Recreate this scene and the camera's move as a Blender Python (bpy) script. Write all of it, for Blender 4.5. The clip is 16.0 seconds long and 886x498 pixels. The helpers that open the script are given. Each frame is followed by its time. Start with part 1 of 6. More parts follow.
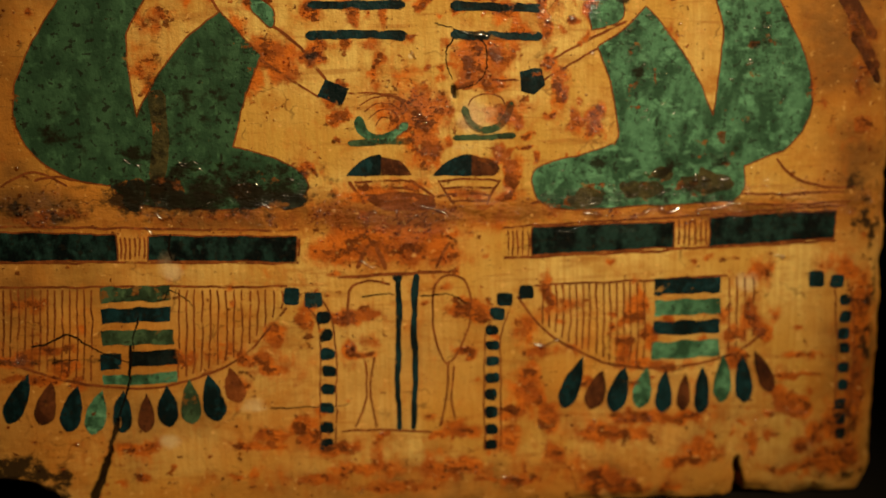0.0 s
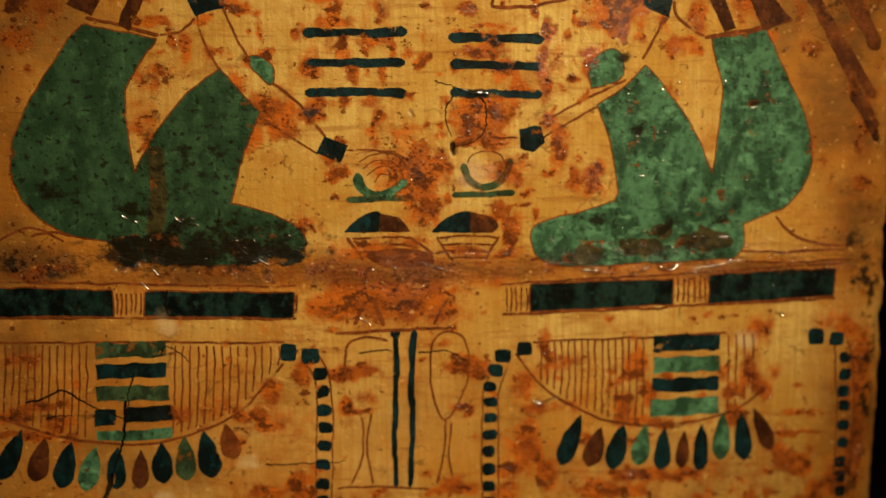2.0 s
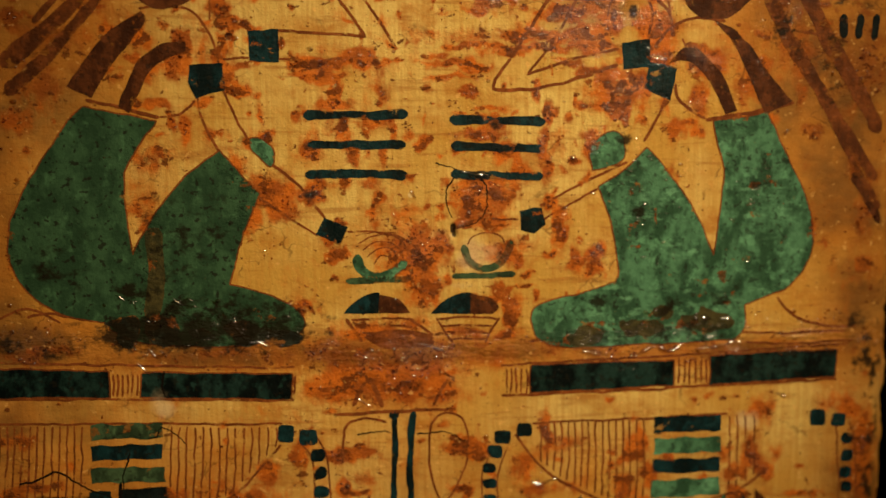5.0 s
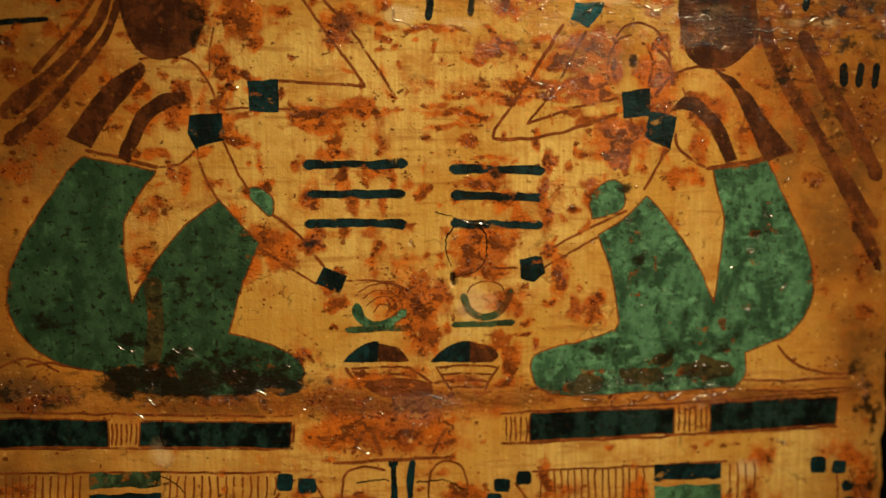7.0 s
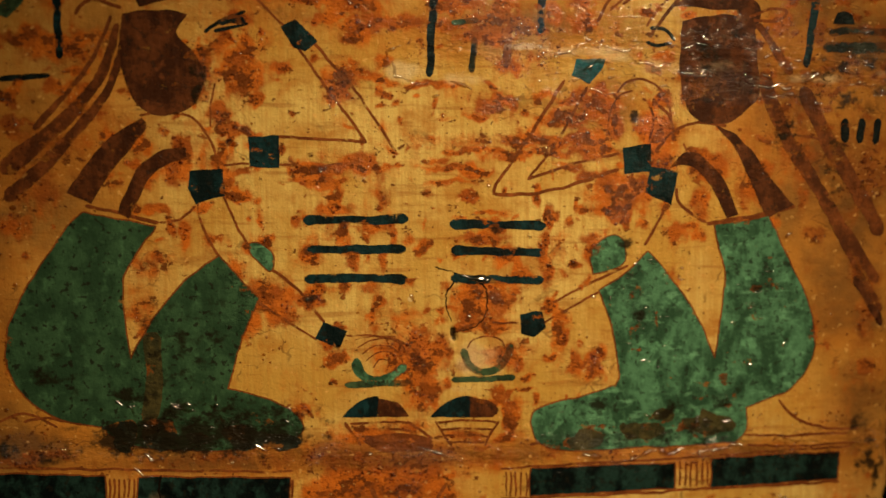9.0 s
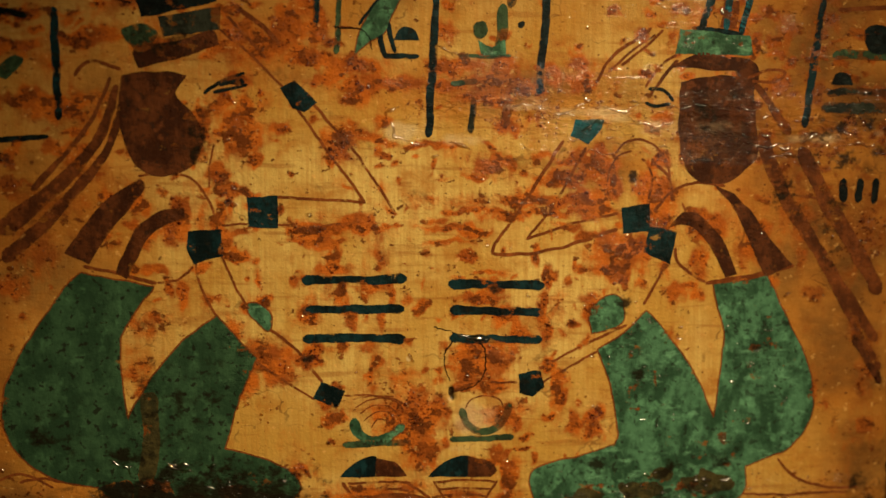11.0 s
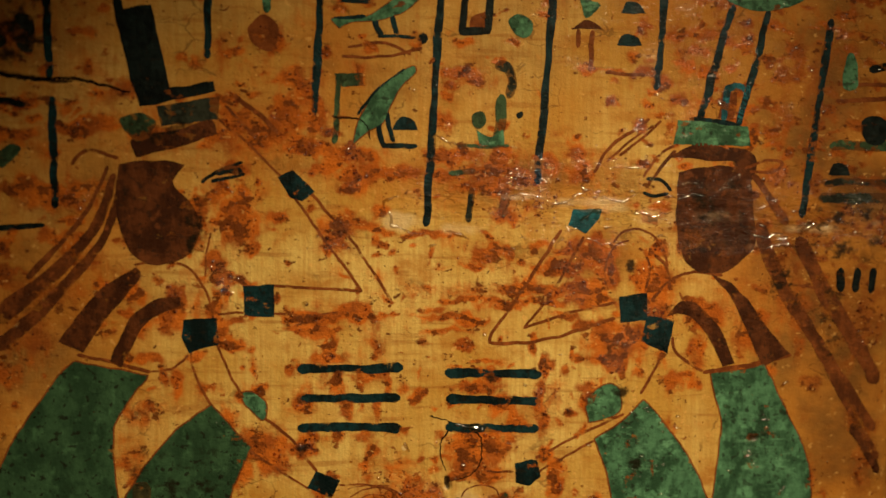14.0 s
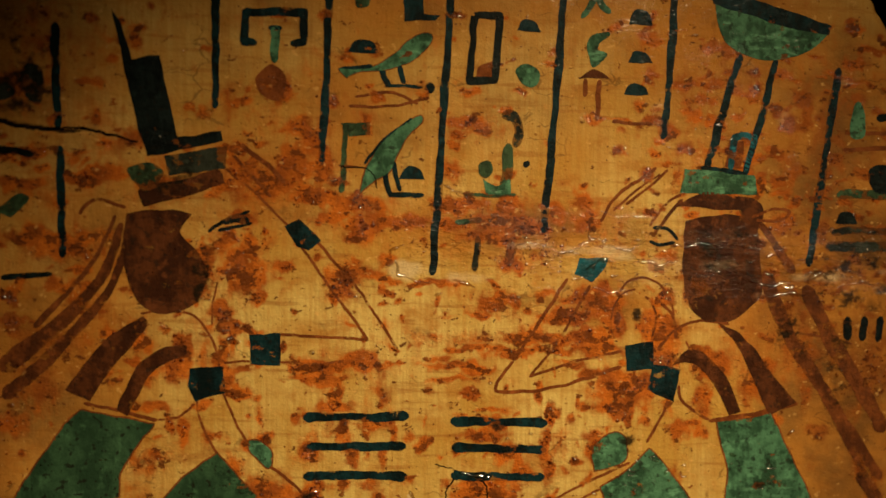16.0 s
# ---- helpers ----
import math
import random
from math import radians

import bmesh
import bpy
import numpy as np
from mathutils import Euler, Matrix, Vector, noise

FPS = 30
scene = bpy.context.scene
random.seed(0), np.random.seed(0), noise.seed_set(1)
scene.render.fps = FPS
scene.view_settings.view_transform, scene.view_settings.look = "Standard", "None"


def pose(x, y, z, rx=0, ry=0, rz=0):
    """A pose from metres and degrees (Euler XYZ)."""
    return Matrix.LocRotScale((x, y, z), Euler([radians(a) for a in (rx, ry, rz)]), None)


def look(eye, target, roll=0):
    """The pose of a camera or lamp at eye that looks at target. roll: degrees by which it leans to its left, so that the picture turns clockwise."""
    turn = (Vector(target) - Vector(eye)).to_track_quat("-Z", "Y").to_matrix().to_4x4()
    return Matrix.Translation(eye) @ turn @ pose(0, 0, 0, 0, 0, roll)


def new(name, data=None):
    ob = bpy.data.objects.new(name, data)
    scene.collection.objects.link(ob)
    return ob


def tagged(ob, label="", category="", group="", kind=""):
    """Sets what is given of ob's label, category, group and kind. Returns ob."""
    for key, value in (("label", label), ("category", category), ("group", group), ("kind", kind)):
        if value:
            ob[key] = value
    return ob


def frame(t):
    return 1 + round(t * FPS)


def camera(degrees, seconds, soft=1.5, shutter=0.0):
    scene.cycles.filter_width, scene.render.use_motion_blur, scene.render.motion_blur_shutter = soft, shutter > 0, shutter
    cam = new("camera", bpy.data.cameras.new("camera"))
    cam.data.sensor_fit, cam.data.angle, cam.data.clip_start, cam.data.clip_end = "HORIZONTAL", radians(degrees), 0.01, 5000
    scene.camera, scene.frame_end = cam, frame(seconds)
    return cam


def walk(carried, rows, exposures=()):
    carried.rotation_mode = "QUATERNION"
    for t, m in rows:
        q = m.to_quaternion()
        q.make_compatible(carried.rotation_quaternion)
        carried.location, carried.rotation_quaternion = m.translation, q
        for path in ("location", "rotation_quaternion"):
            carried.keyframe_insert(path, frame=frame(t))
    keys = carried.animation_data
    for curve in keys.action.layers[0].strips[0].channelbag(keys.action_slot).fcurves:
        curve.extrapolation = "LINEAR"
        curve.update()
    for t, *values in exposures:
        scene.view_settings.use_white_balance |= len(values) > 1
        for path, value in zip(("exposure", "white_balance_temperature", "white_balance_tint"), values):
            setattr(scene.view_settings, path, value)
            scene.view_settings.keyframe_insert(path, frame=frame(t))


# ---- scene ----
cam = camera(62.0, 16.0, soft=1.6)
# a fast lens close up: what lies nearer or farther than the middle of the panel goes soft
cam.data.dof.use_dof, cam.data.dof.focus_distance, cam.data.dof.aperture_fstop = True, 0.372, 1.5
# seconds, eye in metres, yaw, pitch and roll in degrees
ROWS = [
    (0.0, -0.02464, -0.38926, 1.16228, -3.304, -7.017, -1.039),
    (0.5, -0.02445, -0.38831, 1.16638, -3.327, -6.723, -0.916),
    (1.0, -0.02459, -0.38715, 1.17254, -3.427, -6.546, -0.756),
    (1.5, -0.02425, -0.38590, 1.17881, -3.447, -6.299, -0.710),
    (2.0, -0.02413, -0.38497, 1.18529, -3.459, -6.055, -0.638),
    (2.5, -0.02397, -0.38365, 1.19286, -3.425, -6.023, -0.585),
    (3.0, -0.02466, -0.38247, 1.19994, -3.494, -5.964, -0.528),
    (3.5, -0.02379, -0.38143, 1.20669, -3.381, -5.927, -0.452),
    (4.0, -0.02484, -0.38053, 1.21173, -3.514, -5.685, -0.436),
    (6.5, -0.02460, -0.37730, 1.23805, -3.698, -4.831, -0.175),
    (7.0, -0.02392, -0.37663, 1.24430, -3.603, -4.869, -0.199),
    (7.5, -0.02338, -0.37582, 1.24978, -3.523, -4.882, -0.197),
    (8.0, -0.02364, -0.37517, 1.25561, -3.566, -4.789, -0.157),
    (8.5, -0.02337, -0.37448, 1.26171, -3.533, -4.563, -0.129),
    (9.0, -0.02374, -0.37379, 1.26812, -3.585, -4.228, 0.004),
    (11.5, -0.02384, -0.37073, 1.30030, -3.718, -3.495, 0.184),
    (12.0, -0.02352, -0.36989, 1.30536, -3.727, -3.263, 0.215),
    (12.5, -0.02366, -0.36935, 1.31138, -3.800, -3.136, 0.332),
    (13.0, -0.02372, -0.36892, 1.31768, -3.866, -2.946, 0.400),
    (13.5, -0.02356, -0.36856, 1.32446, -3.910, -2.723, 0.471),
    (14.0, -0.02414, -0.36824, 1.33234, -3.976, -2.578, 0.662),
    (14.5, -0.02449, -0.36807, 1.33912, -3.931, -2.497, 0.754),
    (15.0, -0.02532, -0.36793, 1.34463, -3.918, -2.443, 0.791),
    (15.5, -0.02564, -0.36745, 1.35006, -3.841, -2.294, 0.876),
    (16.0, -0.02591, -0.36731, 1.35517, -3.720, -2.339, 0.864),
]
walk(cam, [(t, pose(x, y, z, 0, 0, yaw) @ pose(0, 0, 0, 90 + pitch) @ pose(0, 0, 0, 0, 0, roll))
           for t, x, y, z, yaw, pitch, roll in ROWS],
     [(0.0, 0.16), (4.0, 0.09), (8.0, 0.01), (12.0, -0.06), (16.0, -0.08)])

from mathutils.geometry import tessellate_polygon

# ---- world and light: a dark gallery, one warm gallery spot above and in front of the panel ----
world = bpy.data.worlds.new("gallery_dark")
scene.world = world
world.use_nodes = True
world.node_tree.nodes["Background"].inputs["Color"].default_value = (1.0, 0.72, 0.42, 1)
world.node_tree.nodes["Background"].inputs["Strength"].default_value = 0.06


def spot(name, eye, target, watts, cone, blend, radius, colour):
    lamp = bpy.data.lights.new(name, "SPOT")
    lamp.energy, lamp.spot_size, lamp.spot_blend, lamp.shadow_soft_size, lamp.color = watts, radians(cone), blend, radius, colour
    ob = new(name, lamp)
    ob.matrix_world = look(eye, target)
    return ob


spot("gallery_spot", (0.52, -1.15, 2.06), (0.012, 0.0, 1.17), 126, 27.0, 1.0, 0.07, (1.0, 0.75, 0.42))

# ---- panel surface: centimetres on the panel, z from the first row of strokes ----
BASE, LEVEL = 0.966, 1.25


def lattice(ix, iz, seed):
    h = (ix * 374761393 + iz * 668265263 + seed * 974634777) & 0xFFFFFFFF
    h = ((h ^ (h >> 13)) * 1274126177) & 0xFFFFFFFF
    return ((h ^ (h >> 16)) & 0xFFFF) / 65535.0


def noise2(x, z, seed=0):
    x, z = np.asarray(x, float), np.asarray(z, float)
    ix, iz = np.floor(x).astype(np.int64), np.floor(z).astype(np.int64)
    fx, fz = x - ix, z - iz
    fx, fz = fx * fx * (3 - 2 * fx), fz * fz * (3 - 2 * fz)
    a, b = lattice(ix, iz, seed), lattice(ix + 1, iz, seed)
    c, d = lattice(ix, iz + 1, seed), lattice(ix + 1, iz + 1, seed)
    return (a + (b - a) * fx) * (1 - fz) + (c + (d - c) * fx) * fz - 0.5


def fbm(x, z, seed=0, octaves=4):
    return sum(noise2(x * 2**k, z * 2**k, seed + k) / 2**k for k in range(octaves))


def near_line(x, z, pts):
    """The distance in centimetres to a line of a few points."""
    best = np.full(np.shape(x), 1e9)
    for (ax, az), (bx, bz) in zip(pts, pts[1:]):
        vx, vz = bx - ax, bz - az
        s = np.clip(((x - ax) * vx + (z - az) * vz) / (vx * vx + vz * vz), 0, 1)
        best = np.minimum(best, np.hypot(x - ax - s * vx, z - az - s * vz))
    return best


def pairs(text):
    return [tuple(float(v) for v in p.strip("*").split(",")) for p in text.split()]


STAINS_LOW_A = [
    (-7.0, -15.2, 1.8, 1.2, 0.50),
    (-11.9, -18.7, 1.8, 1.2, 0.60),
    (-4.6, -17.1, 1.5, 0.9, 0.60),
    (-22.6, -18.0, 2.3, 1.2, 0.60),
    (16.5, -17.7, 1.8, 2.6, 0.50),
    (-18.1, -23.8, 3.5, 1.2, 0.35),
    (-9.8, -26.0, 7.3, 0.9, 0.40),
    (12.0, -16.3, 1.5, 1.8, 0.40),
    (-5.3, -19.5, 0.9, 0.7, 0.90),
    (-9.8, -19.4, 2.0, 1.2, 0.90),
    (-9.1, -23.8, 2.6, 0.9, 0.80),
    (-4.9, -24.6, 2.6, 0.9, 0.60),
    (4.8, -20.5, 0.7, 2.0, 0.60),
    (3.9, -22.4, 1.5, 1.2, 0.60),
    (8.9, -23.9, 3.2, 1.2, 0.90),
    (14.1, -23.5, 2.3, 1.2, 0.60),
    (20.2, -22.7, 1.5, 1.3, 0.50),
    (-2.7, -13.2, 3.5, 1.5, 0.85),
]
STAINS_LOW_B = [
    (-7.2, -13.4, 1.8, 1.2, 0.60),
    (2.4, -17.0, 1.5, 0.9, 0.70),
    (10.5, -19.5, 1.5, 0.9, 0.70),
    (5.1, -26.1, 4.7, 1.2, 0.70),
    (17.5, -20.7, 1.5, 1.2, 0.60),
    (23.0, -19.2, 1.2, 6.4, 0.55),
]
STAINS_LOW = STAINS_LOW_A + STAINS_LOW_B
STAINS_MID_A = [
    (10.2, -4.4, 1.0, 1.8, 0.90),
    (16.9, -3.3, 1.2, 1.8, 0.75),
    (15.3, -8.1, 0.6, 1.5, 1.20),
    (11.1, -2.7, 1.8, 1.5, 0.60),
    (-10.2, -4.5, 0.9, 1.5, 0.60),
    (-3.9, -3.1, 2.6, 1.2, 0.25),
    (-1.2, -6.7, 1.3, 2.2, 1.00),
    (-3.0, -5.8, 1.5, 1.5, 0.50),
    (1.3, -3.8, 1.2, 1.3, 0.85),
    (6.0, -5.3, 0.7, 1.6, 0.80),
    (3.7, -10.0, 0.7, 1.5, 0.90),
    (8.2, -7.4, 1.3, 1.2, 0.80),
    (2.8, -8.8, 0.9, 0.9, 0.80),
    (-5.6, -1.1, 3.5, 2.0, 0.30),
    (3.3, 4.3, 4.4, 0.8, 0.50),
    (9.8, 1.9, 2.0, 1.3, 0.80),
    (5.9, -0.6, 0.7, 1.5, 0.70),
    (-7.1, -9.5, 1.0, 0.7, 0.80),
]
STAINS_MID_B = [
    (22.3, -7.6, 1.2, 1.8, 0.50),
    (-14.6, -3.6, 1.5, 1.8, 0.30),
    (-4.0, -11.7, 14.6, 0.7, 0.90),
    (14.1, -11.9, 10.2, 0.6, 0.60),
]
STAINS_MID = STAINS_MID_A + STAINS_MID_B
STAINS_HIGH_A = [
    (-10.8, 2.8, 0.9, 1.2, 0.70),
    (16.0, 3.8, 1.5, 2.3, 0.45),
    (-2.5, -4.9, 0.6, 1.2, 0.60),
    (-5.5, 1.1, 0.9, 1.5, 0.60),
    (7.5, 6.1, 1.3, 1.0, 0.90),
    (-10.3, 8.1, 1.8, 1.8, 0.90),
    (-5.1, 7.0, 1.0, 1.3, 1.00),
    (2.9, 6.2, 1.8, 0.7, 0.90),
    (-12.2, 4.4, 1.2, 1.8, 0.70),
    (-4.7, 3.1, 4.1, 0.9, 0.70),
    (2.2, 10.2, 4.7, 1.8, 0.50),
    (-8.7, 12.0, 3.2, 1.8, 0.75),
    (8.1, 6.3, 1.2, 1.2, 0.75),
    (9.4, 9.7, 2.3, 1.8, 0.60),
    (1.7, 4.5, 6.4, 0.5, 0.50),
    (-9.5, 15.8, 2.6, 2.0, 0.50),
    (13.4, 16.1, 3.5, 3.5, 0.35),
    (19.1, 13.4, 3.8, 7.3, 0.45),
]
STAINS_HIGH_B = [
    (-17.6, 13.2, 5.5, 3.2, 0.50),
    (-19.4, 17.5, 3.5, 3.5, 0.60),
    (-18.9, 4.4, 3.5, 2.6, 0.45),
    (20.2, 8.1, 2.9, 1.2, 0.70),
]
STAINS_HIGH = STAINS_HIGH_A + STAINS_HIGH_B
GRIME_A = [
    (-12.2, 7.5, 0.4, 1.5, 0.90),
    (-12.8, 12.1, 1.8, 0.6, 0.60),
    (14.2, 9.2, 1.8, 1.2, 0.40),
    (10.2, -4.4, 0.5, 0.4, 0.70),
    (16.7, -3.2, 0.7, 0.4, 0.70),
    (12.2, -9.3, 0.5, 0.4, 0.70),
    (8.2, -9.8, 1.2, 0.7, 0.50),
    (-14.6, -3.6, 0.9, 1.2, 0.25),
    (-13.8, -5.9, 3.5, 3.5, 0.30),
    (-19.4, -7.0, 2.6, 2.3, 0.30),
    (-12.0, -10.4, 5.5, 1.0, 1.15),
    (-15.6, -10.5, 2.3, 1.0, 1.20),
    (-8.9, -10.1, 1.8, 0.7, 0.80),
    (-14.8, -9.4, 1.8, 1.2, 0.60),
    (12.5, -11.0, 3.8, 0.7, 0.50),
    (-11.6, -4.8, 1.5, 1.8, 0.35),
    (15.2, -9.3, 1.2, 1.2, 0.40),
    (-23.6, -25.7, 3.5, 1.8, 1.00),
]
GRIME_SHADE_B = [
    (22.6, -24.1, 1.0, 1.8, 0.35),
    # right edge turning away: soiling, and its shade put into the colour
    (23.5, -16.0, 0.5, 7.6, 0.50),
    (18.8, -12.3, 3.5, 0.6, 0.35),
    (-20.4, 17.4, 2.0, 2.6, 0.45),
    (13.9, 8.3, 2.0, 1.8, 0.25),
    (9.8, 5.8, 0.3, 0.3, 0.70),
    (-20.2, 16.6, 1.0, 1.3, 0.75),
    (-21.0, 13.4, 1.1, 0.2, 0.80),
    (-21.3, 10.4, 0.8, 0.8, 0.40),
    (9.4, -1.0, 0.4, 0.7, 0.70),
    (-6.7, -3.5, 0.4, 0.3, 0.80),
    (-12.0, -9.7, 4.9, 1.2, 0.75),
    (-15.4, -10.5, 1.7, 1.0, 1.00),
    (-16.2, -8.3, 0.7, 0.6, 0.90),
    (21.0, 7.0, 2.3, 0.9, 0.50),
    (22.8, -10.7, 0.9, 0.9, 0.60),
    (2.6, -0.0, 0.3, 0.2, 0.70),
    (11.8, -9.6, 0.4, 0.4, 0.90),
]
GRIME_SHADE_C = [
    (18.1, 5.2, 1.4, 2.0, 0.40),
    (20.3, 2.6, 1.2, 2.6, 0.40),
    (7.9, -9.2, 0.6, 0.3, 0.60),
    (7.0, -11.0, 0.7, 0.3, 0.60),
    (21.0, 8.4, 3.2, 0.7, 0.45),
    (21.9, 6.7, 1.7, 0.7, 0.45),
    (13.5, 8.3, 1.2, 1.2, 0.35),
    (-20.7, -11.0, 3.2, 0.9, 0.45),
    (23.1, -12.0, 1.2, 1.4, 0.60),
    # more of the right edge's shade, added as dark colour
    (23.5, -16.7, 0.6, 3.6, 0.50),
    (22.8, -27.2, 2.4, 0.4, 0.50),
    (-20.7, -19.0, 3.9, 0.2, 0.45),
    (-13.6, 11.9, 1.1, 0.4, 0.60),
    (-11.9, 7.8, 0.3, 1.2, 0.60),
]
GRIME_SHADE = GRIME_A + GRIME_SHADE_B + GRIME_SHADE_C
# chips, losses and milky film, with some sheen and a glint painted in
PALE = [
    (7.7, 9.0, 3.1, 0.5, 0.75),
    (4.0, 9.2, 2.0, 0.3, 0.65),
    (14.2, 8.4, 3.1, 0.7, 0.60),
    (19.3, 7.8, 3.1, 0.5, 0.65),
    (22.7, 8.1, 1.1, 0.4, 0.60),
    (-1.7, -3.5, 0.2, 0.2, 1.00),
    # white glint on the third right bar, as pale colour
    (1.9, -2.5, 0.7, 0.1, 0.80),
    (0.4, -5.6, 0.3, 0.2, 0.70),
    (1.9, -6.7, 1.8, 1.5, 0.70),
    (-10.6, -21.9, 1.8, 0.9, 0.60),
    (-14.5, -14.1, 0.9, 1.2, 0.70),
    # sheen of the upper middle, painted pale in this row and the next
    (-2.0, 7.9, 1.5, 0.7, 0.80),
    (1.1, 7.6, 1.8, 0.6, 0.60),
    (11.2, 8.3, 3.5, 1.0, 0.55),
    (16.4, -15.8, 1.2, 0.9, 0.70),
    (-1.1, 4.5, 3.5, 1.8, 0.35),
    (6.4, -7.4, 1.8, 1.8, 0.35),
    (-1.8, 8.2, 1.2, 0.3, 0.70),
    (8.5, 8.7, 2.3, 0.4, 0.70),
    (16.2, 6.9, 1.7, 0.6, 0.50),
    (18.9, 7.8, 0.9, 0.4, 0.60),
    (-15.1, -23.6, 0.9, 0.7, 0.70),
    (-10.3, -22.0, 0.9, 0.3, 0.70),
    (16.1, -15.8, 0.6, 0.7, 0.60),
    (-14.9, -14.4, 0.6, 0.4, 0.50),
    (1.0, -8.2, 1.2, 0.4, 0.60),
]
# browned varnish, plus dimmer edges and corners put into the colour
AGED_DIM_A = [
    (-19.3, -19.7, 12.3, 7.6, 0.50),
    (-9.1, -23.8, 8.8, 3.5, 0.40),
    (-14.9, 17.6, 12.3, 7.6, 0.30),
    (12.8, -23.4, 7.3, 3.8, 0.40),
    (-17.3, 9.4, 4.7, 5.8, 0.50),
    (-19.9, 16.1, 7.6, 8.8, 0.40),
    (-20.5, 3.3, 4.7, 7.6, 0.60),
    (20.0, 13.4, 6.4, 12.3, 0.40),
    (13.1, 16.7, 5.8, 4.7, 0.40),
    (0.1, 20.2, 20.4, 3.8, 0.35),
    (-4.9, 15.7, 4.1, 4.7, 0.45),
    (-8.3, -11.7, 23.4, 0.9, 1.00),
    (15.6, -12.0, 11.7, 0.8, 0.85),
    (-21.6, -16.6, 7.6, 6.7, 0.45),
    (-19.5, -11.6, 12.3, 1.8, 0.60),
    (-9.5, 12.8, 5.8, 3.5, 0.55),
    (22.9, -5.8, 3.2, 11.7, 0.70),
    (22.8, -20.9, 2.9, 8.8, 0.60),
]
AGED_DIM_B = [
    (-20.0, 3.6, 5.3, 5.3, 0.75),
    (0.0, -26.8, 26.3, 2.0, 0.55),
    (-2.7, -13.5, 4.7, 1.8, 0.55),
    (3.1, 10.2, 8.8, 1.8, 0.55),
    (21.1, 1.6, 4.1, 9.3, 0.95),
    (20.4, 1.7, 4.1, 7.0, 0.80),
    (-4.6, -17.1, 5.3, 4.4, 0.25),
    (6.4, -21.9, 5.8, 3.5, 0.35),
    (7.8, 6.3, 3.5, 1.5, 0.50),
    (-15.1, -3.3, 1.8, 2.6, 0.35),
]
# sides, corners, top and foot: falloff of light painted over the browning
AGED_DIM_C = [
    (20.5, 8.0, 5.0, 8.0, 0.75),
    (15.0, 19.0, 9.0, 5.0, 0.60),
    (22.0, -8.0, 2.6, 9.0, 0.20),
    (-21.0, 18.0, 8.0, 7.0, 0.50),
    (-21.0, 8.0, 5.0, 8.0, 0.40),
    (-21.5, -22.0, 5.0, 6.0, 0.55),
    (0.0, 21.5, 24.0, 3.0, 0.50),
    (20.5, 9.2, 6.0, 3.5, 1.00),
    (21.5, 4.0, 4.0, 6.0, 1.00),
    (15.5, 8.5, 4.0, 2.5, 0.80),
    (-21.0, -11.0, 6.5, 1.5, 1.00),
    (22.5, -11.5, 3.0, 2.0, 0.90),
    (-22.5, -4.0, 2.2, 9.0, 0.80),
    (-22.0, -17.0, 3.0, 7.0, 0.60),
    (0.0, -20.0, 24.0, 7.0, 0.30),
    (0.0, 16.0, 24.0, 6.0, 0.30),
    (18.0, 6.5, 4.0, 5.0, 0.85),
    (20.0, 14.5, 6.0, 7.0, 0.75),
    (14.5, 13.5, 4.0, 5.0, 0.50),
]
AGED_DIM = AGED_DIM_A + AGED_DIM_B + AGED_DIM_C
RIDGES = [
    (pairs("-23.70,-11.06 -17.21,-11.00 -10.89,-10.90 -4.47,-11.58 0.30,-11.74 6.36,-11.64 12.22,-11.77 17.21,-11.20 24.14,-11.19"), 0.60),
    (pairs("-0.88,9.03 3.09,9.23 8.31,8.92 12.72,8.84 16.32,8.29 19.64,8.23 22.92,8.55"), 1.00),
]
CRACKS = [
    (pairs("-17.78,-22.37 -18.26,-24.08 -19.02,-26.01 -19.57,-27.37"), 0.100, 0.450),
    (pairs("-18.47,-24.54 -19.02,-26.01 -19.57,-27.37"), 0.180, 0.600),
    (pairs("0.44,-5.13 0.53,-5.52"), 0.150, 0.200),
    (pairs("16.23,-26.05 16.37,-28.58"), 0.170, 0.600),
    (pairs("-21.89,15.03 -19.94,14.54 -17.04,14.50"), 0.090, 0.120),
]


SPILLS = []


def spill(x, z, wide, tall, gain):
    """One spot of rust-red resin: its middle and half sizes in centimetres, and how thick it lies."""
    SPILLS.append((x, z, wide * 1.22, tall * 1.22, gain))


# flakes beside the left shoulder and wrists
spill(-10.0, 7.7, 0.91, 1.06, 1.1)
spill(-9.7, 7.2, 0.60, 0.36, 1.1)
spill(-9.5, 9.2, 0.75, 0.60, 0.8)
spill(-11.2, 9.2, 0.45, 0.75, 0.8)
spill(-11.9, 7.8, 0.36, 1.21, 1.1)
spill(-11.0, 5.8, 0.45, 0.45, 1.2)
spill(-10.3, 4.9, 1.21, 0.24, 1.2)
spill(-11.1, 3.8, 0.30, 0.60, 1.2)
spill(-10.5, 4.4, 0.24, 0.60, 1.0)
spill(-10.3, 1.9, 0.66, 0.30, 1.2)
spill(-10.8, 2.6, 0.30, 0.60, 1.0)
spill(-10.0, 2.9, 0.45, 0.24, 0.9)
spill(-9.3, 6.5, 0.30, 0.24, 1.1)
spill(-7.9, 8.1, 0.45, 0.30, 1.0)
spill(-14.9, 4.5, 0.45, 0.75, 0.8)
spill(-13.0, 4.1, 0.54, 0.45, 1.1)
spill(-13.3, 3.1, 0.60, 0.75, 0.8)
spill(-14.7, 2.6, 0.60, 0.45, 0.7)
spill(-13.0, -0.2, 0.24, 0.75, 0.9)
spill(-13.6, 0.2, 0.18, 0.54, 0.8)
spill(-11.4, -0.5, 0.60, 0.36, 0.7)
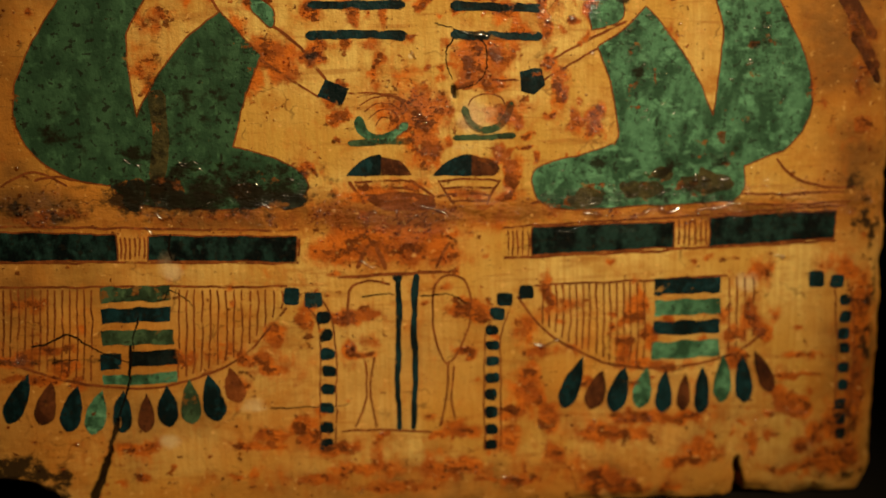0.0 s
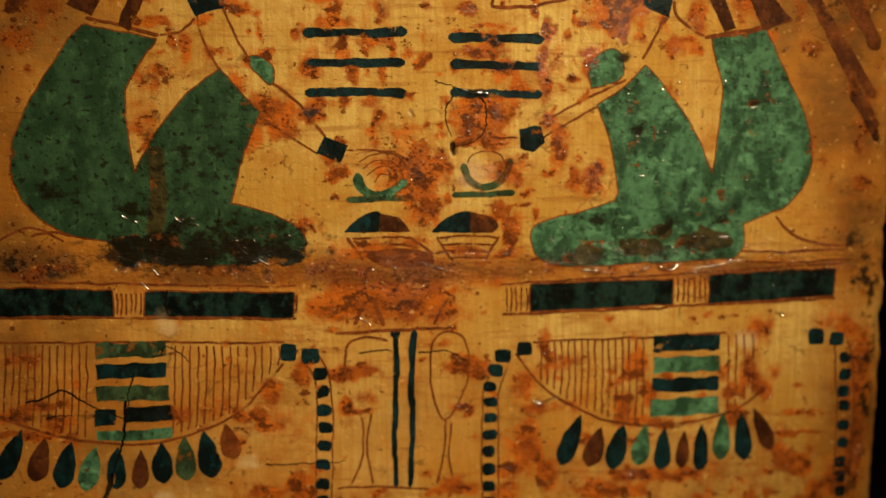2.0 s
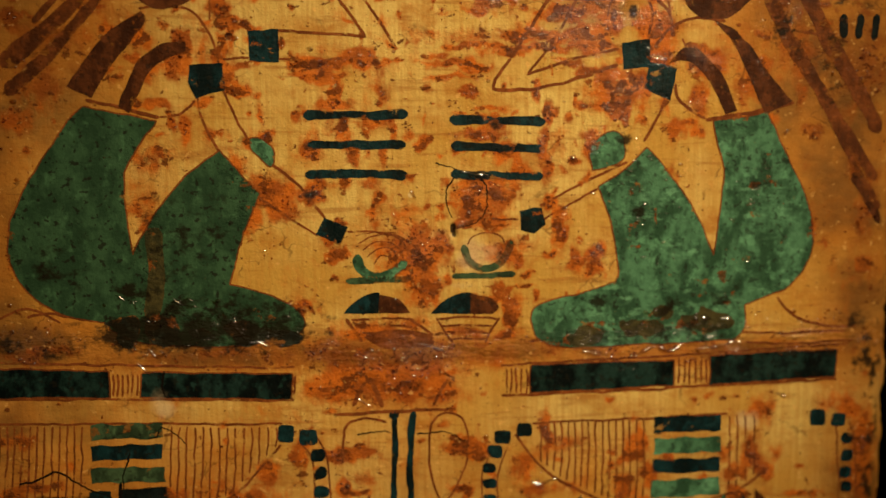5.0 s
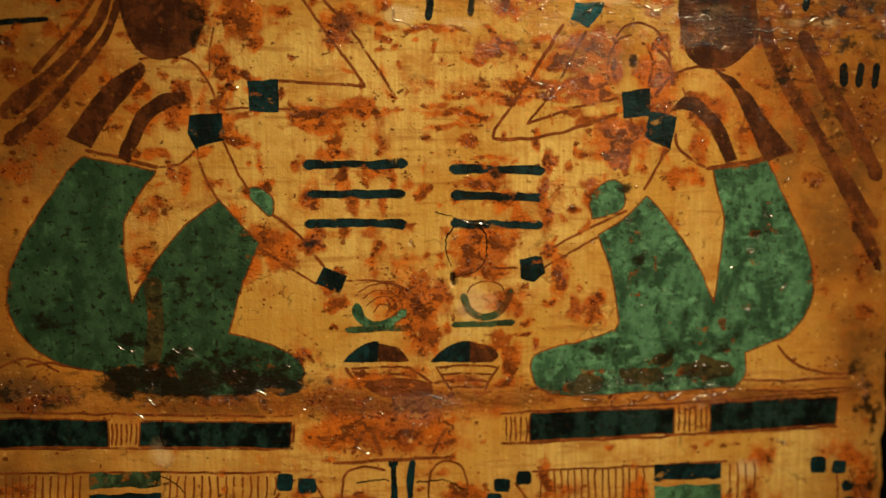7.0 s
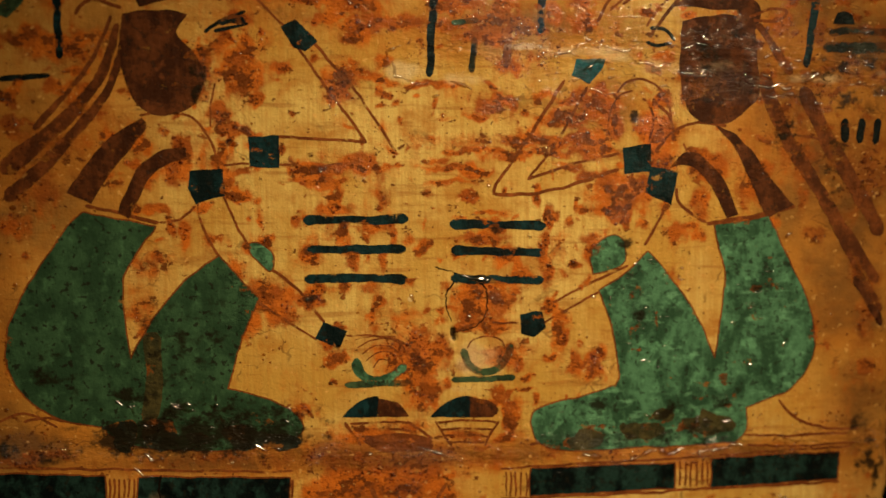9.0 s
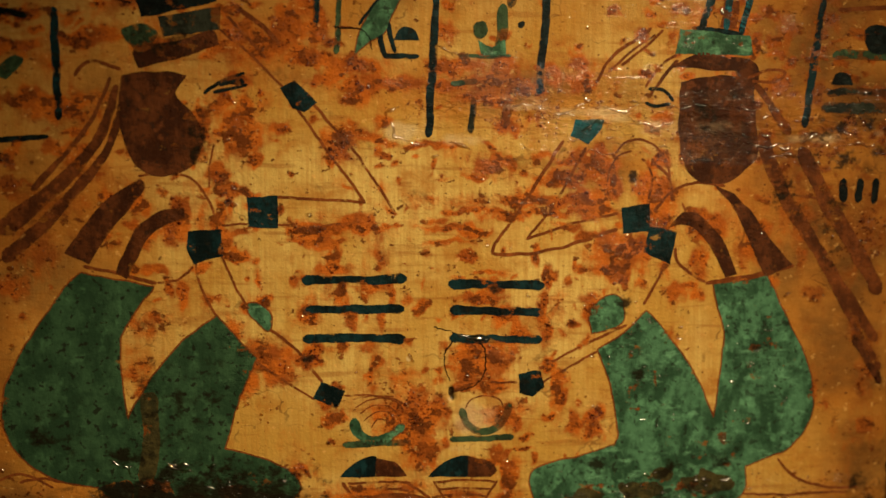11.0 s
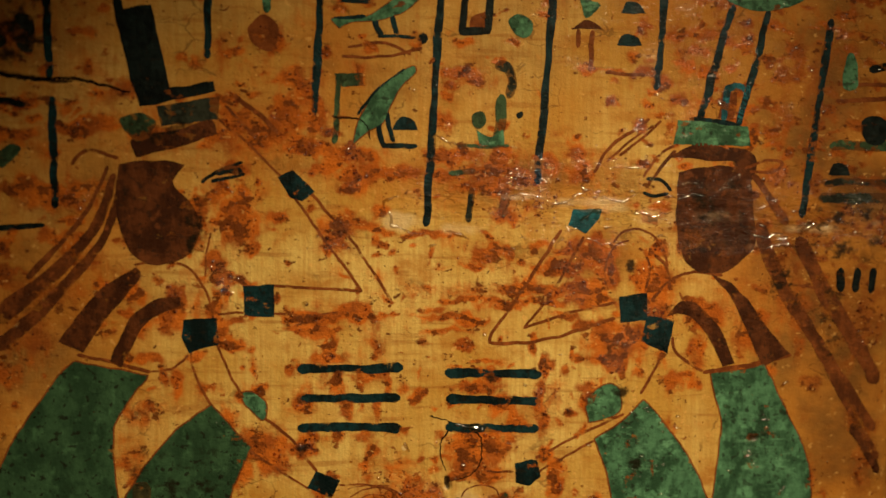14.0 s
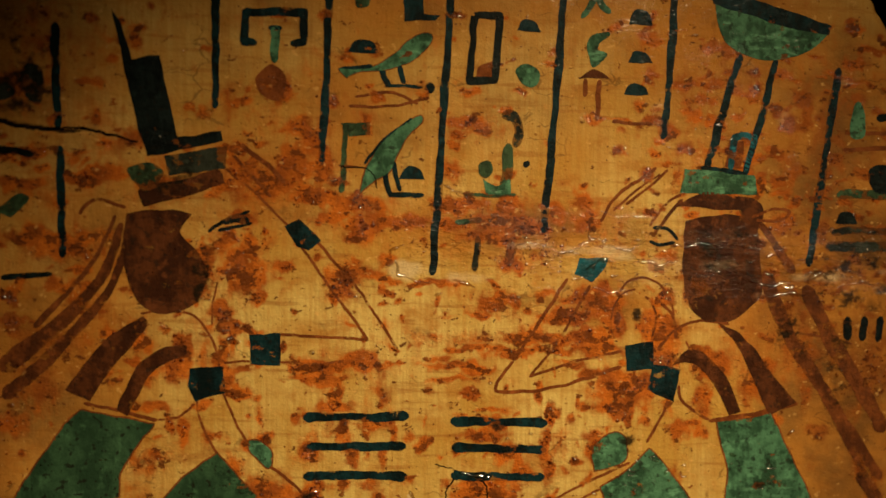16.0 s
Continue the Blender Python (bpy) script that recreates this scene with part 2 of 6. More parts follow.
spill(-8.9, -0.4, 0.36, 0.36, 1.0)
spill(-10.5, -2.0, 0.45, 0.60, 0.9)
spill(-9.3, 0.4, 0.12, 0.91, 0.6)
spill(-14.7, -1.7, 1.21, 0.75, 0.6)
spill(-14.1, -1.3, 0.45, 0.30, 1.0)
spill(-15.2, -4.1, 0.75, 0.91, 0.5)
spill(-14.9, -5.0, 0.45, 0.45, 0.7)
spill(-9.0, -3.3, 1.21, 0.75, 0.9)
spill(-8.2, -4.2, 0.91, 0.60, 0.7)
spill(-9.8, -0.9, 0.24, 0.30, 0.9)
spill(-21.0, 5.0, 0.54, 0.45, 1.0)
spill(-21.1, 6.4, 0.36, 0.45, 0.9)
spill(-18.2, 7.8, 0.60, 0.24, 0.8)
spill(-18.8, 6.9, 0.91, 0.24, 0.7)
spill(-18.1, 6.5, 0.45, 0.30, 1.1)
spill(-17.8, 5.9, 0.91, 0.60, 0.5)
spill(-18.7, 8.8, 1.81, 0.60, 0.7)
spill(-17.1, 9.4, 1.21, 0.45, 0.5)
spill(-20.1, 2.3, 1.21, 1.51, 0.5)
spill(-19.2, 4.2, 1.81, 1.21, 0.5)
spill(-21.0, 0.4, 0.91, 0.60, 0.6)
# spills over and between the bars
spill(-5.0, 7.5, 0.66, 0.60, 1.3)
spill(-5.2, 6.8, 0.54, 0.45, 1.1)
spill(-4.0, 7.7, 0.91, 0.30, 0.8)
spill(-5.5, 6.5, 0.30, 0.45, 0.9)
spill(-4.7, 9.4, 0.60, 0.30, 0.9)
spill(-5.2, 3.2, 2.11, 0.24, 1.2)
spill(-6.6, 3.1, 1.06, 0.30, 1.3)
spill(-4.1, 3.6, 0.75, 0.30, 1.0)
spill(-2.7, 3.4, 0.60, 0.15, 0.9)
spill(-6.8, 2.5, 0.75, 0.24, 1.0)
spill(-5.5, 1.8, 0.42, 0.66, 1.2)
spill(-5.5, 1.0, 0.75, 0.24, 0.9)
spill(-6.2, 2.5, 1.21, 0.18, 0.9)
spill(-3.1, 1.6, 0.36, 0.45, 0.6)
spill(-4.1, 2.9, 0.60, 0.15, 0.7)
spill(-5.1, -0.2, 0.24, 0.75, 1.0)
spill(-4.1, 0.1, 0.18, 0.60, 0.8)
spill(-4.6, -1.4, 0.30, 0.45, 1.0)
spill(-2.7, -0.2, 0.18, 0.60, 0.7)
spill(-3.6, 0.2, 0.91, 0.18, 0.7)
spill(-6.6, -1.1, 0.45, 0.75, 0.9)
spill(-6.8, -1.4, 0.45, 0.30, 0.9)
spill(-3.0, -1.4, 0.18, 0.60, 0.7)
spill(-1.9, -0.5, 0.24, 0.36, 0.7)
spill(-1.1, -0.8, 0.36, 0.30, 1.1)
spill(-1.1, 0.3, 0.12, 0.36, 0.7)
spill(-5.0, -3.0, 0.45, 0.36, 0.8)
spill(-6.2, -2.9, 0.60, 0.30, 0.8)
spill(-3.9, -2.8, 0.60, 0.24, 0.6)
spill(-0.7, 7.4, 1.21, 0.15, 1.0)
spill(2.5, 6.4, 0.75, 0.36, 1.3)
spill(3.5, 6.3, 0.36, 0.30, 1.2)
spill(1.7, 5.8, 0.60, 0.18, 1.2)
spill(4.2, 4.6, 1.36, 0.30, 1.2)
spill(5.8, 4.5, 0.60, 0.36, 1.0)
spill(7.1, 4.6, 1.21, 0.45, 1.1)
spill(1.3, 4.0, 1.21, 0.18, 1.1)
spill(3.3, 3.9, 1.51, 0.18, 1.0)
spill(5.6, 3.9, 1.21, 0.21, 1.1)
spill(1.6, 3.0, 0.75, 0.24, 1.1)
spill(0.2, 3.2, 1.21, 0.15, 0.8)
spill(-0.4, 3.6, 0.60, 0.15, 0.7)
spill(1.5, 1.7, 0.36, 0.27, 1.3)
spill(0.9, 1.6, 0.30, 0.15, 0.9)
spill(4.8, 1.7, 0.24, 0.36, 1.2)
spill(4.9, 2.3, 0.18, 0.30, 1.1)
spill(5.5, 0.7, 0.30, 0.60, 1.4)
spill(5.1, -0.9, 0.18, 0.91, 0.9)
spill(5.3, -2.3, 0.30, 0.60, 1.0)
spill(7.0, 1.3, 0.15, 0.36, 0.8)
spill(3.2, -1.4, 0.75, 0.36, 1.1)
spill(1.9, -0.4, 0.91, 0.30, 1.0)
spill(2.2, 0.9, 0.91, 0.15, 0.8)
spill(1.0, 0.6, 0.60, 0.12, 0.7)
spill(0.4, 2.5, 1.51, 0.18, 0.8)
spill(2.5, 0.2, 0.60, 0.24, 1.0)
spill(-0.1, 5.6, 0.60, 0.18, 0.5)
spill(5.9, 5.7, 0.54, 0.30, 1.2)
spill(6.5, 6.6, 0.60, 0.30, 1.1)
spill(6.8, 5.5, 0.60, 0.24, 1.1)
spill(6.2, 3.3, 0.91, 0.18, 0.8)
# spills about the right arm and sashes
spill(7.9, 6.3, 0.91, 0.75, 1.2)
spill(8.7, 5.2, 0.45, 0.60, 1.1)
spill(10.9, 5.0, 0.91, 0.75, 1.1)
spill(11.2, 6.6, 0.75, 0.36, 1.0)
spill(9.2, 2.0, 1.21, 0.75, 1.3)
spill(8.8, 0.9, 0.75, 0.36, 1.4)
spill(9.4, 0.6, 0.30, 0.30, 1.3)
spill(12.8, 7.2, 0.45, 0.91, 1.0)
spill(11.7, 1.7, 0.24, 1.21, 0.7)
spill(13.4, 1.4, 0.45, 0.75, 0.9)
spill(13.9, 3.2, 1.21, 0.60, 0.8)
spill(13.0, 3.8, 0.60, 0.30, 0.9)
spill(11.2, 3.6, 0.91, 0.60, 1.0)
spill(7.7, 4.0, 1.21, 0.30, 0.9)
spill(7.4, 2.9, 0.60, 0.24, 0.9)
spill(12.1, -0.3, 0.45, 0.60, 0.8)
spill(12.8, 0.1, 0.60, 0.24, 0.9)
spill(13.4, -0.3, 0.36, 0.30, 0.8)
spill(7.8, -1.0, 0.45, 0.75, 1.0)
spill(7.6, -0.4, 0.36, 0.24, 1.0)
spill(15.7, 2.3, 0.60, 0.91, 0.6)
spill(16.6, 3.2, 0.45, 0.45, 0.8)
spill(17.8, 4.9, 1.21, 1.21, 0.6)
spill(18.7, 3.5, 0.91, 1.21, 0.5)
spill(20.5, 4.4, 0.91, 1.21, 0.5)
spill(22.1, 2.9, 1.21, 1.81, 0.6)
spill(21.3, 0.6, 0.60, 0.60, 0.5)
spill(19.5, -0.3, 0.60, 0.30, 0.7)
spill(22.0, -2.1, 0.36, 0.60, 0.9)
spill(22.5, -4.5, 0.60, 1.81, 0.5)
spill(18.8, 1.4, 0.30, 0.60, 0.6)
spill(16.4, 0.3, 1.21, 0.24, 0.6)
# resin runs over the dishes
spill(-6.7, -3.5, 0.60, 0.45, 1.3)
spill(-3.6, -4.3, 0.18, 0.60, 0.9)
spill(-3.3, -3.7, 0.30, 0.45, 0.9)
spill(-2.8, -6.0, 0.91, 1.21, 0.5)
spill(-1.9, -6.9, 0.91, 0.91, 1.0)
spill(-1.2, -6.6, 0.75, 1.36, 1.2)
spill(-0.9, -8.4, 0.60, 0.75, 1.1)
spill(-1.5, -7.8, 0.45, 0.91, 1.0)
spill(-0.4, -6.2, 0.60, 0.60, 1.0)
spill(-5.7, -6.6, 0.36, 0.45, 1.0)
spill(-5.9, -5.8, 0.45, 0.30, 0.8)
spill(-5.1, -6.3, 0.30, 0.30, 0.8)
spill(-7.7, -9.5, 0.30, 0.45, 1.1)
spill(-7.1, -9.2, 0.36, 0.24, 0.9)
spill(1.5, -3.7, 0.75, 0.75, 1.4)
spill(2.3, -4.9, 0.91, 0.30, 1.3)
spill(2.8, -3.5, 0.45, 0.75, 1.4)
spill(1.0, -4.8, 0.45, 0.30, 1.2)
spill(3.5, -3.2, 0.60, 0.45, 0.8)
spill(-1.9, -5.5, 0.91, 0.45, 0.5)
spill(5.9, -5.0, 0.30, 0.75, 1.4)
spill(6.3, -5.7, 0.24, 0.36, 1.3)
spill(5.4, -3.8, 0.36, 0.36, 1.2)
spill(4.0, -6.1, 0.60, 0.45, 0.7)
spill(3.2, -6.6, 0.60, 0.36, 1.3)
spill(3.7, -7.0, 0.24, 0.24, 1.1)
spill(2.5, -6.4, 0.60, 0.30, 0.9)
spill(2.8, -8.5, 0.36, 0.30, 1.4)
spill(2.5, -9.1, 0.60, 0.24, 1.0)
spill(3.4, -9.8, 0.30, 0.75, 1.5)
spill(3.2, -10.9, 0.45, 0.30, 1.2)
spill(6.9, -7.1, 0.36, 0.45, 1.2)
spill(7.7, -6.8, 0.45, 0.45, 1.0)
spill(8.1, -6.6, 0.45, 0.36, 1.2)
spill(7.8, -7.5, 0.60, 0.36, 1.1)
spill(4.3, -8.2, 0.30, 0.12, 1.1)
spill(4.7, -8.8, 0.18, 0.24, 1.0)
spill(1.0, -7.0, 0.91, 0.45, 0.5)
spill(1.6, -2.9, 1.21, 0.30, 0.8)
spill(3.9, -2.2, 0.45, 0.45, 0.9)
spill(0.1, -7.8, 0.30, 0.30, 0.8)
spill(-2.5, -10.2, 2.72, 0.45, 0.5)
# worn places of the verdigris garment
spill(9.9, -3.8, 0.30, 0.60, 0.9)
spill(10.1, -4.9, 0.36, 0.24, 1.0)
spill(11.1, -2.9, 0.30, 0.30, 0.7)
spill(11.3, -4.4, 0.18, 0.75, 0.8)
spill(12.3, -2.7, 0.18, 0.30, 0.5)
spill(16.5, -3.1, 0.75, 0.24, 0.9)
spill(17.0, -2.2, 0.18, 0.60, 0.8)
spill(16.3, -4.0, 0.30, 0.15, 0.7)
spill(15.0, -7.8, 0.36, 0.36, 1.4)
spill(15.0, -8.9, 0.42, 0.42, 1.4)
spill(15.5, -8.1, 0.18, 0.91, 0.8)
spill(13.5, -8.2, 0.45, 0.30, 0.7)
spill(10.2, -6.4, 0.45, 0.24, 0.8)
spill(9.9, -3.1, 0.24, 0.18, 0.8)
spill(19.7, -5.4, 0.36, 0.75, 0.6)
spill(22.6, -7.3, 0.45, 0.36, 1.1)
spill(20.4, -6.3, 0.24, 0.45, 0.6)
# brown resin over the foot of the deep green garment
spill(-14.0, -9.6, 1.73, 0.35, 0.8)
spill(-10.6, -9.7, 2.01, 0.40, 0.8)
spill(-8.3, -9.8, 0.86, 0.35, 0.6)
spill(-14.7, -7.0, 0.40, 1.15, 0.8)
spill(-9.9, -4.5, 0.52, 0.86, 0.8)
spill(-11.0, -4.8, 0.29, 0.35, 0.7)
spill(-21.6, -6.3, 0.29, 0.86, 0.7)
# browned baskets
spill(-4.0, -10.5, 1.15, 0.40, 1.0)
spill(-2.5, -10.8, 1.15, 0.35, 0.9)
spill(1.0, -10.6, 1.15, 0.40, 0.8)
spill(1.9, -11.3, 0.86, 0.23, 0.7)
# browned foot of the verdigris garment
spill(8.2, -10.4, 0.86, 0.35, 0.8)
spill(10.9, -10.2, 1.15, 0.43, 0.8)
spill(13.1, -10.5, 1.15, 0.52, 0.8)
spill(14.9, -10.4, 0.72, 0.52, 0.7)
spill(6.4, -11.3, 1.15, 0.29, 0.7)
spill(13.6, -8.7, 0.86, 0.43, 0.5)
# stains of the lower register
spill(-11.0, -19.3, 0.47, 0.38, 1.3)
spill(-10.4, -19.4, 0.94, 0.47, 1.0)
spill(-11.4, -20.6, 0.47, 0.63, 0.7)
spill(-9.6, -20.0, 0.94, 0.47, 0.8)
spill(-14.3, -19.1, 0.63, 0.38, 1.1)
spill(-7.7, -17.3, 0.31, 0.94, 0.8)
spill(-9.2, -17.9, 0.63, 0.63, 0.8)
spill(-9.7, -23.5, 0.94, 0.31, 1.2)
spill(-7.9, -23.2, 0.63, 0.47, 1.2)
spill(-10.4, -24.1, 1.57, 0.25, 1.0)
spill(-6.1, -24.4, 1.25, 0.38, 1.2)
spill(-7.3, -23.9, 0.63, 0.47, 0.9)
spill(-16.9, -24.0, 0.94, 0.31, 0.9)
spill(-5.4, -17.1, 0.78, 0.47, 1.1)
spill(-4.3, -16.9, 0.63, 0.31, 1.0)
spill(-5.4, -19.0, 0.31, 0.38, 1.5)
spill(-4.7, -19.4, 0.47, 0.16, 1.0)
spill(0.8, -16.8, 0.78, 0.47, 1.4)
spill(1.7, -17.1, 0.63, 0.31, 1.3)
spill(0.9, -19.2, 0.47, 0.25, 1.4)
spill(-4.4, -18.3, 0.63, 0.31, 0.5)
spill(4.2, -18.3, 0.63, 0.94, 0.6)
spill(4.8, -19.3, 0.78, 0.47, 0.8)
spill(4.5, -21.2, 0.63, 1.25, 0.9)
spill(3.5, -22.7, 0.78, 0.38, 1.2)
spill(5.1, -22.5, 0.31, 1.25, 0.9)
spill(5.4, -23.1, 0.63, 0.63, 1.2)
spill(3.2, -24.3, 0.63, 0.94, 0.6)
spill(0.4, -23.6, 0.78, 0.38, 1.1)
spill(-0.5, -23.9, 0.63, 0.25, 0.9)
spill(-4.6, -25.6, 1.88, 0.47, 0.7)
spill(0.1, -25.8, 1.88, 0.63, 0.8)
spill(3.8, -26.7, 0.94, 0.25, 1.2)
spill(1.9, -26.6, 0.63, 0.19, 1.0)
spill(-3.1, -26.7, 2.51, 0.31, 0.7)
spill(-7.4, -26.2, 0.94, 0.25, 0.9)
spill(5.8, -25.1, 0.63, 0.63, 0.7)
spill(5.4, -16.2, 0.25, 0.94, 1.2)
spill(6.4, -16.8, 0.94, 0.47, 0.6)
spill(10.0, -17.5, 0.47, 0.47, 1.3)
spill(10.6, -16.9, 0.31, 0.78, 1.1)
spill(10.8, -18.5, 0.47, 0.38, 1.1)
spill(9.8, -19.4, 0.47, 0.63, 1.1)
spill(12.0, -17.8, 0.31, 0.25, 1.2)
spill(9.2, -18.1, 0.31, 0.31, 0.9)
spill(11.1, -18.8, 0.38, 0.63, 0.9)
spill(11.4, -20.3, 1.88, 0.25, 0.8)
spill(9.9, -23.3, 0.94, 0.31, 1.3)
spill(11.2, -23.2, 0.78, 0.31, 1.3)
spill(8.3, -24.2, 0.94, 0.47, 1.2)
spill(7.7, -23.9, 0.63, 0.38, 1.1)
spill(9.9, -24.3, 1.25, 0.31, 1.1)
spill(12.8, -23.4, 1.25, 0.31, 1.2)
spill(12.8, -26.1, 0.63, 0.31, 1.1)
spill(14.1, -25.5, 1.25, 0.94, 0.7)
spill(8.3, -26.9, 0.94, 0.63, 1.1)
spill(9.6, -27.3, 1.25, 0.47, 1.0)
spill(12.5, -27.4, 0.63, 0.31, 0.7)
spill(17.5, -18.6, 0.47, 0.38, 1.2)
spill(16.8, -17.7, 0.47, 0.94, 0.9)
spill(15.9, -18.7, 0.63, 0.38, 1.1)
spill(15.9, -20.0, 0.47, 0.63, 1.0)
spill(15.2, -17.7, 0.47, 0.47, 0.6)
spill(18.1, -17.5, 0.31, 0.47, 0.7)
spill(17.0, -15.2, 0.31, 0.63, 0.8)
spill(19.3, -22.7, 0.94, 0.47, 1.0)
spill(19.9, -23.2, 0.47, 0.38, 1.1)
spill(18.6, -22.2, 0.63, 0.31, 0.9)
spill(19.8, -21.2, 1.25, 0.16, 0.9)
spill(19.8, -20.1, 1.25, 0.16, 0.7)
spill(17.1, -25.2, 0.31, 0.78, 0.9)
spill(18.0, -24.6, 0.31, 0.25, 0.9)
spill(20.7, -24.7, 0.63, 0.63, 0.8)
spill(20.0, -25.4, 0.63, 0.47, 0.8)
spill(21.9, -23.8, 0.63, 1.25, 0.8)
spill(21.4, -26.4, 1.25, 0.94, 0.8)
spill(22.9, -22.5, 0.47, 1.88, 1.1)
spill(22.7, -25.8, 0.63, 0.94, 0.9)
spill(23.0, -17.9, 0.63, 2.51, 0.8)
spill(19.4, -26.7, 1.57, 0.31, 0.7)
spill(22.2, -15.4, 0.63, 0.63, 0.8)
spill(20.9, -15.0, 0.63, 0.63, 0.6)
spill(17.7, -15.2, 0.38, 0.94, 0.6)
spill(14.7, -24.5, 0.47, 0.31, 0.8)
spill(-21.6, -16.0, 0.63, 0.31, 0.7)
spill(-22.7, -18.9, 0.94, 0.31, 0.9)
spill(-21.9, -19.9, 1.57, 0.25, 0.9)
spill(-21.2, -18.4, 1.57, 0.19, 0.8)
spill(-20.4, -19.3, 0.63, 0.38, 0.7)
spill(-19.6, -20.3, 0.47, 0.31, 0.8)
spill(-4.5, -13.1, 1.88, 0.94, 1.0)
spill(-2.7, -13.5, 1.88, 0.94, 0.9)
spill(-5.7, -13.7, 1.25, 0.63, 0.8)
spill(-0.3, -13.8, 0.94, 0.94, 0.7)
spill(-6.9, -13.7, 0.63, 0.47, 0.8)
spill(-3.9, -12.4, 1.88, 0.31, 0.9)
spill(-0.9, -12.8, 1.88, 0.31, 0.7)
spill(-11.5, -11.6, 1.25, 0.25, 0.7)
spill(-20.1, -11.4, 1.88, 0.25, 0.8)
spill(-21.2, -11.5, 0.94, 0.38, 0.8)
# stains among the signs
spill(-8.7, 16.9, 0.59, 0.44, 0.9)
spill(-8.2, 16.7, 0.44, 0.59, 0.8)
spill(-7.1, 14.8, 0.89, 0.59, 0.7)
spill(-6.2, 12.9, 0.59, 0.89, 0.9)
spill(-6.8, 14.2, 0.59, 0.89, 0.7)
spill(-4.0, 15.1, 0.30, 0.44, 0.8)
spill(-7.6, 13.1, 0.89, 0.89, 0.9)
spill(-6.5, 11.5, 1.18, 0.44, 1.0)
spill(-8.7, 12.0, 0.89, 0.59, 1.0)
spill(-9.8, 12.8, 0.89, 0.59, 0.8)
spill(-4.5, 11.2, 1.18, 0.35, 1.0)
spill(-2.6, 10.4, 1.77, 0.35, 1.0)
spill(-4.3, 10.1, 0.89, 0.59, 0.9)
spill(-5.4, 10.7, 0.59, 0.30, 1.0)
spill(0.5, 11.3, 1.18, 0.44, 1.0)
spill(2.2, 10.5, 0.89, 0.44, 1.1)
spill(3.1, 11.1, 0.59, 0.59, 1.0)
spill(3.9, 10.2, 0.89, 0.35, 1.0)
spill(2.2, 9.6, 1.18, 0.35, 1.0)
spill(0.2, 10.2, 0.89, 0.30, 0.9)
spill(0.2, 12.7, 0.59, 0.59, 0.7)
spill(1.6, 15.0, 0.59, 0.44, 1.0)
spill(1.0, 15.4, 0.89, 0.30, 1.0)
spill(0.4, 14.7, 0.44, 0.30, 0.9)
spill(2.2, 11.9, 0.44, 0.30, 0.7)
spill(5.6, 10.8, 0.59, 0.44, 0.9)
spill(6.8, 11.4, 0.44, 0.44, 0.8)
spill(7.3, 15.7, 0.59, 0.18, 0.8)
spill(8.7, 15.6, 0.89, 0.12, 0.8)
spill(10.2, 15.6, 0.44, 0.24, 0.8)
spill(11.2, 15.1, 0.44, 0.44, 0.8)
spill(9.6, 16.3, 0.44, 0.30, 0.7)
spill(13.0, 17.5, 1.18, 0.24, 0.7)
spill(12.8, 16.7, 0.89, 0.24, 0.7)
spill(13.4, 15.8, 0.44, 0.24, 0.7)
spill(14.5, 17.3, 0.44, 0.35, 0.7)
spill(17.2, 18.2, 0.44, 0.24, 0.9)
spill(18.1, 16.8, 0.59, 0.44, 0.9)
spill(17.5, 15.6, 0.59, 0.59, 0.7)
spill(18.4, 16.2, 0.30, 0.89, 0.7)
spill(16.7, 14.2, 0.44, 0.35, 0.9)
spill(15.5, 13.3, 0.30, 0.59, 0.7)
spill(17.6, 13.3, 0.59, 1.18, 0.6)
spill(17.1, 10.7, 0.59, 0.59, 0.8)
spill(15.9, 12.4, 0.44, 0.44, 0.8)
spill(12.9, 13.5, 0.59, 0.59, 0.6)
spill(11.7, 12.6, 0.30, 0.59, 0.6)
spill(7.1, 10.6, 0.59, 0.44, 0.9)
spill(4.8, 8.8, 0.59, 0.30, 0.7)
spill(3.1, 8.5, 0.44, 0.35, 0.9)
spill(3.7, 8.2, 0.30, 0.24, 0.9)
spill(-17.3, 16.8, 0.59, 0.24, 0.9)
spill(-17.0, 12.4, 1.48, 0.24, 1.1)
spill(-17.6, 12.2, 0.89, 0.18, 1.0)
spill(-20.5, 12.0, 1.18, 0.24, 0.9)
spill(-20.5, 13.4, 1.48, 0.24, 1.0)
spill(-18.4, 13.4, 0.89, 0.15, 0.8)
spill(-17.0, 15.1, 0.30, 0.44, 0.7)
spill(-20.0, 9.3, 1.18, 0.35, 1.0)
spill(-18.4, 9.1, 0.89, 0.44, 1.0)
spill(-17.6, 9.4, 0.59, 0.44, 0.8)
spill(-15.2, 18.9, 0.30, 0.44, 0.9)
spill(-13.6, 11.9, 1.18, 0.30, 1.2)
spill(-14.9, 14.1, 1.18, 0.44, 0.8)
spill(-19.9, 19.0, 1.18, 0.89, 0.5)
spill(-20.7, 16.6, 1.18, 0.59, 0.7)
spill(-10.1, 10.3, 0.59, 0.30, 0.9)
spill(-10.9, 11.9, 0.59, 0.30, 0.9)
spill(-10.9, 9.5, 0.59, 0.30, 1.1)
spill(-9.8, 8.9, 0.89, 0.74, 0.6)


def specks(count, west, east, south, north, gain, flat):
    """Small chips of brown resin strewn over a field of the panel."""
    rng = random.Random(int(count + 10 * west + 100 * south))
    for _ in range(count):
        r = rng.uniform(0.09, 0.24)
        spill(rng.uniform(west, east), rng.uniform(south, north), r * flat * rng.uniform(0.8, 1.6), r, gain * rng.uniform(0.6, 1.1))


specks(230, -24, 24, 4, 21, 1.0, 1.4)
